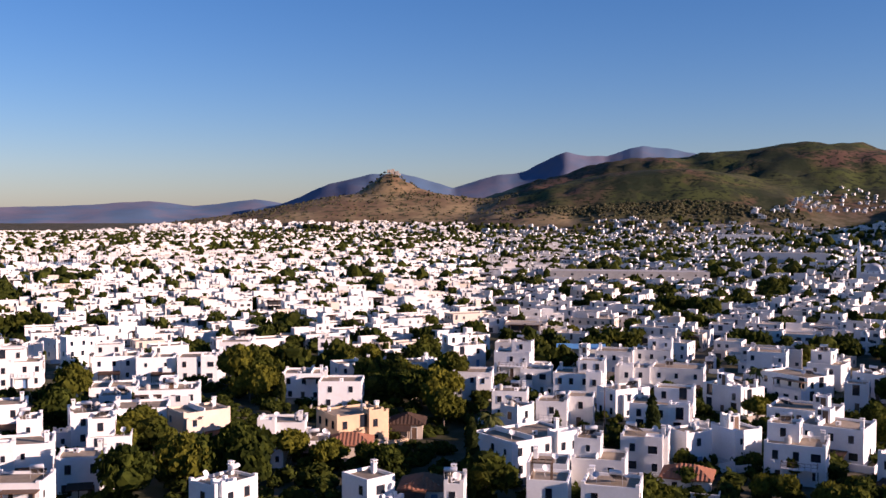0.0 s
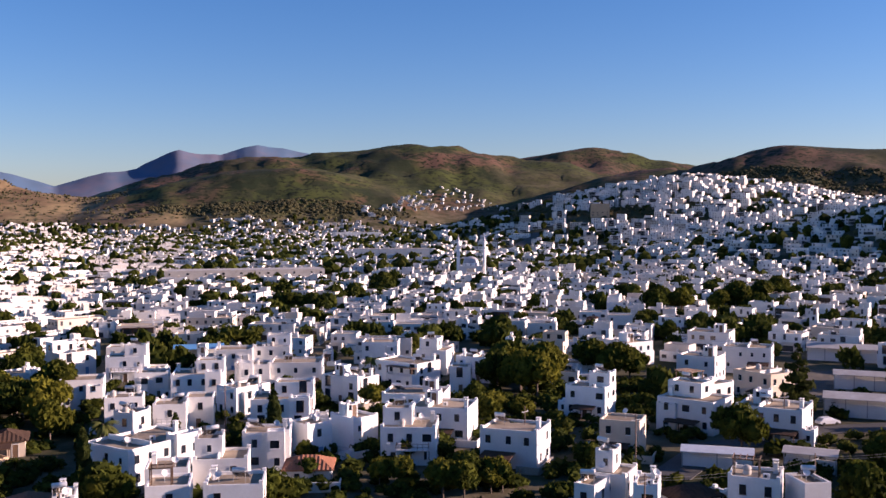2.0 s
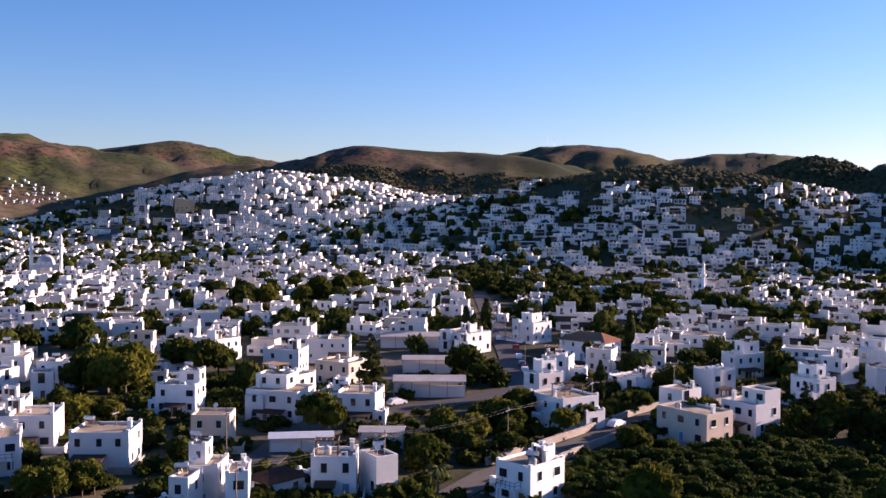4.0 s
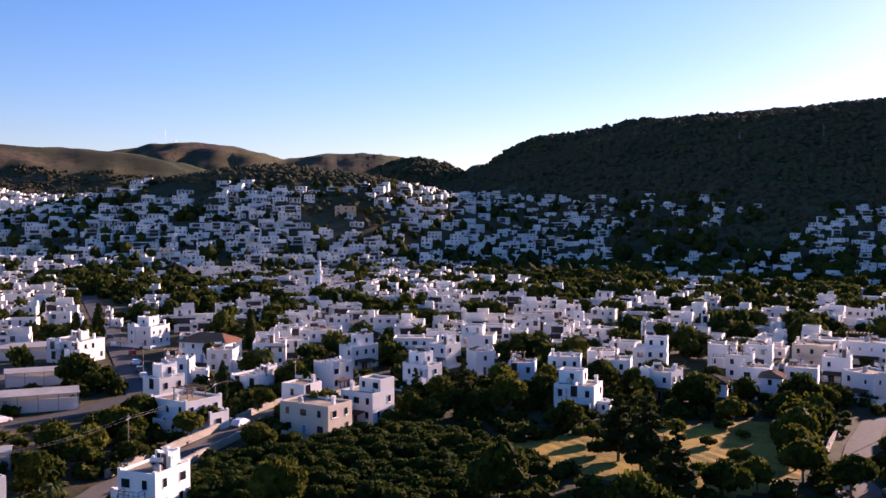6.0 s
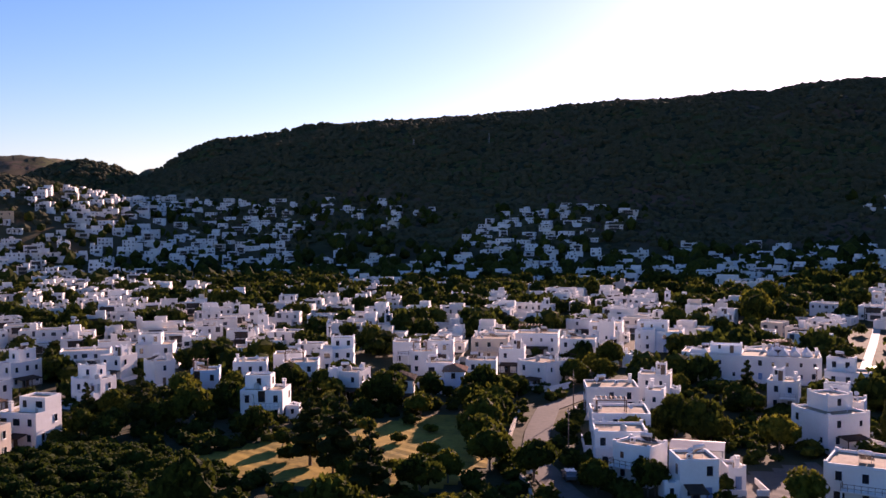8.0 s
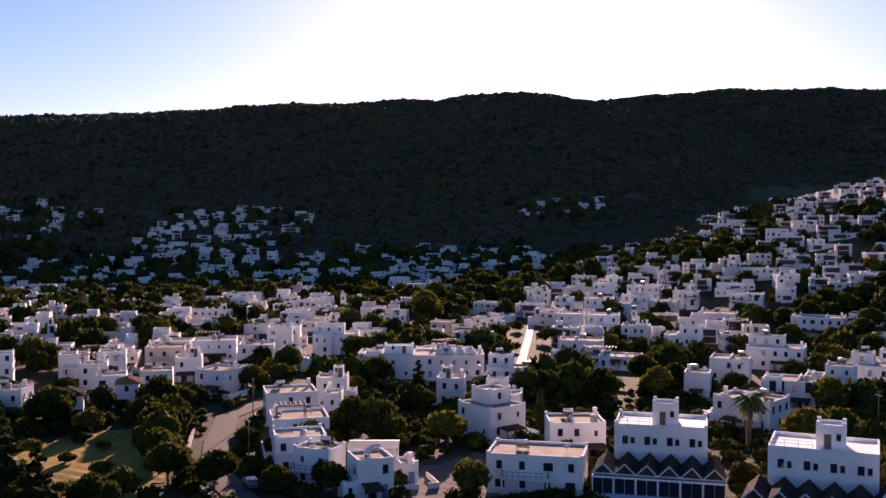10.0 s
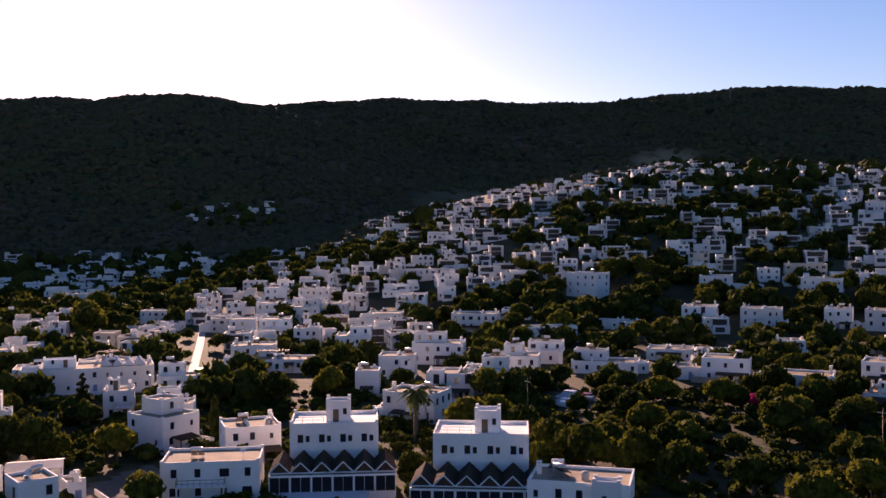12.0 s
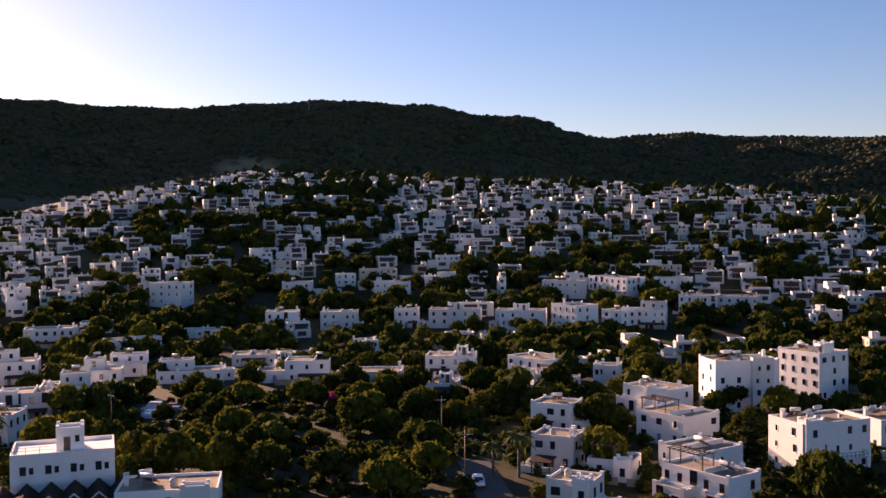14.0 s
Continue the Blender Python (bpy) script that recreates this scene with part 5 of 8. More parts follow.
plot("ground_yard", [(134.0, -36.0), (150.0, -40.0), (158.0, -54.0), (142.0, -58.0), (130.0, -48.0)], GRAVEL, "worn paved hotel forecourt", 0.1)
plot("ground_school_yard", [(146.0, 160.0), (176.0, 166.0), (190.0, 190.0), (168.0, 196.0), (146.0, 178.0)], GRAVEL, "grey paved yard between long sheds", 0.1)
road("road_lane", [(96, 88.5), (107.8, 92.3), (117.5, 92.6), (140.4, 95.7), (162.3, 98.6), (188.3, 99.2), (211.7, 94.7), (240, 92)], 2.6, PALE_ROAD, "pale concrete lane beside the orchard wall")
road("road_bend", [(118, -22), (131.9, -15.8), (139.8, -13.1), (157.3, -9.4), (178.3, -10.5), (199.5, -13.1), (216.1, -22.1), (240, -36), (268, -50)], 2.3, PALE_ROAD, "sunlit pale road bending past the field")
road("road_hill", [(222, -82.0), (232.9, -86.2), (265.2, -98.8), (300.8, -112.9), (340, -128)], 1.2, GLEAM_ROAD, "concrete road climbing between houses, sun gleam in its colour")
road("road_street", [(160, 128), (178.8, 145.4), (219.3, 185.4), (285.2, 251.8), (360.0, 326.0)], 3.6, ASPHALT, "dark asphalt street lined with parked cars")
road("road_south", [(52, -112), (64.0, -129.3), (78.0, -146.5)], 2.8, ASPHALT, "dark narrow street below the gardens")
road("road_cross", [(86, 122), (103, 135), (128, 139), (150, 135), (168, 136)], 3.2, ASPHALT, "asphalt cross street between the gardens")
road("road_far", [(380, 850), (420, 905), (470, 960), (520, 1010)], 7.0, PALE_ROAD, "pale main road leading up to the hills")


def stone_wall(points, h=1.3):
    bm = bmesh.new()
    rng = random.Random(int(points[0][0]))
    for (ax, ay), (bx, by) in zip(points[:-1], points[1:]):
        n = max(1, int(math.hypot(bx - ax, by - ay) / 2.0))
        dx, dy = (bx - ax) / n, (by - ay) / n
        L = math.hypot(dx, dy)
        for i in range(n):
            x, y = ax + dx * (i + 0.5), ay + dy * (i + 0.5)
            m = pose(x, y, ground_z(x, y), 0, 0, math.degrees(math.atan2(dy, dx)))
            for v in box(bm, -L / 2, -0.22, -0.5, L / 2, 0.22, h + rng.uniform(-0.06, 0.06)):
                v.co = m @ v.co
    return tagged(new("stone_wall", mesh_of("stone_wall", bm, STONE)), "low rubble stone wall along the lane", "wall", kind="structure")


stone_wall([(108, 88.6), (118, 89.2), (140.4, 92.3), (162.3, 95.2), (186, 95.8)])
stone_wall([(112, 96.5), (140.4, 99.2), (162.3, 102.2), (186, 103)])
stone_wall([(127, -9), (140, -8.4), (157, -4.6), (178, -5.8), (196, -7.5)], 1.1)

# citrus trees in rows
rng = random.Random(5)
for i in range(16):
    for j in range(20):
        x, y = 98 + i * 3.9 + rng.uniform(-0.5, 0.5), 32 + j * 3.3 + rng.uniform(-0.5, 0.5)
        if inside(x, y, ORCHARD) and rng.random() < 0.93:
            tree("citrus", x, y, rng.uniform(0.75, 1.1), rng.uniform(0, 360))


def shed(x, y, turn, w, d, h, roof, label):
    """An open-sided low hall with a shallow pitched sheet roof on posts."""
    s = empty("shed", pose(x, y, ground_z(x, y), 0, 0, turn), label, "shed")
    bm = bmesh.new()
    n = max(2, int(w / 4))
    box(bm, -w / 2 + 0.2, d / 2 - 0.4, -0.5, w / 2 - 0.2, d / 2 - 0.2, h)
    box(bm, -w / 2 + 0.2, -d / 2 + 1.2, -0.5, w / 2 - 0.2, -d / 2 + 1.4, h * 0.72)
    part("wall", bm, WHITE, s)
    for i in range(n + 1):
        px = -w / 2 + 0.3 + (w - 0.6) * i / n
        bm = bmesh.new()
        box(bm, px - 0.1, -d / 2 + 0.3, -0.5, px + 0.1, -d / 2 + 0.5, h)
        part("post", bm, METAL, s)
    bm = bmesh.new()
    a = [bm.verts.new(p) for p in ((-w / 2, -d / 2, h), (w / 2, -d / 2, h), (w / 2, 0, h + d * 0.1), (-w / 2, 0, h + d * 0.1), (w / 2, d / 2, h + 0.02), (-w / 2, d / 2, h + 0.02))]
    bm.faces.new((a[0], a[1], a[2], a[3]))
    bm.faces.new((a[3], a[2], a[4], a[5]))
    geo = bmesh.ops.extrude_face_region(bm, geom=bm.faces[:])
    for v in geo["geom"]:
        if isinstance(v, bmesh.types.BMVert):
            v.co.z += 0.12
    bmesh.ops.recalc_face_normals(bm, faces=bm.faces)
    part("roof", bm, roof, s)
    TAKEN.append((x, y, 0.42 * max(w, d)))
    return s


shed(147.5, 145.5, -44, 16, 8, 3.6, SHEET, "long low shed with a pale sheet roof")
shed(170.0, 169.0, -44, 13, 7, 3.4, SHEET, "open shed with a weathered sheet roof")
shed(197.0, 204.0, -42, 18, 9, 3.4, SHEET, "grey flat hall beside the yard")
shed(96.5, 124.5, -38, 11, 5, 2.6, AWNING, "stretched pale awning over a terrace")
shed(36.5, 262.0, -8, 13, 8, 4.5, BLUE_SHEET, "hall with a bright blue sheet roof")


def hotel(x, y, turn, w, tower_x):
    """A hotel: white block with roof tower, and in front a hall under a row of small brown gables with glazed ends and an awning."""
    h = empty("hotel", pose(x, y, ground_z(x, y), 0, 0, turn), "white hotel block with a hall under zigzag brown gables", "hotel", "twin hotels with zigzag roofs")
    d, top = 9.5, 9.6
    rng = random.Random(int(x))
    bm = bmesh.new()
    walled_block(bm, -w / 2, 0, -1, w / 2, d, top, rng=rng)
    part("wall", bm, WHITE, h)
    bm = bmesh.new()
    box(bm, -w / 2 + 0.3, 0.3, top - 0.6, w / 2 - 0.3, d - 0.3, top - 0.5)
    part("roof", bm, DECK, h, "bare screed roof deck")
    for fx in (-0.34, -0.1, 0.14, 0.38):
        put("window", WINDOWS[0], h, pose(fx * w - 0.55, 0, 6.6))
        put("window", WINDOWS[5], h, pose(fx * w + 0.55, 0, 6.7))
    for sgn in (-1, 1):
        put("window", WINDOWS[1], h, pose(sgn * w / 2, d * 0.45, 6.6, 0, 0, 90 * sgn))
    bm = bmesh.new()
    walled_block(bm, tower_x - 1.9, 2.5, top - 0.7, tower_x + 1.9, 6.2, top + 2.9, 0.35, 0.22, rng)
    tower = part("stair_tower", bm, WHITE, h)
    put("door", DOORS[0], tower, pose(tower_x - 0.4, 2.5, top - 0.45))
    put("window", WINDOWS[5], tower, pose(tower_x + 1.0, 2.5, top + 0.8))
    bm = bmesh.new()
    railing(bm, -w / 2 + 0.3, 0.15, tower_x - 2.2, 0.15, top, 0.9, 1.6)
    part("railing", bm, METAL, h)
    hw, hd, e = w * 1.36, 8.5, 4.1
    bm = bmesh.new()
    box(bm, -hw / 2, -hd, -1, hw / 2, -0.02, e - 0.35)
    part("hall", bm, WHITE, h)
    n = 6
    for i in range(n):
        x0, x1 = -hw / 2 + hw * i / n, -hw / 2 + hw * (i + 1) / n
        bm = bmesh.new()
        gable(bm, x0 + 0.02, -hd, x1 - 0.02, -0.4, e, e + 1.5, 0.0, "y")
        roof = part("gable_roof", bm, BROWN_CLAY, h, "small brown tiled gable")
        bm = bmesh.new()
        m = (x0 + x1) / 2
        for a, b in (((x0, -hd - 0.06, e), (m, -hd - 0.06, e + 1.5)), ((m, -hd - 0.06, e + 1.5), (x1, -hd - 0.06, e)), ((x0, -hd - 0.06, e), (x1, -hd - 0.06, e))):
            rod(bm, a, b, 0.1, 4)
        part("barge_board", bm, FRAME_WHITE, roof, "white barge boards")
        for k in range(2):
            gx = x0 + (x1 - x0) * (0.27 + 0.46 * k)
            put("window", WINDOWS[4], h, pose(gx, -hd, e - 2.75))
    bm = bmesh.new()
    v = box(bm, -hw / 2, -hd - 3.2, 1.2, hw / 2 - 4, -hd - 0.01, 1.32)
    for p in v:
        p.co.z += (p.co.y + hd) * 0.2
    part("awning", bm, AWNING, h, "pale sloping awning")
    for i in range(6):
        px = -hw / 2 + 0.3 + (hw - 4.6) * i / 5
        bm = bmesh.new()
        box(bm, px - 0.07, -hd - 3.1, -1.2, px + 0.07, -hd - 2.96, 0.62)
        part("post", bm, FRAME_WHITE, h)
    back = Vector((math.cos(radians(turn - 90)), math.sin(radians(turn - 90)), 0))
    for k in (-4, 5, 10):
        TAKEN.append((x + back.x * k, y + back.y * k, 8.5))
    return h


hotel(129.9, -73.7, -119, 13.6, 0.6)
hotel(110.8, -87.8, -128, 14.0, 0.9)

shed(108.5, 117.5, -46, 8, 5, 2.9, SHEET, "small canopy with a grey sheet roof beside the terrace")
shed(149.5, -34.0, -104, 8, 6, 4.6, SHEET, "upper terrace under a pale flat sheet roof")

# long hotel wing with a row of white skylights
wing = villa(238.8, -63.3, -104, 30.0, 11.0, 2, top="t", extras="hc", label="long white two-storey building with peaked skylights")
for i in range(4):
    bm = bmesh.new()
    gable(bm, 3 + i * 2.6, -3, 5.4 + i * 2.6, 3, 6.0, 7.4, 0.0, "y")
    part("skylight", bm, AWNING, wing, "white peaked skylight")


def dome_mesh(bm, r, z, n=28, rows=9, squash=0.85):
    prev = None
    for k in range(rows + 1):
        a = math.pi / 2 * k / rows
        ring = [bm.verts.new((r * math.cos(a) * math.cos(2 * math.pi * i / n), r * math.cos(a) * math.sin(2 * math.pi * i / n), z + r * squash * math.sin(a))) for i in range(n)] if k < rows else [bm.verts.new((0, 0, z + r * squash))]
        if prev:
            for i in range(n):
                f = bm.faces.new((prev[i], prev[(i + 1) % n], ring[(i + 1) % n], ring[i]) if len(ring) > 1 else (prev[i], prev[(i + 1) % n], ring[0]))
                f.smooth = True
        prev = ring


mosque = empty("mosque", pose(248, 574, ground_z(248, 574), 0, 0, -24), "white mosque with a grey dome and two minarets", "mosque")
bm = bmesh.new()
walled_block(bm, -7, -7, -1, 7, 7, 6.5)
part("prayer_hall", bm, WHITE, mosque)
bm = bmesh.new()
tube(bm, 0, 0, 6.0, 8.0, 5.3, 5.1, 24)
part("drum", bm, WHITE, mosque)
bm = bmesh.new()
dome_mesh(bm, 5.0, 8.0)
part("dome", bm, LEAD, mosque, "grey lead dome")
for k in range(10):
    a = 2 * math.pi * k / 10
    put("window", WINDOWS[5], mosque, pose(5.2 * math.sin(a), -5.2 * math.cos(a), 6.5, 0, 0, math.degrees(a)))
for sx in (-7.9, 8.4):
    bm = bmesh.new()
    tube(bm, sx, -4, -1, 17, 1.15, 1.0, 14)
    tube(bm, sx, -4, 17, 17.6, 1.0, 1.75, 14)
    tube(bm, sx, -4, 17.6, 18.5, 1.75, 1.75, 14)
    tube(bm, sx, -4, 18.4, 22, 0.85, 0.8, 14)
    mast = part("minaret", bm, WHITE, mosque, "slim white minaret with a balcony")
    bm = bmesh.new()
    tube(bm, sx, -4, 22, 26, 0.95, 0.03, 14)
    part("cone", bm, LEAD, mast, "grey pointed cap")
TAKEN.append((248, 574, 26))
mosque2 = empty("minaret", pose(366, 204, ground_z(366, 204)), "slender white minaret above the roofs", "minaret")
mosque2.matrix_world = pose(366, 204, ground_z(366, 204))
bm = bmesh.new()
tube(bm, 0, 0, -1, 13, 0.9, 0.75, 12)
tube(bm, 0, 0, 13, 14.2, 1.3, 1.3, 12)
tube(bm, 0, 0, 14.1, 17, 0.6, 0.6, 12)
part("shaft", bm, WHITE, mosque2)
bm = bmesh.new()
tube(bm, 0, 0, 17, 20, 0.7, 0.03, 12)
part("cone", bm, LEAD, mosque2)


def long_hall(x, y, turn, w, d, h, wall_mat, roof_mat, label):
    b = empty("hall", pose(x, y, ground_z(x, y), 0, 0, turn), label, "hall")
    bm = bmesh.new()
    walled_block(bm, -w / 2, -d / 2, -1, w / 2, d / 2, h, 0.3, 0.4)
    part("wall", bm, wall_mat, b)
    bm = bmesh.new()
    box(bm, -w / 2 + 0.45, -d / 2 + 0.45, h - 0.4, w / 2 - 0.45, d / 2 - 0.45, h - 0.2)
    part("roof", bm, roof_mat, b)
    facade_windows(b, pose(0, -d / 2, 0), w, 1 if h < 6 else 2, 0.4, 3.0, random.Random(3), (0, 3), False, 0.9, 5.0)
    n = int(w // 14)
    for i in range(n + 1):
        TAKEN.append((x + math.cos(radians(turn)) * (i / n - 0.5) * w, y + math.sin(radians(turn)) * (i / n - 0.5) * w, 12 if math.hypot(x, y) < 420 else 25))
    return b


long_hall(108, 588, -8, 92, 20, 7.0, CONCRETE, SHEET, "very long grey hall with a pale flat roof")
long_hall(276, 815, -18, 66, 16, 9.0, WHITE, DECK, "long white two-storey block behind trees")
long_hall(600, 1010, -30, 22, 16, 15.0, OCHRE, DECK, "tan concrete block on the hillside")
long_hall(470, 1560, -16, 75, 14, 9, WHITE, DECK, "long pale building at the foot of the hill")
long_hall(652, 345, -60, 16, 8, 7, OCHRE, DECK, "tan stone retaining building on the knoll")

# ruin on the castle hill
bm = bmesh.new()
for k in range(7):
    a = k * 0.9
    x, y = -129 + 12 * math.cos(a), 2289 + 9 * math.sin(a)
    box(bm, x - 4, y - 3.5, ground_z(x, y) - 2, x + 4, y + 3.5, ground_z(x, y) + 3 + (k * 37 % 5))
tagged(new("castle_ruin", mesh_of("castle_ruin", bm, STONE)), "crumbling stone ruin on top of the hill", "ruin")


def lattice_mast(x, y, h):
    t = empty("radio_mast", pose(x, y, ground_z(x, y)), "thin steel radio mast on the hilltop", "mast", "radio masts on the hill")
    bm = bmesh.new()
    for sx, sy in ((-0.8, -0.8), (0.8, -0.8), (0, 0.9)):
        rod(bm, (sx, sy, -1), (sx * 0.4, sy * 0.4, h), 0.08, 4)
    for k in range(10):
        z0, z1 = h * k / 10, h * (k + 1) / 10
        rod(bm, (-0.8, -0.8, z0), (0.6, -0.6, z1), 0.05, 3)
        rod(bm, (0.8, -0.8, z0), (0, 0.7, z1), 0.05, 3)
    part("lattice", bm, METAL, t)
    return t


for x, y, h in ((2226, 1776, 32), (2242, 1764, 34), (2262, 1745, 28), (985, 95, 10), (996, 20, 11), (300, -1250, 14), (830, -985, 12)):
    lattice_mast(x, y, h)

# harbour water with moored sailing boats
bm = bmesh.new()
vs = [bm.verts.new((x, y, 0.9)) for x, y in ((-420, 640), (-262, 690), (-250, 760), (-300, 800), (-460, 760))]
bm.faces.new(vs)
tagged(new("water", mesh_of("water", bm, WATER)), "still blue harbour water at the town's edge", "water", kind="structure")
ZONES.append([(-420, 640), (-250, 690), (-240, 760), (-300, 800), (-460, 760)])
rng = random.Random(9)
for k in range(22):
    x, y = -292 + 2.6 * k + rng.uniform(-1, 1), 672 + 0.9 * k + rng.uniform(-3, 8)
    boat = empty("sailing_boat", pose(x, y, 0.9, 0, 0, 60 + rng.uniform(-8, 8)), "moored white sailing boat with a bare mast", "boat", "boats in the harbour")
    bm = bmesh.new()
    a = [bm.verts.new(p) for p in ((-1.6, -5, 1.1), (1.6, -5, 1.1), (1.7, 1, 1.2), (0, 6, 1.5), (-1.7, 1, 1.2))]
    b = [bm.verts.new((p.co.x * 0.6, p.co.y * 0.9, -0.2)) for p in a]
    bm.faces.new(a)
    for i in range(5):
        bm.faces.new((b[i], b[(i + 1) % 5], a[(i + 1) % 5], a[i]))
    box(bm, -0.9, -2.5, 1.1, 0.9, 1.2, 1.7)
    part("hull", bm, TANK, boat)
    bm = bmesh.new()
    rod(bm, (0, 0.5, 1), (0, 0.5, rng.uniform(14, 19)), 0.13, 5)
    rod(bm, (0, 0.5, 2.4), (0, -4, 2.4), 0.1, 4)
    part("mast", bm, METAL, boat)


# ---- cars ----
def car_parts(paint, van):
    L, W, H = (4.9, 1.9, 2.1) if van else (4.2, 1.75, 1.42)
    bm = bmesh.new()
    prof = [(-L / 2, 0.35), (-L / 2, 0.85), (-L / 2 + 0.35, H - 0.1 if van else 0.95), (-L / 2 + (0.5 if van else 0.75), H), (L * 0.12, H), (L * 0.3, 0.98), (L / 2 - 0.1, 0.85), (L / 2, 0.5), (L / 2, 0.35)]
    left = [bm.verts.new((x, -W / 2 * (0.86 if z > 1.0 else 1), z)) for x, z in prof]
    right = [bm.verts.new((x, W / 2 * (0.86 if z > 1.0 else 1), z)) for x, z in prof]
    bm.faces.new(left)
    bm.faces.new(right[::-1])
    for i in range(len(prof)):
        j = (i + 1) % len(prof)
        bm.faces.new((left[j], left[i], right[i], right[j]))
    body = mesh_of("body", bm, paint)
    bm = bmesh.new()
    z0, z1 = 1.0, H - 0.1
    for s in (-1, 1):
        y = s * W / 2 * 0.9
        v = [bm.verts.new(p) for p in ((-L * 0.32, y, z0), (L * 0.24, y, z0), (L * 0.1, y * 0.985, z1), (-L * 0.3, y * 0.985, z1))]
        bm.faces.new(v)
    v = [bm.verts.new(p) for p in ((L * 0.315, -W * 0.4, 1.0), (L * 0.315, W * 0.4, 1.0), (L * 0.14, W * 0.38, H - 0.04), (L * 0.14, -W * 0.38, H - 0.04))]
    bm.faces.new(v)
    glass = mesh_of("windows", bm, GLASS)
    bm = bmesh.new()
    tube(bm, 0, 0, -0.1, 0.1, 0.32, 0.32, 12)
    bmesh.ops.rotate(bm, verts=bm.verts, matrix=Matrix.Rotation(radians(90), 3, "X"))
    wheel = mesh_of("wheel", bm, RUBBER)
    return body, glass, wheel, L, W


CAR_MODELS = [(car_parts(p, v), c, "van" if v else "car") for p, c, v in ((CAR_WHITE, "white", False), (CAR_GREY, "dark grey", False), (CAR_RED, "dark red", False), (CAR_WHITE, "white", True))]


def car(x, y, turn, k):
    (body, glass, wheel, L, W), colour, word = CAR_MODELS[k]
    c = empty(word, pose(x, y, ground_z(x, y) + 0.22, 0, 0, turn), f"{colour} {word} parked at the roadside", word, "parked cars")
    put("body", body, c)
    put("windows", glass, c)
    for sx in (-L * 0.32, L * 0.32):
        for sy in (-W / 2 + 0.08, W / 2 - 0.08):
            put("wheel", wheel, c, pose(sx, sy, 0.32))


for x, y, turn, k in ((159, -144.5, 20, 0), (163, -149, 25, 3), (156.5, -142, 20, 0), (161, -152.5, 30, 2), (157.5, -150, 30, 1), (186, 150.3, 45, 0), (193.5, 157.6, 45, 1), (202, 166, 45, 0), (215, 178, 45, 2), (226, 194.5, 45, 0), (240, 208, 45, 1), (255, 224, 45, 0), (222, -29.5, -30, 0), (228, -27, -30, 1), (236, -37, -30, 0), (146, -14.5, 10, 1), (149, -7.8, 190, 0), (240, -86, -21, 0), (246, -93.5, 160, 1), (118, 137, 10, 1), (134, 141.4, -8, 0), (69, -133, 128, 0), (86, -159, 128, 1), (150, 97.8, 3, 0)):
    car(x, y, turn, k)


# ---- poles and wires ----
def utility_pole(x, y, turn, h=8.5):
    p = empty("utility_pole", pose(x, y, ground_z(x, y), 0, 0, turn), "slim dark timber utility pole with a crossarm", "pole", "utility poles")
    bm = bmesh.new()
    tube(bm, 0, 0, -0.5, h, 0.12, 0.08, 8)
    part("pole", bm, TIMBER, p)
    bm = bmesh.new()
    box(bm, -0.9, -0.05, h - 0.9, 0.9, 0.05, h - 0.78)
    for k in (-0.8, 0, 0.8):
        tube(bm, k, 0, h - 0.78, h - 0.6, 0.05, 0.04, 6)
    part("crossarm", bm, METAL, p)
    return Vector((x, y, ground_z(x, y) + h - 0.6))


def wire(a, b, sag=0.7):
    bm, prev = bmesh.new(), None
    for k in range(9):
        p = a.lerp(b, k / 8) - Vector((0, 0, sag * 4 * (k / 8) * (1 - k / 8)))
        ring = [bm.verts.new(p + Vector((0, 0.014 * math.cos(q), 0.014 * math.sin(q)))) for q in (0.0, 2.1, 4.2)]
        for i in range(3 if prev else 0):
            bm.faces.new((prev[i], prev[(i + 1) % 3], ring[(i + 1) % 3], ring[i]))
        prev = ring
    return tagged(new("wire", mesh_of("wire", bm, METAL)), "thin overhead wire between the poles", "wire", "overhead wires")


line = [utility_pole(x, y, 20) for x, y in ((66, 98), (92, 98.5), (119, 98), (150, 103.5), (181, 104.5))]
for a, b in zip(line[:-1], line[1:]):
    for s in (-0.6, 0.6):
        wire(a + Vector((0, s, 0)), b + Vector((0, s, 0)))
for x, y, turn in ((84, 128, 10), (71, 140, 30), (188, 152, 40), (224, 190, 40), (158, -15, 10), (196, -18, 0), (72, -134, 40), (92, -158, 40), (152, -129, 0), (205, -68, 0), (30, 180, 0), (118, 134.5, 0)):
    utility_pole(x, y, turn)


# ---- the nearer houses ----
villa(63.7, 106.3, -53, 2.7, 5.0, 2, extras="hb")
villa(2.1, 125.0, -5, 2.5, 6.0, 2, extras="ch")
villa(70.2, 103.8, -38, 3.0, 6.0, 2, extras="ca")
villa(22.3, 124.2, -15, 7.3, 6.5, 2, extras="hc")
villa(14.4, 126.5, -11, 5.3, 6.0, 2, extras="p")
villa(-27.9, 124.4, 52, 7.0, 5.2, 2, extras="ch")
villa(-9.4, 127.1, 43, 4.6, 5.4, 2, extras="cf")
villa(102.5, 79.5, -89, 6.2, 7.7, 2, top="t", extras="hcb")
villa(69.1, 109.9, -47, 4.6, 6.0, 2, top="s", extras="h")
villa(89.4, 96.9, -13, 3.5, 5.0, 2, extras="h")
villa(78.3, 106.4, 2, 6.3, 5.0, 1, top="rR")
villa(85.1, 101.5, -44, 6.4, 6.0, 2, extras="pc")
villa(95.6, -93.9, -138, 13.6, 9.0, 2, extras="hhca")
villa(-2.2, 134.0, -4, 5.9, 6.0, 1, top="r")
villa(48.7, -125.7, -174, 6.5, 6.0, 2, extras="a")
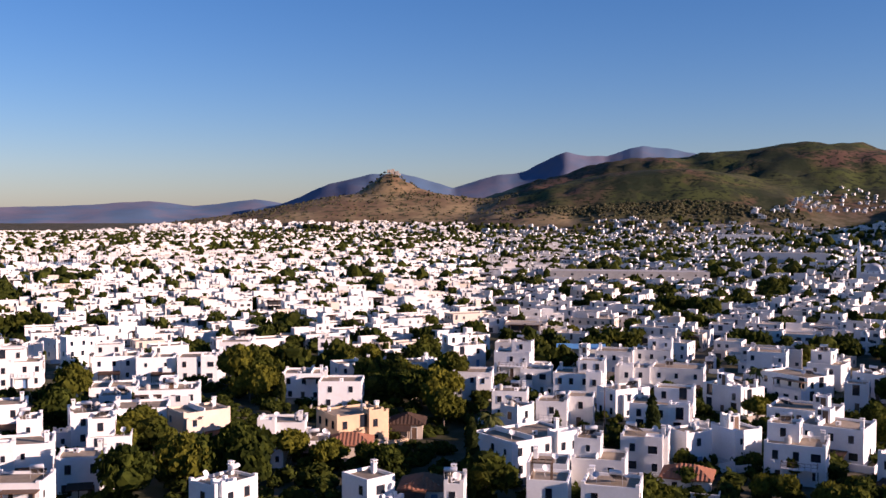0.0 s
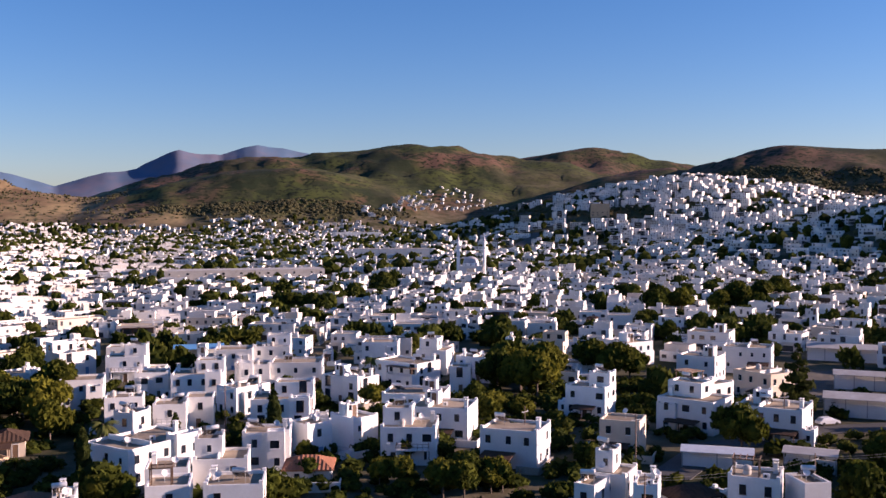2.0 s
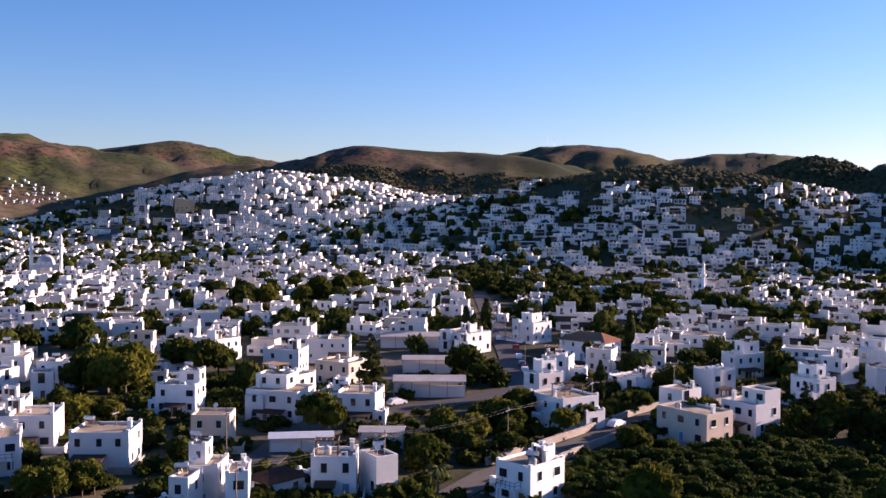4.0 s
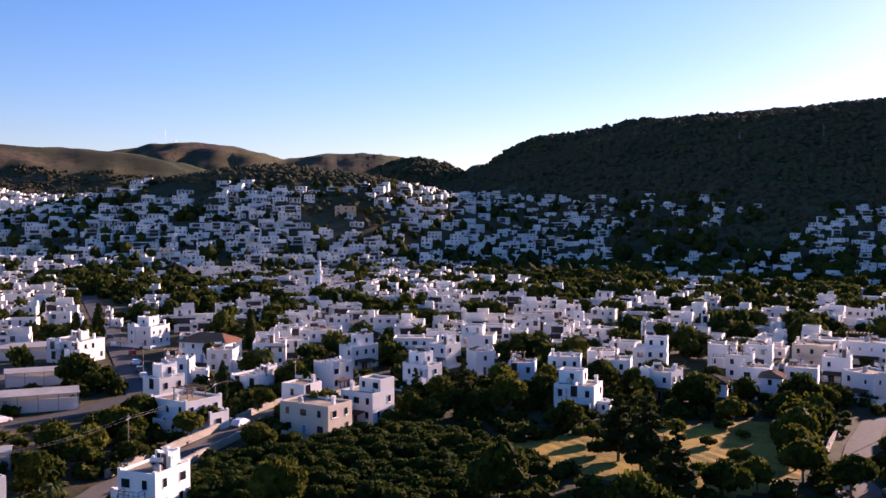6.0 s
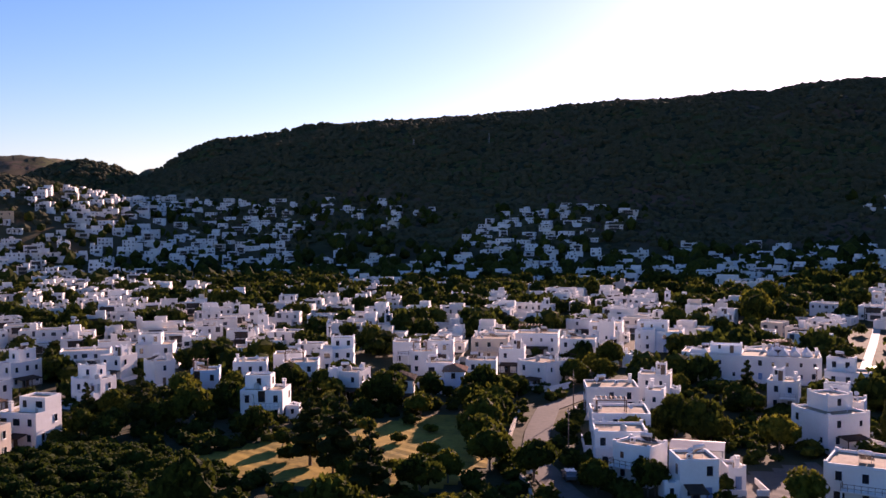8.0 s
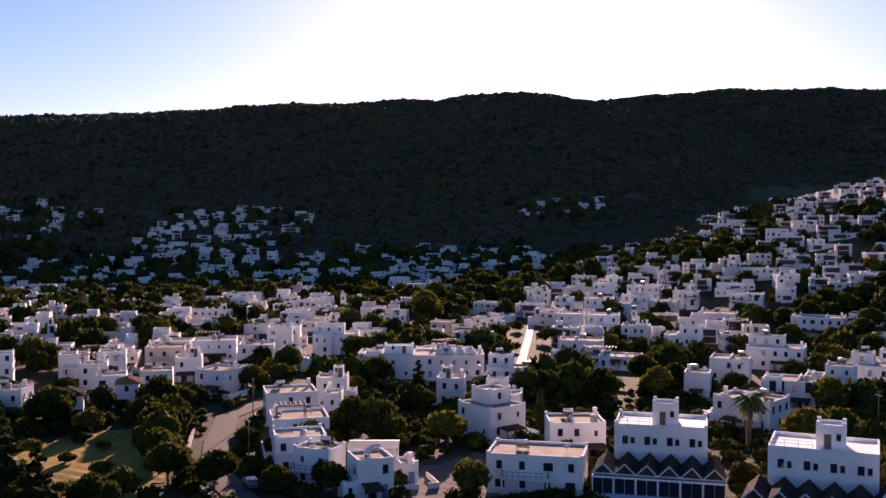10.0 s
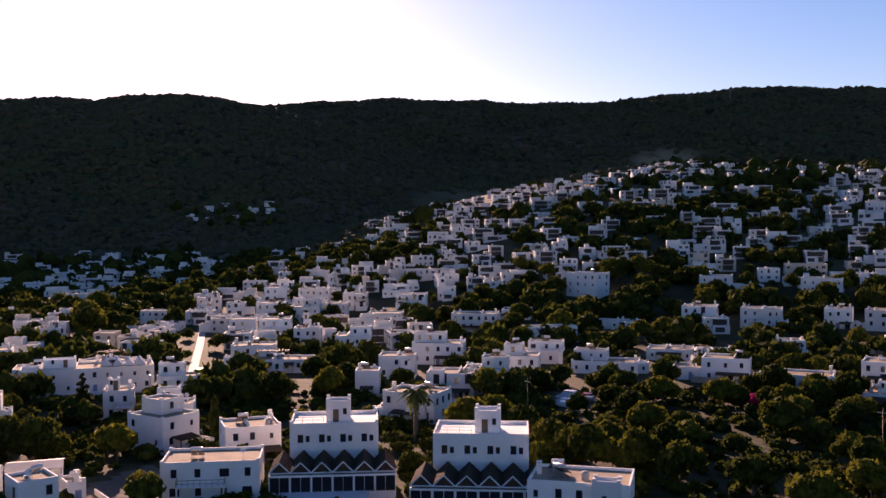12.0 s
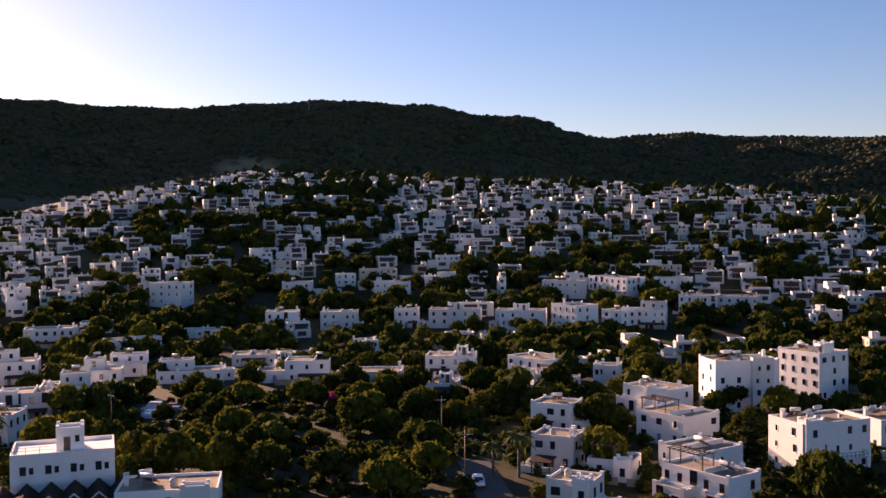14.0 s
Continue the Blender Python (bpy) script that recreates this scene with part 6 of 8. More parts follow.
villa(-54.5, 124.6, 4, 7.3, 6.2, 2, extras="hfc")
villa(15.2, 135.3, -11, 5.6, 6.0, 2, extras="c")
villa(22.8, 137.9, -14, 7.4, 6.7, 2, top="s", extras="ch")
villa(138.5, -31.4, -84, 5.4, 6.0, 2, extras="h")
villa(35.7, 139.8, -19, 6.5, 6.0, 1, top="r")
villa(34.3, -140.9, 158, 12.2, 7.1, 2, extras="hpf")
villa(135.4, -56.4, -117, 14.2, 9.0, 2, extras="bh")
villa(-51.2, 137.8, 15, 6.4, 6.0, 2, extras="ca")
villa(145.9, -24.9, -129, 6.3, 5.0, 2, extras="bh")
villa(144.0, -38.0, -87, 2.5, 5.0, 1, extras="c")
villa(13.5, 152.9, 35, 13.8, 10.0, 2, extras="ch")
villa(68.8, 138.8, -43, 9.2, 8.0, 2, extras="hc")
villa(32.0, 151.7, -16, 7.2, 6.5, 2, extras="ch")
villa(54.0, 147.0, -25, 8.7, 7.8, 2, top="s", extras="bch")
villa(-28.1, 155.2, -6, 3.2, 5.0, 1, top="r")
villa(156.1, -22.9, -91, 8.1, 7.3, 2)
villa(-63.0, 146.0, 18, 8.3, 7.5, 2, extras="c")
villa(-51.6, 150.7, 14, 6.5, 6.0, 2, top="s", extras="h")
villa(39.5, 154.8, 25, 5.0, 5.1, 2, extras="c")
villa(40.3, -154.6, 157, 8.7, 10.0, 2, extras="h")
villa(53.4, -150.6, -170, 7.5, 6.6, 1, extras="ph")
villa(-15.1, 160.1, 1, 6.7, 6.0, 1, top="r", colour="cream")
villa(-20.8, 160.0, 3, 4.3, 6.0, 1, extras="ch")
villa(87.7, 137.6, -43, 6.5, 6.0, 2, colour="cream", extras="a")
villa(63.7, -150.8, -173, 7.5, 6.4, 2, extras="c")
villa(47.6, 156.9, 23, 5.3, 6.1, 2, top="t", extras="ch")
villa(-26.5, 161.9, 4, 7.7, 6.9, 2, extras="cf")
villa(154.6, -70.0, -104, 9.4, 8.4, 2, extras="hc")
villa(-15.7, 169.6, 33, 10.0, 8.1, 2, colour="ochre", extras="cf")
villa(151.3, 82.1, -99, 11.2, 7.1, 2, colour="cream", extras="c")
villa(170.7, -24.4, -91, 9.8, 8.8, 2, extras="cp")
villa(65.0, 160.0, -35, 10.4, 9.0, 2, top="t", extras="ca")
villa(26.1, -173.3, -128, 13.7, 8.7, 3, extras="hhhbc")
villa(13.5, 175.4, -41, 3.9, 5.0, 2, extras="ha")
villa(-42.9, 170.6, 39, 8.7, 7.1, 2, colour="cream", extras="ca")
villa(-6.3, 176.6, -2, 5.8, 6.0, 1, top="rR", colour="cream")
villa(-69.4, 162.9, 19, 3.7, 6.0, 2, extras="h")
villa(-60.9, 169.3, 25, 8.2, 7.3, 2, extras="cfh")
villa(145.7, 107.0, -12, 8.8, 10.0, 2, extras="hpcf")
villa(118.6, 137.7, -53, 11.2, 9.0, 2, top="t", extras="hc")
villa(-54.0, 173.5, 12, 9.6, 8.6, 2, extras="c")
villa(171.6, -60.3, -68, 8.4, 9.6, 2, top="s", extras="a")
villa(20.5, 181.0, -11, 5.7, 6.0, 2, extras="hb")
villa(165.3, 78.6, -102, 8.0, 6.8, 2, top="s", extras="ac")
villa(40.6, 179.1, -18, 11.1, 9.0, 2, top="s", extras="c")
villa(110.2, 149.0, -61, 10.8, 8.9, 2, top="s", extras="ach")
villa(65.0, 174.1, -31, 11.5, 9.0, 2, top="t", extras="h")
villa(26.4, 185.9, -12, 5.0, 6.0, 2)
villa(53.4, -180.9, 158, 11.7, 10.0, 2, extras="pc")
villa(13.3, 191.4, -8, 6.8, 6.1, 2, extras="ch")
villa(-79.7, 175.4, 19, 8.2, 7.4, 2, extras="c")
villa(167.7, 94.9, -98, 5.8, 5.8, 2, extras="hc")
villa(181.2, -65.8, -113, 7.1, 6.4, 2, top="s")
villa(188.6, 42.4, -90, 8.3, 7.2, 2, top="s", extras="bc")
villa(77.2, -177.7, -175, 8.4, 7.1, 2, extras="h")
villa(191.0, -33.5, -103, 3.5, 6.0, 2, extras="c")
villa(98.8, 167.1, -49, 8.0, 6.9, 2, top="s", extras="ach")
villa(19.7, -195.6, -132, 8.5, 10.0, 2, extras="hhc")
villa(35.9, 194.0, 29, 8.5, 6.0, 2, extras="ch")
villa(195.8, -25.3, -90, 10.1, 9.0, 2, extras="hca")
villa(-54.2, 191.8, 10, 11.8, 9.0, 2, top="t", extras="chf")
villa(165.7, -111.1, -147, 11.5, 9.0, 2, extras="ahc")
villa(121.1, 161.7, -75, 7.9, 9.3, 2, extras="pc")
villa(-21.2, 202.7, 1, 8.9, 8.0, 2, extras="c")
villa(58.4, 196.2, -55, 10.4, 6.1, 2, top="t", extras="ch")
villa(162.3, 125.3, -12, 6.7, 5.3, 2, top="s", extras="c")
villa(204.3, 17.7, -88, 5.7, 6.0, 2, top="rR")
villa(-67.1, 198.7, 14, 6.0, 6.0, 1, extras="h")
villa(202.1, -60.7, -110, 6.0, 6.0, 2, top="t", extras="bc")
villa(209.7, -36.0, -103, 6.6, 6.0, 2, top="t")
villa(210.8, 29.4, -105, 7.0, 6.0, 2, extras="ch")
villa(-30.2, 212.4, 3, 9.1, 8.2, 2, extras="cf")
villa(6.6, 214.9, -6, 8.5, 7.7, 2, extras="c")
villa(29.9, 213.3, -13, 10.7, 9.0, 2, top="s", extras="c")
villa(199.3, 81.9, -105, 7.4, 5.2, 2, top="s", extras="hf")
villa(216.0, 6.8, -91, 4.4, 6.0, 2, top="r", colour="blue")
villa(66.7, -205.9, 161, 12.0, 9.0, 2, extras="hfc")
villa(84.8, 199.6, -27, 4.5, 6.0, 2)
villa(194.0, 102.1, -22, 6.8, 6.1, 2)
villa(20.8, 218.3, -10, 6.9, 6.2, 2, extras="c")
villa(210.8, 61.5, -77, 6.1, 6.0, 2, colour="blue", extras="pch")
villa(141.8, 168.5, -79, 9.9, 7.7, 2, colour="cream", extras="c")
villa(187.1, 117.7, -96, 9.3, 9.6, 1, top="t", extras="cf")
villa(-71.0, 209.7, 14, 9.7, 8.7, 1, extras="c")
villa(182.5, -130.8, -129, 10.8, 9.0, 2, extras="c")
villa(76.4, 211.2, -59, 12.5, 8.4, 2, extras="chf")
villa(224.5, 10.9, -90, 6.5, 6.0, 2, extras="bch")
villa(42.9, 220.8, -15, 7.7, 6.9, 2, extras="ca")
villa(52.8, -218.7, -139, 14.7, 9.0, 4, extras="hhhhc")
villa(53.0, 220.5, -18, 11.5, 9.0, 2, extras="h")
villa(195.9, -116.3, -124, 5.5, 6.0, 2, extras="ach")
villa(227.5, -12.9, -130, 8.3, 8.7, 2, extras="ch")
villa(224.0, 43.2, -82, 8.3, 7.5, 2, extras="pc")
villa(228.9, 1.4, -92, 7.1, 6.4, 2, extras="h")
villa(110.7, 201.0, -37, 8.5, 7.5, 1, extras="ch")
villa(182.4, -140.7, -131, 10.3, 9.0, 2, top="s", extras="ah")
villa(223.9, 55.0, -79, 7.7, 7.0, 2, extras="bc")
villa(120.0, -199.0, -152, 11.0, 9.0, 1, top="t", extras="hc")
villa(134.6, -192.0, -149, 15.4, 9.0, 2, extras="c")
villa(223.4, 76.7, -40, 5.2, 5.0, 2, extras="ch")
villa(235.8, 48.5, -82, 7.4, 6.6, 2, extras="h")
villa(144.2, 193.7, -55, 9.2, 7.9, 2, top="t")
villa(121.4, 209.7, -35, 8.2, 7.4, 1, extras="ch")
villa(-58.5, 235.1, 9, 10.6, 9.0, 2, extras="c")
villa(99.0, -222.1, 167, 9.8, 6.2, 1, extras="p")
villa(243.3, 16.2, -89, 6.3, 6.0, 2, extras="pc")
villa(-69.1, 234.3, 12, 9.0, 8.1, 2, extras="c")
villa(41.8, -240.8, 153, 11.8, 10.0, 4, top="t", extras="hhhc")
villa(88.6, -229.4, -161, 6.7, 6.0, 2, extras="c")
villa(-98.8, 226.1, 19, 10.5, 9.0, 2, top="s", extras="cb")
villa(221.7, 109.9, -23, 8.8, 5.3, 2, top="s", extras="ch")
villa(248.5, -5.7, -94, 6.4, 6.0, 2, top="t", extras="c")
villa(232.2, 90.0, -106, 5.9, 6.4, 2, top="t", extras="c")
villa(-79.6, 236.2, 14, 10.2, 9.0, 2, top="s", extras="c")
villa(243.3, -54.7, -107, 14.1, 9.0, 2, extras="hh")
villa(246.6, 38.7, -84, 8.4, 7.5, 2, top="s")
villa(43.2, 247.2, -15, 9.3, 8.3, 2, extras="c")
villa(195.0, -161.0, -133, 9.2, 8.3, 2, top="s", extras="ch")
villa(213.9, -135.2, -126, 9.3, 8.3, 2, extras="h")
villa(53.4, 249.3, -17, 9.0, 8.1, 2, top="s", extras="c")
villa(161.3, -200.0, -145, 11.6, 9.0, 2, extras="ch")
villa(247.5, -70.3, -61, 10.0, 10.0, 2, extras="phc")
villa(110.0, -233.5, 159, 14.1, 10.0, 2, extras="ch")
villa(-44.6, 254.5, 5, 9.5, 8.6, 1, extras="ch")
villa(168.9, -195.8, -143, 9.7, 8.7, 1, extras="f")
villa(81.6, 246.7, -23, 9.4, 8.5, 2, extras="c")
villa(164.3, 201.6, -44, 11.7, 9.0, 2, extras="hc")
villa(260.1, 22.4, -88, 7.1, 6.4, 2, extras="b")
villa(132.6, -225.7, -153, 13.3, 9.0, 2, top="t", extras="c")
villa(262.9, 13.4, -90, 6.8, 6.1, 2, extras="ch")
villa(188.8, -184.5, -139, 17.3, 9.0, 1, top="s", extras="chb")
villa(142.1, 222.6, 8, 8.7, 10.0, 2, top="t", extras="h")
villa(217.0, 152.9, -85, 14.1, 9.0, 2, top="r")
villa(268.7, 0.3, -93, 10.0, 9.0, 2, colour="cream", extras="bch")
villa(-56.1, 262.8, 7, 8.4, 7.6, 2, extras="ca")
villa(253.8, 88.6, -78, 9.4, 8.4, 2, top="s", extras="c")
villa(243.3, -116.3, -120, 16.4, 9.0, 1, extras="ph")
villa(268.7, -23.7, -99, 9.5, 8.6, 2, extras="hc")
villa(-30.8, 270.9, 2, 8.1, 7.3, 2, extras="c")
villa(202.7, 186.6, -86, 11.1, 9.6, 2, top="t", extras="cb")
villa(-110.1, 254.0, 3, 8.3, 7.1, 2, extras="h")
villa(228.2, -157.3, -129, 14.5, 9.0, 2, top="s", extras="ch")
villa(255.9, -113.0, -118, 12.2, 9.0, 2, extras="ch")
villa(280.0, -12.8, -96, 12.0, 9.0, 2, extras="pha")
villa(214.9, -180.5, -134, 17.6, 9.0, 1, top="s", extras="ch")
villa(240.3, 145.2, -62, 6.1, 6.0, 2, extras="chb")
villa(268.5, 82.6, -76, 7.3, 6.6, 2, extras="c")
villa(247.3, 135.8, -65, 11.9, 9.0, 2, extras="h")
villa(174.4, 230.2, -48, 11.5, 9.0, 2, top="t")
villa(-102.7, 270.3, 45, 14.2, 9.0, 2, extras="ch")
villa(286.3, -48.0, -104, 13.2, 9.0, 2, top="s", extras="c")
villa(195.4, -215.6, -141, 12.8, 9.0, 1, extras="a")
villa(258.1, -146.0, -123, 10.5, 9.0, 2, top="s", extras="c")
villa(234.3, 187.8, -89, 8.2, 9.1, 2, top="s", extras="ch")
villa(308.0, -34.7, -100, 10.1, 9.0, 2, extras="bh")
villa(282.7, -142.5, -120, 8.6, 7.7, 2, extras="hc")
villa(274.7, -202.9, -131, 16.0, 9.0, 2, extras="ac")
villa(311.1, -143.9, -119, 10.7, 9.0, 2, extras="hf")
villa(138.2, -315.3, 157, 13.3, 10.0, 3, extras="bc")
villa(317.8, -134.7, -117, 9.2, 8.3, 2)
villa(156.9, -310.7, -157, 17.8, 9.0, 2, top="t", extras="b")
villa(126.2, -326.1, 164, 8.9, 8.0, 2, extras="h")
villa(178.8, -301.5, -153, 18.5, 9.0, 2, top="t", extras="bch")
villa(213.5, -278.2, -146, 13.1, 9.0, 2, extras="bc")
villa(229.9, -266.2, -143, 11.6, 9.0, 2, extras="bch")
villa(194.5, -293.4, -150, 8.5, 7.7, 2, extras="ch")
villa(118.9, -331.5, -164, 15.7, 9.0, 2, top="s", extras="ch")
villa(281.4, -226.3, -133, 10.6, 9.0, 1, extras="h")
villa(310.9, -187.8, -125, 12.9, 9.0, 1, extras="bch")
villa(331.5, -165.0, -120, 10.9, 9.0, 2, top="s", extras="c")
villa(330.7, -176.9, -122, 10.0, 9.0, 2, extras="c")
villa(67.1, -373.0, -129, 9.9, 8.2, 1, top="t", extras="cf")
villa(109.7, -363.8, -167, 14.1, 9.0, 2, extras="ach")
villa(96.4, -369.4, -169, 14.6, 9.0, 2, extras="pch")
villa(350.6, -159.4, -118, 10.9, 9.0, 2, extras="ch")
villa(325.5, -208.1, -126, 12.0, 9.0, 2, extras="f")
villa(288.7, -267.2, -166, 14.3, 9.0, 3, extras="h")
villa(344.2, -193.1, -123, 9.6, 8.6, 2, extras="cf")
villa(225.7, -328.3, -149, 14.7, 9.0, 2, extras="ca")
villa(165.0, -362.8, -159, 17.4, 9.0, 2, extras="hh")
villa(257.9, -306.4, -144, 12.0, 9.0, 2, extras="bh")
villa(148.8, -377.6, 155, 23.3, 10.0, 2, extras="chb")
villa(127.8, -386.5, -165, 14.9, 9.0, 2, extras="bh")
villa(382.9, -146.4, -115, 9.3, 8.4, 2, top="t", extras="ch")
villa(368.2, -186.7, -121, 12.9, 9.0, 2, extras="chb")
villa(384.0, -177.7, -119, 12.0, 9.0, 2, top="s")
villa(187.1, 171.9, -86, 4.7, 3.9, 2, top="t", extras="c")
villa(-94.8, 249.5, 43, 5.8, 4.1, 3, extras="cf")
villa(283.4, -32.6, -100, 4.2, 3.8, 3, extras="b")
villa(374.7, -143.0, -115, 2.3, 2.0, 2, top="t", extras="ch")
villa(68.3, 250.8, -37, 2.3, 1.6, 1, extras="c")
villa(96.1, 247.2, -41, 1.6, 1.6, 2, extras="cf")
villa(35.0, 244.2, -30, 2.0, 1.7, 2, top="t", extras="hfc")
villa(244.8, 224.3, -61, 2.0, 1.6, 2, side=-3.3, extras="cf")
villa(243.7, 193.4, -65, 2.5, 2.1, 2, extras="chf")
villa(264.0, 229.1, -62, 2.3, 2.0, 2, extras="cf")
villa(235.9, 257.4, -56, 2.5, 1.9, 2, top="t", extras="c")
villa(128.9, 236.7, -42, 1.9, 1.7, 1, extras="c")
villa(152.3, 235.1, -50, 2.1, 2.0, 2, extras="chf")
villa(163.8, 277.9, -48, 2.7, 2.4, 2, top="rR", extras="f")
villa(333.1, 343.0, -58, 2.8, 2.0, 2, extras="cf")
villa(121.5, 283.9, -41, 1.9, 1.7, 2, side=3.4, extras="c")
villa(115.0, 237.6, -43, 2.2, 1.7, 2, side=2.6, extras="c")
villa(178.3, 339.9, -43, 2.3, 1.6, 2, top="s", extras="cf")
villa(290.3, 374.5, -49, 3.3, 2.4, 2, extras="h")
villa(263.0, 158.4, -66, 1.3, 1.6, 1, extras="c")
villa(306.2, 134.9, -73, 2.0, 1.7, 2, colour="blue", extras="hc")
villa(332.5, -75.8, -98, 2.9, 2.3, 2, top="t", extras="cf")
villa(414.4, -69.5, -99, 2.4, 1.7, 2, extras="c")
villa(360.8, -17.2, -86, 3.4, 2.4, 2, top="s", extras="c")
villa(299.2, 51.0, -83, 1.3, 1.6, 2, extras="fc")
villa(326.6, 36.0, -87, 2.6, 2.0, 2, top="s", extras="c")
villa(276.1, 69.0, -79, 2.0, 1.6, 2, top="s", extras="hfc")
villa(325.0, 78.3, -79, 3.4, 2.4, 2, top="s", extras="h")
villa(295.4, 91.5, -76, 1.7, 1.6, 1, extras="c")
villa(193.7, -137.2, -130, 2.0, 1.7, 1, extras="ac")
villa(287.4, -210.4, -125, 3.2, 2.4, 1, extras="h")
villa(342.5, -233.4, -119, 3.2, 2.4, 2, top="s", extras="c")
villa(222.7, -105.4, -114, 2.8, 2.4, 2, extras="chf")
villa(387.2, -238.3, -127, 3.8, 2.4, 2, top="s", extras="b")
villa(383.0, -263.7, -130, 3.6, 2.4, 2, extras="cf")
villa(390.7, -205.6, -111, 2.8, 2.1, 2, extras="cf")
villa(399.4, -186.6, -108, 3.8, 2.4, 2, extras="c")
villa(352.4, -171.7, -109, 3.5, 2.4, 2, extras="c")
villa(356.6, -202.2, -113, 1.9, 1.6, 2, side=-3.2, extras="c")
villa(299.9, -150.5, -110, 2.6, 2.0, 2, top="s", extras="hfc")
villa(66.1, -352.4, -144, 2.5, 2.0, 2, extras="c")
villa(178.6, -208.3, -120, 3.0, 2.3, 1, top="s", extras="c")
villa(108.7, -494.6, -149, 3.6, 2.4, 2, extras="c")
villa(96.5, -544.8, -151, 3.2, 2.4, 2, top="s", extras="cf")
villa(277.0, -489.5, -132, 3.8, 2.4, 2, top="s", extras="cf")
villa(190.4, -355.9, -133, 3.2, 2.4, 2, top="t", extras="cf")
villa(224.6, -389.2, -131, 3.2, 2.4, 2, top="t", extras="c")


# ---- groves and single garden trees ----
for kind, x, y, size in (
    ("mulberry", -9, 215, 0.88),
    ("mulberry", -9.9, 215.4, 0.89),
    ("mulberry", -1.4, 199.1, 1.01),
    ("mulberry", -8.7, 205, 0.84),
    ("mulberry", -9.7, 214.9, 0.82),
    ("mulberry", -1.3, 198.6, 1.03),
    ("mulberry", 2.1, 222.1, 0.82),
    ("mulberry", 1.2, 218.1, 1),
    ("mulberry", -40.8, 216.8, 0.91),
    ("mulberry", -41.4, 208, 0.77),
    ("mulberry", -45.4, 216.9, 1.02),
    ("mulberry", -39.1, 207, 0.81),
    ("mulberry", -38.5, 206.5, 1.01),
    ("olive", -41.3, 257.8, 0.93),
    ("olive", -44.1, 259.9, 0.84),
    ("olive", -45.7, 252.5, 0.8),
    ("mulberry", -51.8, 153.6, 0.73),
    ("mulberry", -50.5, 157.1, 0.75),
    ("mulberry", -50.2, 163.6, 0.77),
    ("mulberry", -50.9, 153.3, 0.73),
    ("mulberry", -36.9, 145, 0.71),
    ("mulberry", -31.9, 141.6, 0.65),
    ("mulberry", -46.5, 156.3, 0.84),
    ("mulberry", -33.6, 155, 0.71),
    ("mulberry", -42.5, 151.2, 0.63),
    ("mulberry", -28.9, 141.2, 0.89),
    ("mulberry", -27.9, 140.4, 0.62),
    ("mulberry", -37.2, 140.7, 0.84),
    ("mulberry", -34.8, 140.9, 0.79),
    ("olive", -10.9, 149.7, 0.78),
):
    planted(kind, x, y, size)
for kind, x, y, size in (
    ("olive", -17.3, 153.2, 0.84),
    ("olive", -8.6, 148.9, 0.72),
    ("olive", -23.7, 152.8, 0.97),
    ("olive", -18.3, 150.5, 0.75),
    ("olive", -8.2, 147.4, 0.78),
    ("olive", -26.8, 264.3, 0.84),
    ("olive", -18.2, 258.5, 0.79),
    ("olive", -20.1, 252.8, 1.14),
    ("olive", -23.4, 238, 1.06),
    ("olive", 35.2, 138.3, 0.71),
    ("olive", 37.7, 151, 0.59),
    ("olive", 39.4, 154.7, 0.83),
    ("olive", 52.7, 144.4, 0.66),
    ("olive", 52, 148.3, 0.71),
    ("olive", 58.7, 135.5, 0.62),
    ("olive", 58.3, 135.1, 0.74),
    ("mulberry", 106.4, 200.3, 1.01),
    ("mulberry", 96.4, 193.1, 0.96),
    ("mulberry", 103.6, 214.1, 0.78),
    ("mulberry", 97.7, 188, 1.02),
    ("mulberry", 93.6, 199.5, 0.98),
    ("mulberry", 95.8, 192.3, 0.89),
    ("mulberry", 97.7, 195.8, 0.8),
    ("olive", 80.8, 182.3, 0.74),
    ("olive", 80.8, 181.7, 0.94),
    ("olive", 76.8, 166.5, 0.83),
    ("olive", 83.3, 166.1, 0.8),
    ("olive", 79.2, 169.8, 0.98),
    ("olive", 46.9, 131.8, 0.72),
    ("olive", 44.5, 133.7, 0.65),
):
    planted(kind, x, y, size)
for kind, x, y, size in (
    ("olive", 55.2, 152.7, 0.89),
    ("olive", 53.4, 123.3, 0.82),
    ("olive", 56.3, 128.5, 0.85),
    ("olive", 50.9, 124.9, 0.88),
    ("mulberry", 243.2, 336.3, 0.86),
    ("mulberry", 229.1, 338.1, 1.04),
    ("mulberry", 247.2, 322.7, 0.9),
    ("mulberry", 226.7, 318.5, 1.05),
    ("mulberry", 215.7, 319.4, 1.17),
    ("mulberry", 233.4, 341.9, 0.99),
    ("mulberry", 294.7, 344.2, 0.94),
    ("mulberry", 259.8, 314, 0.88),
    ("mulberry", 266.9, 337.2, 1.19),
    ("mulberry", 282.5, 340.7, 1.18),
    ("mulberry", 307.4, 359.6, 1.19),
    ("olive", 115.3, 109.2, 1.08),
    ("olive", 112, 101.1, 0.84),
    ("olive", 126.5, 104.4, 0.83),
    ("olive", 119, 106, 0.98),
    ("olive", 119.2, 97.5, 0.78),
    ("olive", 113.7, 105.1, 0.96),
    ("olive", 138.5, 114.1, 0.74),
    ("olive", 128.4, 111.3, 0.83),
    ("olive", 130.5, 106.6, 0.92),
    ("olive", 136, 112.5, 0.82),
    ("olive", 140.5, 113.3, 1.02),
    ("olive", 141.8, 96.1, 0.97),
    ("olive", 149.6, 98.8, 0.76),
    ("olive", 151.9, 99, 0.93),
    ("olive", 155.9, 88.6, 0.76),
):
    planted(kind, x, y, size)
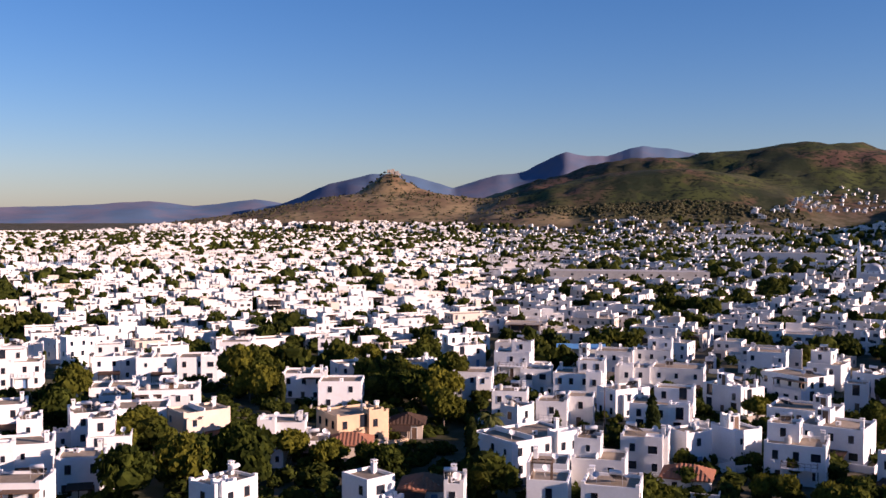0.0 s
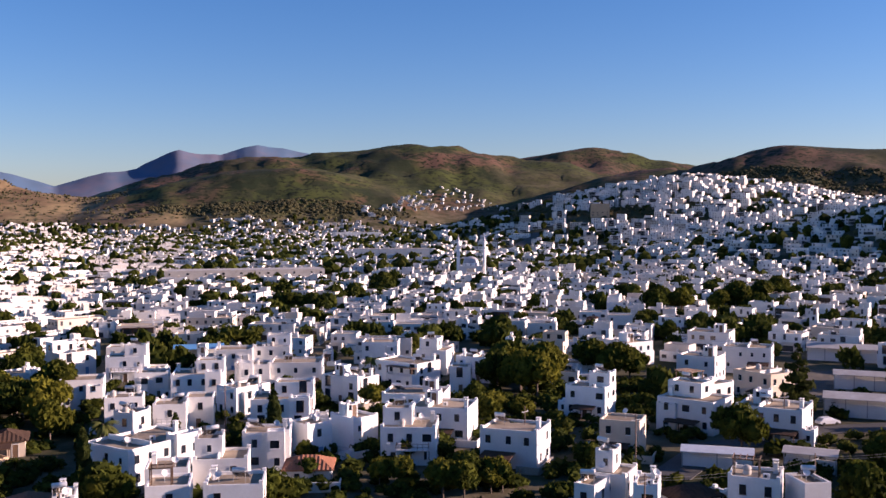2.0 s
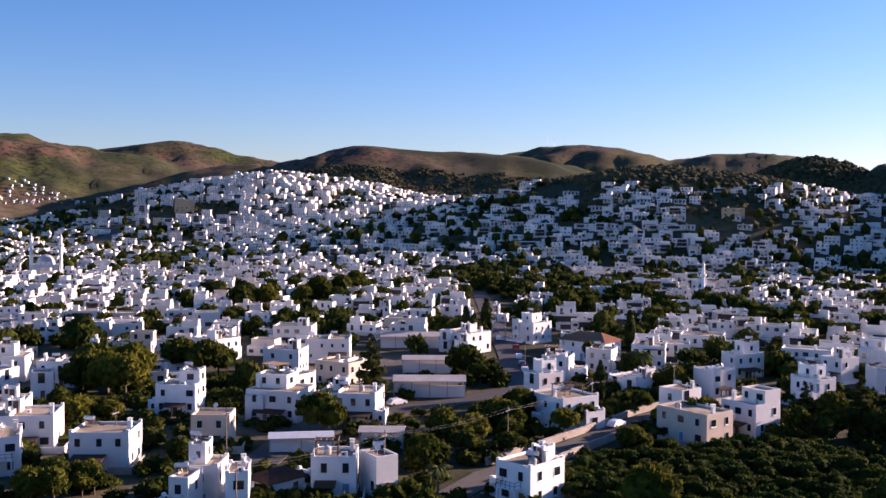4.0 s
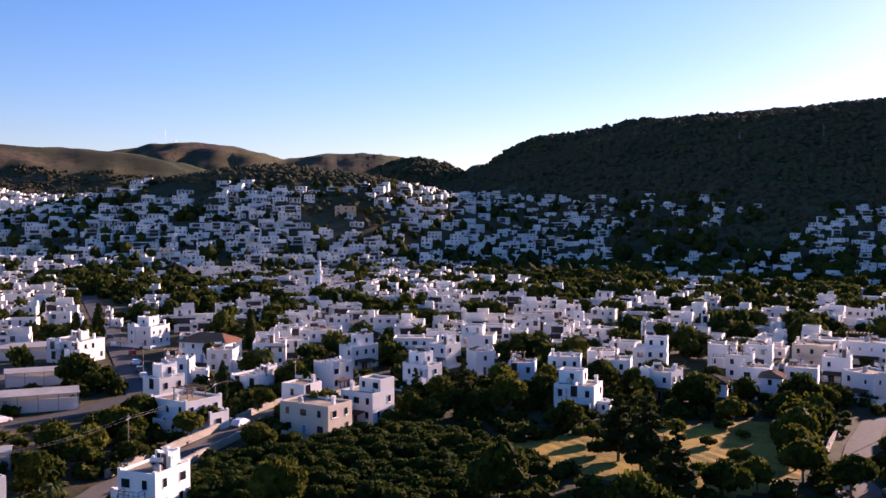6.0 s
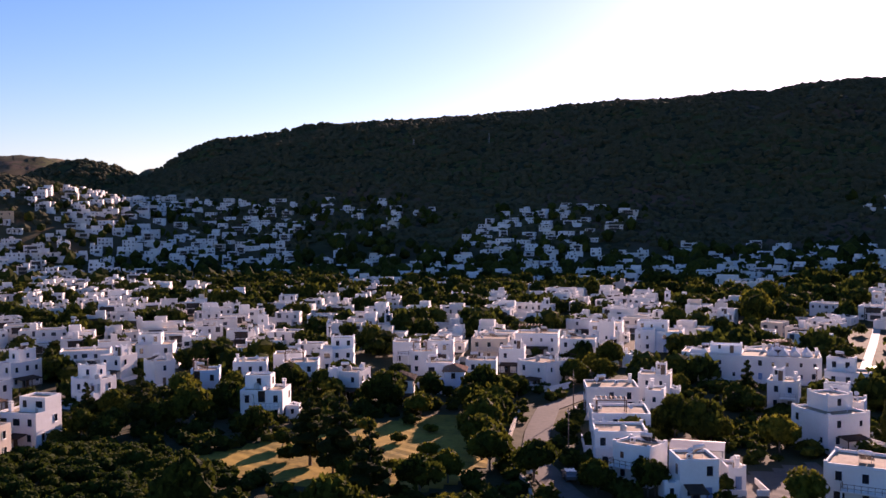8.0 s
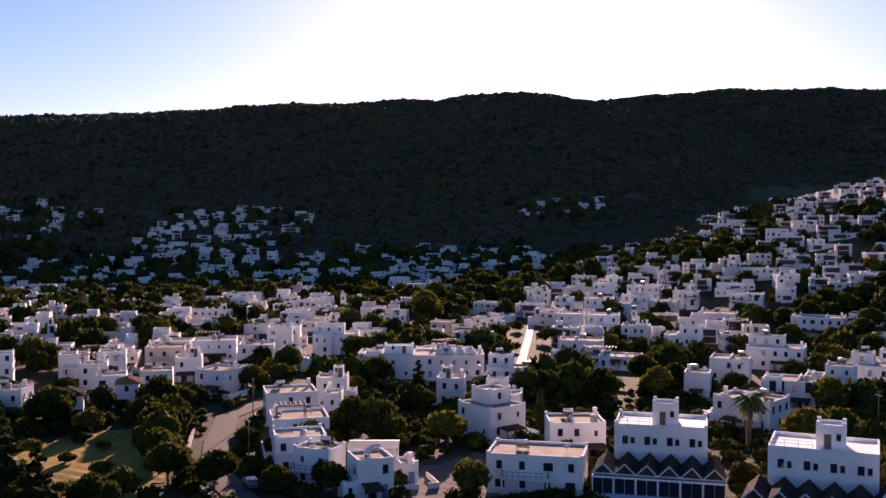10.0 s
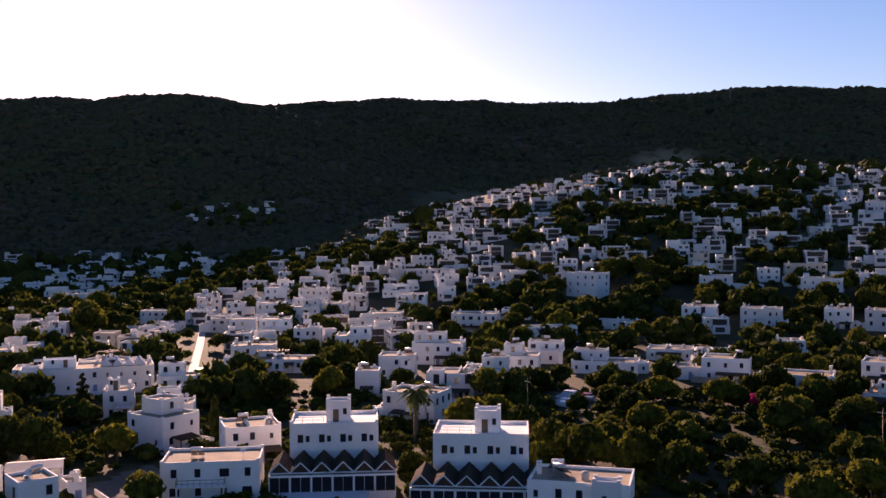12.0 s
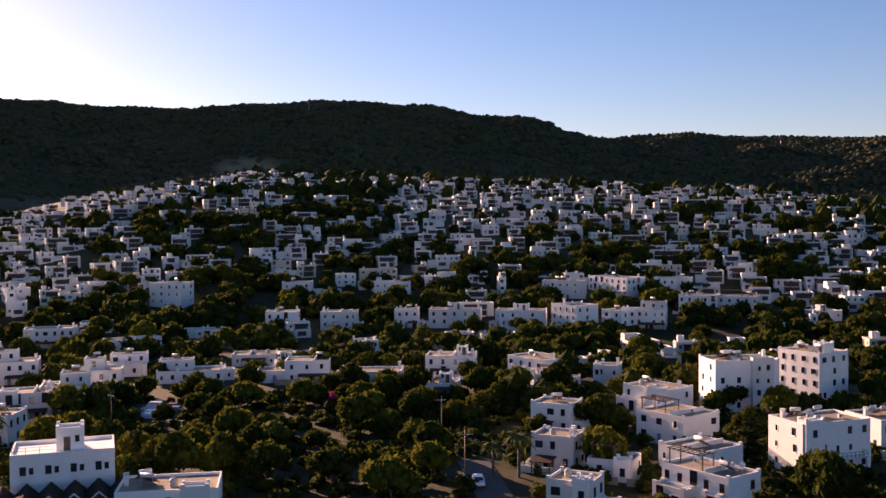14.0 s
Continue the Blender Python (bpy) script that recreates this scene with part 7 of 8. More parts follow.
for kind, x, y, size in (
    ("olive", 157, 82.9, 1.01),
    ("olive", 153, 84.7, 0.83),
    ("olive", 143.7, 109, 0.77),
    ("olive", 144.6, 102.8, 0.85),
    ("olive", 139.8, 112.2, 0.66),
    ("olive", 131.6, 111.8, 0.9),
    ("olive", 136.8, 99.9, 0.94),
    ("olive", 168.6, 70.9, 0.8),
    ("olive", 164.9, 64.4, 0.88),
    ("olive", 178.1, 65.2, 0.85),
    ("olive", 168.1, 64.6, 0.84),
    ("olive", 181.4, 58, 0.93),
    ("olive", 174, 59.3, 0.92),
    ("olive", 181, 59.1, 0.72),
    ("olive", 173.3, 59.8, 0.95),
    ("olive", 179.7, 56.7, 0.77),
    ("mulberry", 200.5, 52.3, 0.7),
    ("mulberry", 200.4, 62.7, 0.73),
    ("mulberry", 190.5, 50.9, 0.68),
    ("mulberry", 190.9, 47.8, 0.63),
    ("mulberry", 178.8, 54.7, 0.85),
    ("olive", 193.1, 30.2, 0.74),
    ("olive", 197.3, 47.2, 0.72),
    ("olive", 185.7, 28.7, 0.88),
    ("olive", 198.1, 46.3, 0.74),
    ("olive", 204.9, 32, 0.89),
    ("mulberry", 170.8, -33.9, 0.8),
    ("mulberry", 173.3, -40.3, 0.52),
    ("mulberry", 179.5, -39.7, 0.56),
    ("mulberry", 178.9, -39.9, 0.71),
):
    planted(kind, x, y, size)
for kind, x, y, size in (
    ("mulberry", 168.3, -39.6, 0.65),
    ("mulberry", 164.4, -50, 0.7),
    ("mulberry", 163.8, -50.5, 0.61),
    ("olive", 192.2, -52, 0.9),
    ("olive", 194.9, -51.7, 0.99),
    ("olive", 217.8, -41.1, 0.63),
    ("olive", 215.6, -42.2, 0.69),
    ("mulberry", 234.1, -27.2, 0.6),
    ("mulberry", 240.8, -25, 0.53),
    ("mulberry", 248.3, -30.3, 0.75),
    ("mulberry", 144.9, -9.2, 0.72),
    ("mulberry", 144.8, -13.6, 0.65),
    ("mulberry", 139.9, -11.2, 0.56),
    ("olive", 137.8, -25, 0.78),
    ("olive", 138.1, -26, 0.69),
    ("olive", 138.7, -25.4, 0.74),
    ("olive", 139, -17.9, 0.83),
    ("mulberry", 358.8, -92.9, 1.19),
    ("mulberry", 403.1, -107.3, 1.09),
    ("mulberry", 343.8, -88.8, 1.1),
    ("mulberry", 341.3, -88.8, 1.09),
    ("olive", 206.7, 11.4, 0.92),
    ("olive", 207.4, -4.5, 0.85),
    ("olive", 211.3, 1.2, 0.81),
    ("olive", 216.5, -7.2, 0.67),
    ("olive", 213.3, 0.8, 0.81),
    ("olive", 217.2, 4.5, 0.71),
    ("mulberry", 193.9, -92.6, 0.83),
    ("mulberry", 207.7, -109.3, 0.85),
    ("mulberry", 196.5, -105.9, 0.59),
):
    planted(kind, x, y, size)
for kind, x, y, size in (
    ("mulberry", 193.2, -104.6, 0.75),
    ("mulberry", 195.1, -92.3, 0.59),
    ("mulberry", 137.9, -44.6, 0.53),
    ("mulberry", 135.3, -46.5, 0.63),
    ("olive", 300.6, -160.4, 1),
    ("olive", 301.3, -155.6, 1.13),
    ("olive", 267.8, -151.9, 0.89),
    ("olive", 272.7, -153.4, 1.03),
    ("mulberry", 235, -126.1, 0.66),
    ("mulberry", 203.6, -115, 0.73),
    ("mulberry", 223.7, -124.1, 0.84),
    ("mulberry", 117.5, -119, 0.67),
    ("mulberry", 118.4, -107.3, 0.53),
    ("mulberry", 121.8, -110.3, 0.74),
    ("mulberry", 115.4, -102.3, 0.54),
    ("mulberry", 119.1, -123.7, 0.54),
    ("mulberry", 107.8, -116.1, 0.72),
    ("mulberry", 120.4, -139.4, 0.58),
    ("mulberry", 124.9, -135, 0.81),
    ("mulberry", 135.2, -142.3, 0.77),
    ("mulberry", 107, -114, 0.63),
    ("olive", 147.9, -148.6, 1.01),
    ("olive", 148, -138.9, 0.77),
    ("olive", 158.3, -161.7, 0.97),
    ("olive", 158.5, -150.4, 0.73),
    ("olive", 155.2, -150.4, 1.04),
    ("mulberry", 267.7, -216.8, 0.9),
    ("mulberry", 285.4, -206.3, 0.89),
    ("mulberry", 246.4, -217.7, 0.9),
    ("mulberry", 252.1, -177.9, 0.82),
):
    planted(kind, x, y, size)
for kind, x, y, size in (
    ("mulberry", 244.1, -201.6, 0.65),
    ("mulberry", 288.8, -210.2, 0.75),
    ("mulberry", 261, -208.4, 0.72),
    ("mulberry", 297.3, -257.4, 0.97),
    ("mulberry", 338, -272.3, 0.79),
    ("mulberry", 315.8, -260.1, 0.78),
    ("mulberry", 320.3, -273.5, 0.84),
    ("mulberry", 293.5, -253.4, 0.78),
    ("mulberry", 296.9, -247.7, 0.79),
    ("mulberry", 304.1, -290.5, 0.85),
    ("mulberry", 222.5, -240.3, 0.76),
    ("mulberry", 292.7, -280.7, 0.82),
    ("mulberry", 300.6, -304.3, 0.72),
    ("mulberry", 279.3, -286.7, 0.74),
    ("mulberry", 317.3, -307.9, 0.84),
    ("mulberry", 268.5, -287.6, 0.65),
    ("mulberry", 263.6, -264.2, 0.87),
    ("mulberry", 222.5, -231.2, 0.77),
    ("mulberry", 275.6, -200.7, 0.75),
    ("mulberry", 259.6, -201.5, 0.59),
    ("mulberry", 258.2, -195.7, 0.62),
    ("mulberry", 306.3, -217.9, 0.66),
    ("mulberry", 295.1, -301.7, 0.84),
    ("mulberry", 302, -293.8, 0.85),
    ("mulberry", 258.6, -271, 0.93),
    ("mulberry", 299.7, -296.3, 0.81),
    ("mulberry", 289.2, -302, 0.91),
    ("mulberry", 294.4, -288, 0.69),
    ("mulberry", 220.1, -331.1, 0.85),
    ("mulberry", 252, -300.5, 0.75),
):
    planted(kind, x, y, size)
for kind, x, y, size in (
    ("mulberry", 250.6, -291, 0.82),
    ("mulberry", 243.4, -285.4, 0.8),
    ("mulberry", 237, -325.6, 0.66),
    ("mulberry", 266.3, -309.1, 0.82),
    ("mulberry", 126.6, -112.7, 0.66),
    ("mulberry", 111.3, -109.8, 0.82),
    ("mulberry", 126.5, -114.3, 0.59),
    ("mulberry", 115.2, -109.9, 0.81),
    ("mulberry", 129.6, -112.1, 0.61),
    ("mulberry", 115.9, -108.3, 0.66),
    ("mulberry", 89.2, -121.3, 0.72),
    ("mulberry", 99.3, -117, 0.74),
    ("mulberry", 128.3, -174.5, 0.52),
    ("mulberry", 114.1, -135.3, 0.62),
    ("mulberry", 112, -127.8, 0.68),
    ("olive", 90.9, -147.5, 0.98),
    ("olive", 107.8, -174.1, 0.94),
    ("olive", 115, -165.8, 1.05),
    ("olive", 101.5, -153.4, 0.88),
    ("olive", 106.9, -169.3, 1.01),
    ("mulberry", 97.1, -170.4, 0.59),
    ("mulberry", 103.2, -202.8, 0.66),
    ("mulberry", 119.2, -213.7, 0.75),
    ("mulberry", 107.1, -201.1, 0.62),
    ("mulberry", 93.7, -266.9, 0.79),
    ("mulberry", 85.4, -246.5, 0.82),
    ("mulberry", 93.7, -264.8, 0.94),
    ("mulberry", 81.4, -237.4, 0.94),
    ("olive", 51.2, -184.5, 0.82),
    ("olive", 52.3, -184.1, 0.82),
):
    planted(kind, x, y, size)
for kind, x, y, size in (
    ("olive", 52.3, -181.5, 0.81),
    ("mulberry", 36.7, -249.6, 0.74),
    ("mulberry", 29.5, -246.8, 0.75),
    ("mulberry", 35.2, -278.8, 0.68),
    ("mulberry", 34.5, -289.1, 0.65),
    ("mulberry", 36.5, -289.8, 0.85),
    ("mulberry", 73.8, -426.3, 0.87),
    ("mulberry", 56.5, -421.8, 0.87),
    ("mulberry", 69.5, -383.3, 0.88),
    ("mulberry", 80.1, -371.6, 0.81),
    ("mulberry", 96.6, -432.5, 1.14),
    ("mulberry", 69.7, -382.7, 0.98),
    ("mulberry", 57, -426.2, 0.91),
    ("olive", 100.5, -330.4, 0.91),
    ("olive", 90.9, -305.1, 0.96),
    ("olive", 90.9, -313, 1.04),
    ("olive", 103, -324.2, 0.92),
    ("olive", 174.9, -173.6, 0.88),
    ("olive", 166, -163.3, 1.05),
    ("olive", 148, -160.4, 0.89),
    ("olive", 149, -159.4, 0.92),
    ("olive", 161.8, -178.3, 1.11),
    ("olive", 144.5, -159.6, 1.08),
    ("mulberry", 125.5, -187.3, 0.78),
    ("mulberry", 118.9, -186.5, 0.75),
    ("mulberry", 122.7, -194.2, 0.68),
    ("mulberry", 134.7, -167.9, 0.75),
    ("mulberry", 129.9, -191.5, 0.63),
    ("mulberry", 123.9, -174.1, 0.68),
    ("mulberry", 133.5, -183.8, 0.81),
):
    planted(kind, x, y, size)
for kind, x, y, size in (
    ("mulberry", 132.8, -169.5, 0.59),
    ("mulberry", 120.5, -179.8, 0.71),
    ("olive", 155.9, -216.4, 0.83),
    ("olive", 170.7, -208.1, 1.04),
    ("olive", 157.9, -206.5, 1.13),
    ("olive", 148.8, -209.2, 1.13),
    ("olive", 143.5, -213.2, 0.91),
    ("olive", 159.1, -204.2, 1.06),
    ("olive", 144.8, -212.8, 1.02),
    ("olive", 169.8, -200.2, 0.85),
    ("olive", 224.2, -191.6, 0.79),
    ("olive", 194.1, -178.4, 0.89),
    ("olive", 218.9, -164.8, 1.06),
    ("olive", 216.2, -166.7, 1.08),
    ("olive", 222.9, -187.6, 0.8),
    ("olive", 231.1, -174.3, 1.04),
    ("mulberry", 100.8, -204.1, 0.71),
    ("mulberry", 98.7, -184, 0.56),
    ("mulberry", 109.4, -200.4, 0.71),
    ("mulberry", 111.7, -210.6, 0.64),
    ("mulberry", 96.4, -187.7, 0.66),
    ("olive", 64.6, -180, 0.9),
    ("olive", 80.1, -214.7, 0.87),
    ("olive", 70.8, -178.9, 0.9),
    ("olive", 65.2, -181.4, 0.92),
    ("olive", 81.4, -205.4, 0.96),
    ("mulberry", 68.9, -180.8, 0.72),
    ("mulberry", 53.3, -150, 0.72),
    ("mulberry", 53.5, -152.1, 0.69),
    ("mulberry", 55.4, -150.8, 0.74),
):
    planted(kind, x, y, size)
for kind, x, y, size in (
    ("olive", 198.4, -270.1, 0.84),
    ("olive", 160.9, -262.5, 0.97),
    ("olive", 144.1, -292.1, 0.98),
    ("olive", 178.8, -261.7, 0.88),
    ("olive", 199.5, -259.1, 0.98),
    ("olive", 143.6, -295.2, 1.11),
    ("olive", 150.4, -296.7, 1.06),
    ("olive", 129.5, -276.6, 1.03),
    ("olive", 171.5, -269.8, 1.01),
    ("olive", 163.2, -288.2, 1.1),
    ("olive", 170.3, -289.1, 0.89),
    ("olive", 193.3, -260.2, 0.81),
    ("mulberry", 124.3, -355.8, 0.81),
    ("mulberry", 118.7, -363.7, 0.8),
    ("mulberry", 122.9, -356.9, 0.83),
    ("mulberry", 137.3, -341.4, 0.75),
    ("mulberry", 131, -339.7, 0.82),
    ("mulberry", 122, -333.1, 0.64),
    ("mulberry", 100.7, -331.9, 0.63),
    ("olive", 47.2, -220.1, 0.73),
    ("olive", 54.7, -208.6, 0.87),
    ("olive", 52, -220.9, 0.77),
    ("olive", 53.1, -213.3, 0.99),
    ("olive", 52.5, -217.1, 1.02),
    ("mulberry", 171.6, -429.5, 0.8),
    ("mulberry", 199.9, -446.9, 0.62),
    ("mulberry", 174.3, -428.4, 0.83),
    ("mulberry", 159.3, -453.8, 0.72),
    ("mulberry", 165.1, -481.5, 0.69),
    ("mulberry", 186.2, -430.7, 0.75),
):
    planted(kind, x, y, size)
for kind, x, y, size in (
    ("mulberry", 218.7, -416.6, 0.63),
    ("mulberry", 210.3, -446.4, 0.67),
    ("mulberry", 184.8, -445.6, 0.63),
    ("mulberry", 190.6, -423.7, 0.67),
    ("mulberry", 122.1, -460.8, 0.86),
    ("mulberry", 130, -436.5, 0.67),
    ("mulberry", 91.9, -501.2, 0.9),
    ("mulberry", 134, -448.3, 0.73),
    ("mulberry", 89.1, -454.8, 0.69),
    ("mulberry", 128, -433.4, 0.78),
    ("mulberry", 118.2, -470.2, 0.76),
    ("mulberry", 105.9, -473.9, 0.69),
    ("mulberry", 101.4, -430.7, 0.88),
    ("mulberry", -4.5, 200.2, 0.86),
    ("mulberry", -6.8, 208.6, 0.75),
    ("mulberry", -5, 254.2, 0.92),
    ("mulberry", -5.9, 209.6, 0.74),
    ("mulberry", -4.9, 205.7, 0.73),
    ("mulberry", -5.5, 243.1, 0.96),
    ("olive", 52, 312.3, 0.85),
    ("olive", 39.4, 267.8, 1.02),
    ("olive", 40.1, 310.1, 0.85),
    ("olive", 43.8, 274.7, 0.9),
    ("olive", 60.6, 171.7, 0.91),
    ("olive", 59.7, 184.7, 0.87),
    ("olive", 56.7, 171, 0.7),
    ("olive", 49.1, 187.3, 0.73),
    ("olive", 68.3, 143.8, 0.75),
    ("olive", 66.1, 138.2, 0.61),
    ("olive", 69.7, 142, 0.82),
):
    planted(kind, x, y, size)
for kind, x, y, size in (
    ("olive", 57.9, 124.3, 0.62),
    ("olive", 60.1, 126.6, 0.73),
    ("olive", 59.6, 124.1, 0.63),
    ("mulberry", 130.6, 203.4, 0.81),
    ("mulberry", 127.6, 215.8, 0.92),
    ("mulberry", 123.6, 205.9, 0.93),
    ("mulberry", 126.6, 197, 0.81),
    ("mulberry", 123.6, 198.3, 1.01),
    ("mulberry", 122.5, 206, 0.96),
):
    planted(kind, x, y, size)


# ---- terraced rows round the knoll ----
bm = bmesh.new()
box(bm, -0.55, -0.05, 0.0, 0.55, 0.05, 1.8)
ROW_WINDOW = mesh_of("window", bm, DARK)


def row_house(x, y, turn, w, k):
    """One house of a terrace: a long low white block with a pergola before it."""
    heap = Heap()
    d, h, panes = 7.0, 3.2 if k % 3 else 5.4, []
    heap.parapet_block(Matrix(), -w / 2, -d / 2, -5, w / 2, d / 2, h)
    n = max(2, int(w / 2.6))
    for i in range(n):
        cx = (i + 0.5) * w / n - w / 2
        panes.append(cx)
    heap.block(Matrix(), -w * 0.4, -d / 2 - 2.2, 2.5, w * 0.3, -d / 2 - 0.02, 2.66, 3, 3)
    for i in range(4):
        px = -w * 0.4 + w * 0.7 * i / 3
        heap.block(Matrix(), px - 0.12, -d / 2 - 2.1, -3, px + 0.12, -d / 2 - 1.86, 2.5, 3, 3)
    heap.block(Matrix(), -w * 0.2, 0, h - 0.5, -w * 0.2 + 0.8, 0.8, h + 0.9, 0, 0)
    e = empty("row_house", pose(x, y, ground_z(x, y) - 0.5, 0, 0, turn), "white terraced row house with a brown pergola on the knoll", "house", "terraced rows of the knoll")
    heap.split(e, ("wall", "roof", "spare", "pergola"), (WHITE_MID, DECK, DARK, BROWN_CLAY))
    for cx in panes:
        put("window", ROW_WINDOW, e, pose(cx, -d / 2, 0.5))


for row, (level, az0, az1) in enumerate(((28, 48, 63), (34, 48.5, 62.5), (40, 49.5, 62), (46, 51, 61.5), (52, 53, 60.5))):
    az, k = az0, row
    while az < az1:
        a = radians(az)
        r = next((q for q in range(560, 900, 3) if ground_z(q * math.sin(a), q * math.cos(a)) > level), 0)
        w = 9 + (k * 37 % 11) * 0.7
        if r and k * 5 % 7 not in (2, 4):
            row_house(r * math.sin(a), r * math.cos(a), -az + 8 * math.sin(k * 1.7), w, k)
        az += math.degrees((w + 1.0) / max(r, 600))
        k += 1


# ---- filling the quarters between ----
near_sites, gaps = fill_town()
rng = random.Random(3)
for x, y, turn in near_sites:
    az = math.degrees(math.atan2(x, y))
    if free_at(x, y, 7.5) and math.hypot(x, y) > (205 if az < 30 else 222) and rng.random() < (0.8 if az < 45 else (0.6 if az < 112 else 0.12)):
        extras = "".join(c for c, p in (("b", 0.35), ("c", 0.6), ("h", 0.6), ("p", 0.12), ("a", 0.3), ("f", 0.35)) if rng.random() < p)
        villa(x, y, turn, rng.uniform(6.5, 10.0), rng.uniform(6.0, 8.0), rng.choice((1, 2, 2, 2, 2)), rng.choice(("", "", "", "t", "s", "s")), rng.choice((0, 0, 3.5, -4, 4.5)), rng.choice(("",) * 14 + ("cream",)), extras)
    else:
        gaps.append((x, y, 4))

# single trees: the great pines of the field, palms, blossom
for kind, x, y, size in (("pine", 142.6, 19.5, 0.95), ("pine", 152.0, 26.0, 0.85), ("pine", 147.5, 21.5, 0.7), ("palm", 8.0, 160.0, 1.0), ("palm", 148.0, -99.5, 1.35), ("palm", 150.5, -101.5, 1.1), ("palm", 66.0, -141.0, 1.1), ("palm", 70.0, -139.5, 0.9),
                         ("palm", 196.0, 122.0, 1.1), ("cypress", 36.0, 166.0, 1.1), ("cypress", 222.0, 196.0, 1.5), ("cypress", 216.0, 199.0, 1.3), ("cypress", 232.0, 150.0, 1.4), ("flowering", 150.0, -163.0, 1.1), ("flowering", 133.0, -176.0, 1.0), ("flowering", 176.0, 81.0, 1.0),
                         ("mulberry", 150.0, -2.5, 0.8), ("olive", 157.0, -1.0, 1.1), ("mulberry", 164.0, -0.5, 0.85), ("olive", 171.0, -2.0, 1.2), ("mulberry", 178.0, -1.0, 0.75), ("olive", 185.0, -2.5, 1.2), ("mulberry", 192.0, 2.0, 0.7), ("olive", 190.0, 12.0, 0.9),
                         ("bush", 168.0, 14.0, 0.8), ("olive", 172.0, 20.0, 0.6), ("bush", 160.0, 8.0, 1.0), ("bush", 155.0, 30.0, 1.0), ("olive", 163.0, 33.0, 0.6), ("bush", 147.0, 12.0, 0.9), ("olive", 139.0, 17.0, 0.8), ("mulberry", 136.0, 7.0, 0.7), ("olive", 143.0, 3.5, 0.9), ("bush", 176.0, 9.0, 0.7), ("bush", 183.0, 13.0, 0.9)):
    tree(kind, x, y, size, x * 7 % 360)
    TAKEN.append((x, y, 2.0))

woods, garden, under = Leafage(), Leafage(), Leafage()


def leafy(heap, x, y, s, r):
    if r < 560:
        heap.stamp(x, y, ground_z(x, y) + s * 0.75, s * 1.15, s * rng.uniform(0.9, 1.5), rng.choice(CROWNS), rng.uniform(0, 6.3))
    else:
        heap.clump(x, y, ground_z(x, y) + s * 0.8, s, s * rng.uniform(0.8, 1.4), rng.uniform(0, 50))


for x, y, most in gaps:
    r = math.hypot(x, y)
    if 215 < r < 2000:
        for q in range(1 if most == 1 else (rng.choice((3, 4, 5)) if r < 700 else rng.choice((1, 2, 3)))):
            wide = 3.0 if most == 1 else 8.0
            tx, ty, s = x + rng.uniform(-wide, wide), y + rng.uniform(-wide, wide), rng.uniform(2.2, 4.8) * (0.8 if most == 1 else 1.0)
            if not open_ground(tx, ty, 1.0) and (r > 420 or free_at(tx, ty, -1.0)):
                leafy(garden, tx, ty, s, r)

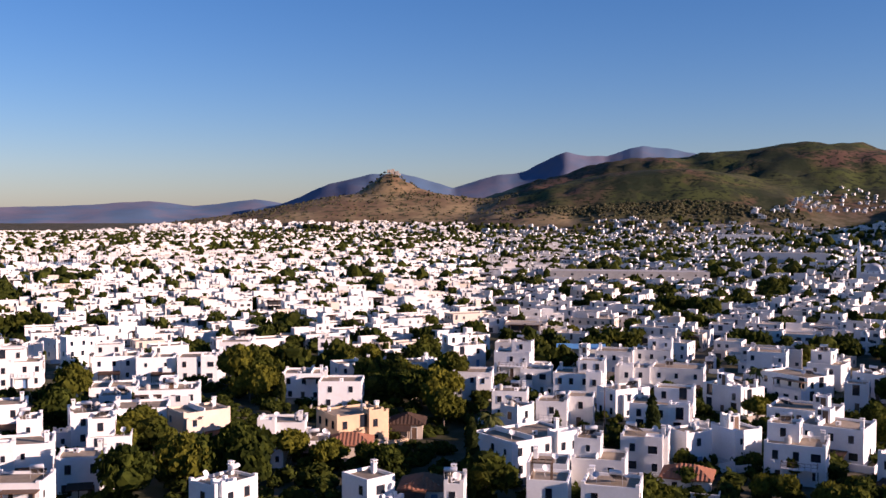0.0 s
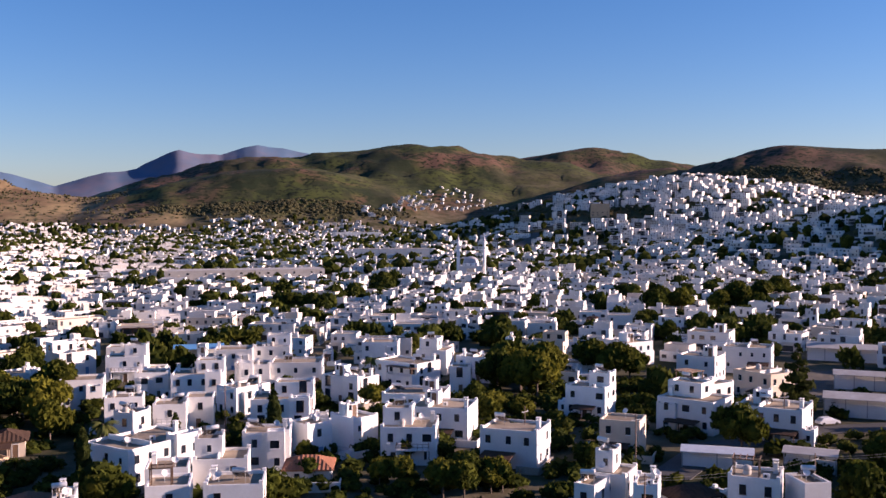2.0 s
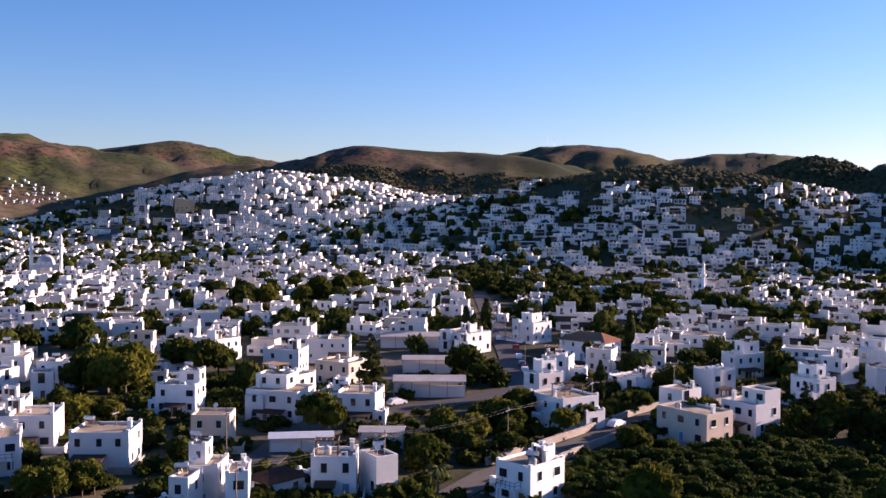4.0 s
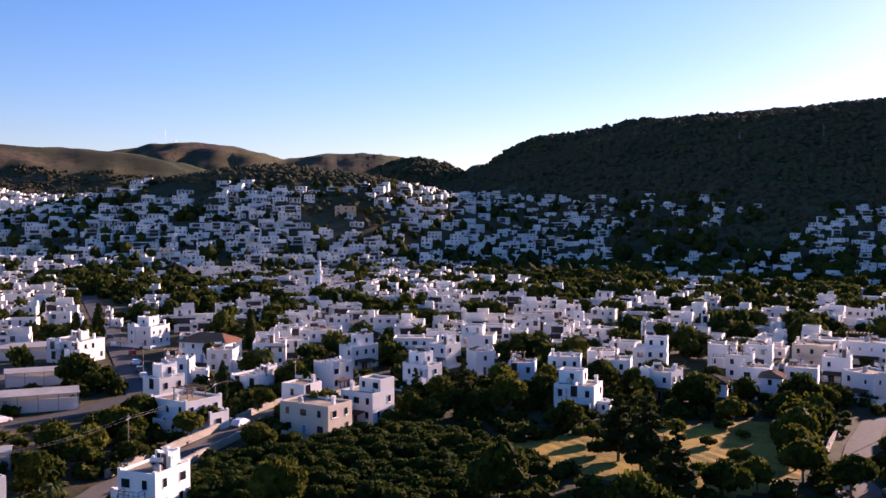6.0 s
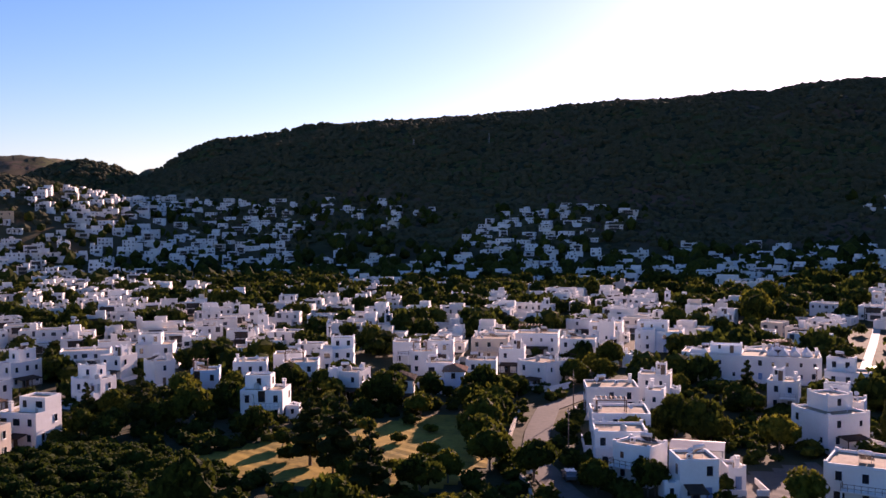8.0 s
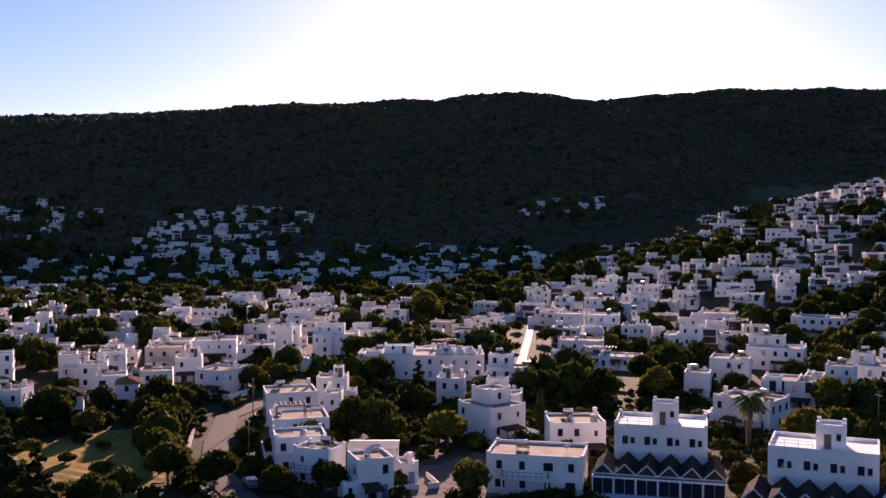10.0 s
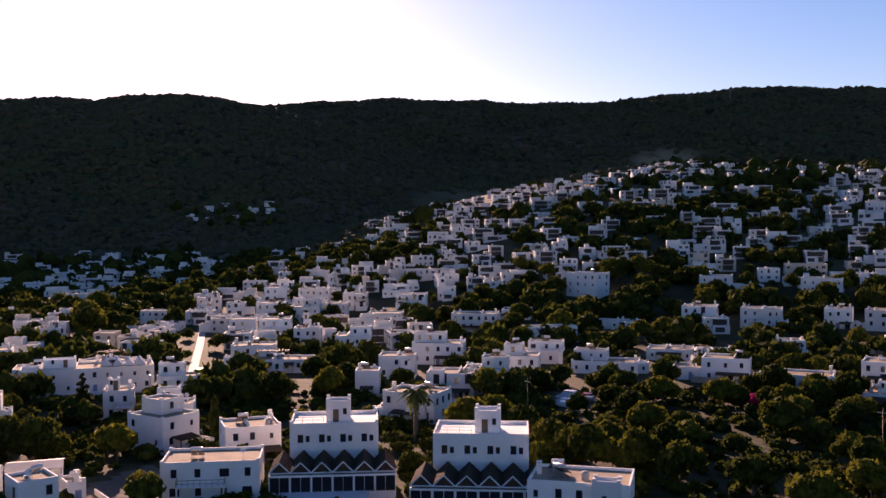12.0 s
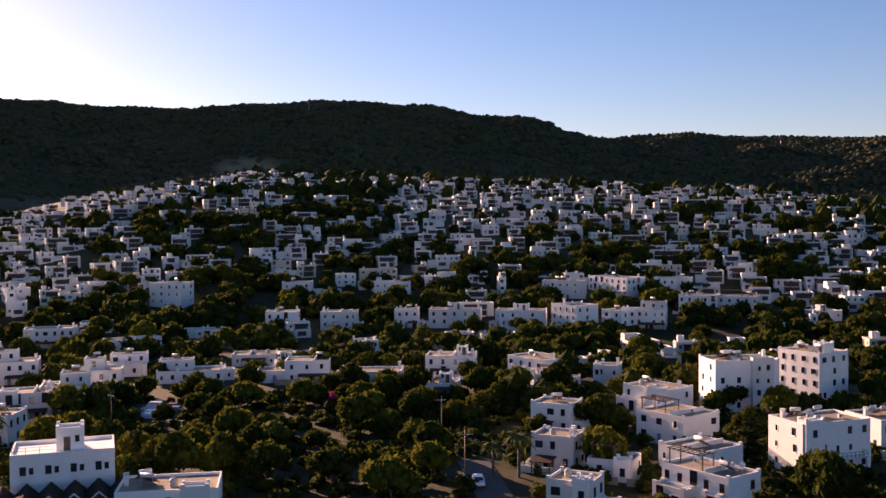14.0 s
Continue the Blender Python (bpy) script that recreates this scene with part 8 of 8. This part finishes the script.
# gardens near by: trees wherever there is room, undergrowth between them
step, made_trees = 7.0, 0
cells = [(i, j) for i in range(-38, 39) for j in range(-38, 39)]
rng.shuffle(cells)
for i, j in cells:
    x, y = i * step + rng.uniform(-2.6, 2.6), j * step + rng.uniform(-2.6, 2.6)
    az, r, u = math.degrees(math.atan2(x, y)), math.hypot(x, y), rng.random()
    if not 92 < r < 235 or not -30 < az < 176 or open_ground(x, y, 1.2):
        continue
    if u < (0.5 if az > 30 else 0.22) and made_trees < 120 and free_at(x, y, 0.3):
        z = "palm" if u < 0.012 else ("cypress" if u < 0.03 else ("pine" if u < 0.045 else ("mulberry" if u < 0.28 else ("olive" if u < 0.55 else "bush"))))
        tree(z, x, y, rng.uniform(0.6, 0.95), rng.uniform(0, 360))
        made_trees += 1
    for q in range(3):
        tx, ty, s = x + rng.uniform(-3.8, 3.8), y + rng.uniform(-3.8, 3.8), rng.uniform(0.9, 2.1)
        if free_at(tx, ty, -0.8) and not open_ground(tx, ty, 0.8):
            under.stamp(tx, ty, ground_z(tx, ty) + s * 0.4, s * 1.3, s, rng.choice(HEDGES), rng.uniform(0, 6.3))
under.link("undergrowth", LEAF_LOW, "low bushes and hedges filling the gardens", "shrubs")

for n in range(2600):
    az, r = radians(rng.uniform(-30, 178)), math.sqrt(rng.uniform(215**2, 1000**2))
    x, y = r * math.sin(az), r * math.cos(az)
    if house_allowed(x, y) and not open_ground(x, y, 1.0) and (r > 420 or free_at(x, y, -2.0)):
        s = rng.uniform(1.5, 3.6)
        leafy(garden, x, y, s, r)
garden.link("garden_trees", LEAF_LOW, "dark green garden trees scattered between the houses", "trees")

# woods and scrub on the hills
def wooded(az0, az1, r0, r1, tries, most, small, large):
    """Low crowns side by side wherever the hills are wooded."""
    spots = [(radians(rng.uniform(az0, az1)), math.sqrt(rng.uniform(r0**2, r1**2))) for _ in range(tries)]
    xs, ys = np.array([r * math.sin(a) for a, r in spots]), np.array([r * math.cos(a) for a, r in spots])
    share, zs = forest_share(xs, ys), land(xs, ys)
    made = 0
    for x, y, s, z in zip(xs.tolist(), ys.tolist(), share.tolist(), zs.tolist()):
        if made < most and rng.random() < s and not (s < 0.6 and open_ground(x, y, 3.0)):
            k = rng.uniform(small, large)
            woods.clump(x, y, z + k * 0.15, k, k * rng.uniform(0.6, 1.0), rng.uniform(0, 50))
            made += 1


wooded(62, 178, 420, 1480, 62000, 40000, 2.0, 4.2)
wooded(44, 70, 600, 1000, 12000, 5000, 2.2, 4.6)
wooded(2, 64, 900, 1950, 60000, 24000, 2.2, 4.4)
wooded(-26, 4, 1700, 2500, 30000, 2500, 1.5, 3.4)
woods.link("hillside_woods", SCRUB, "dark pine woods and scrub covering the hills", "trees")
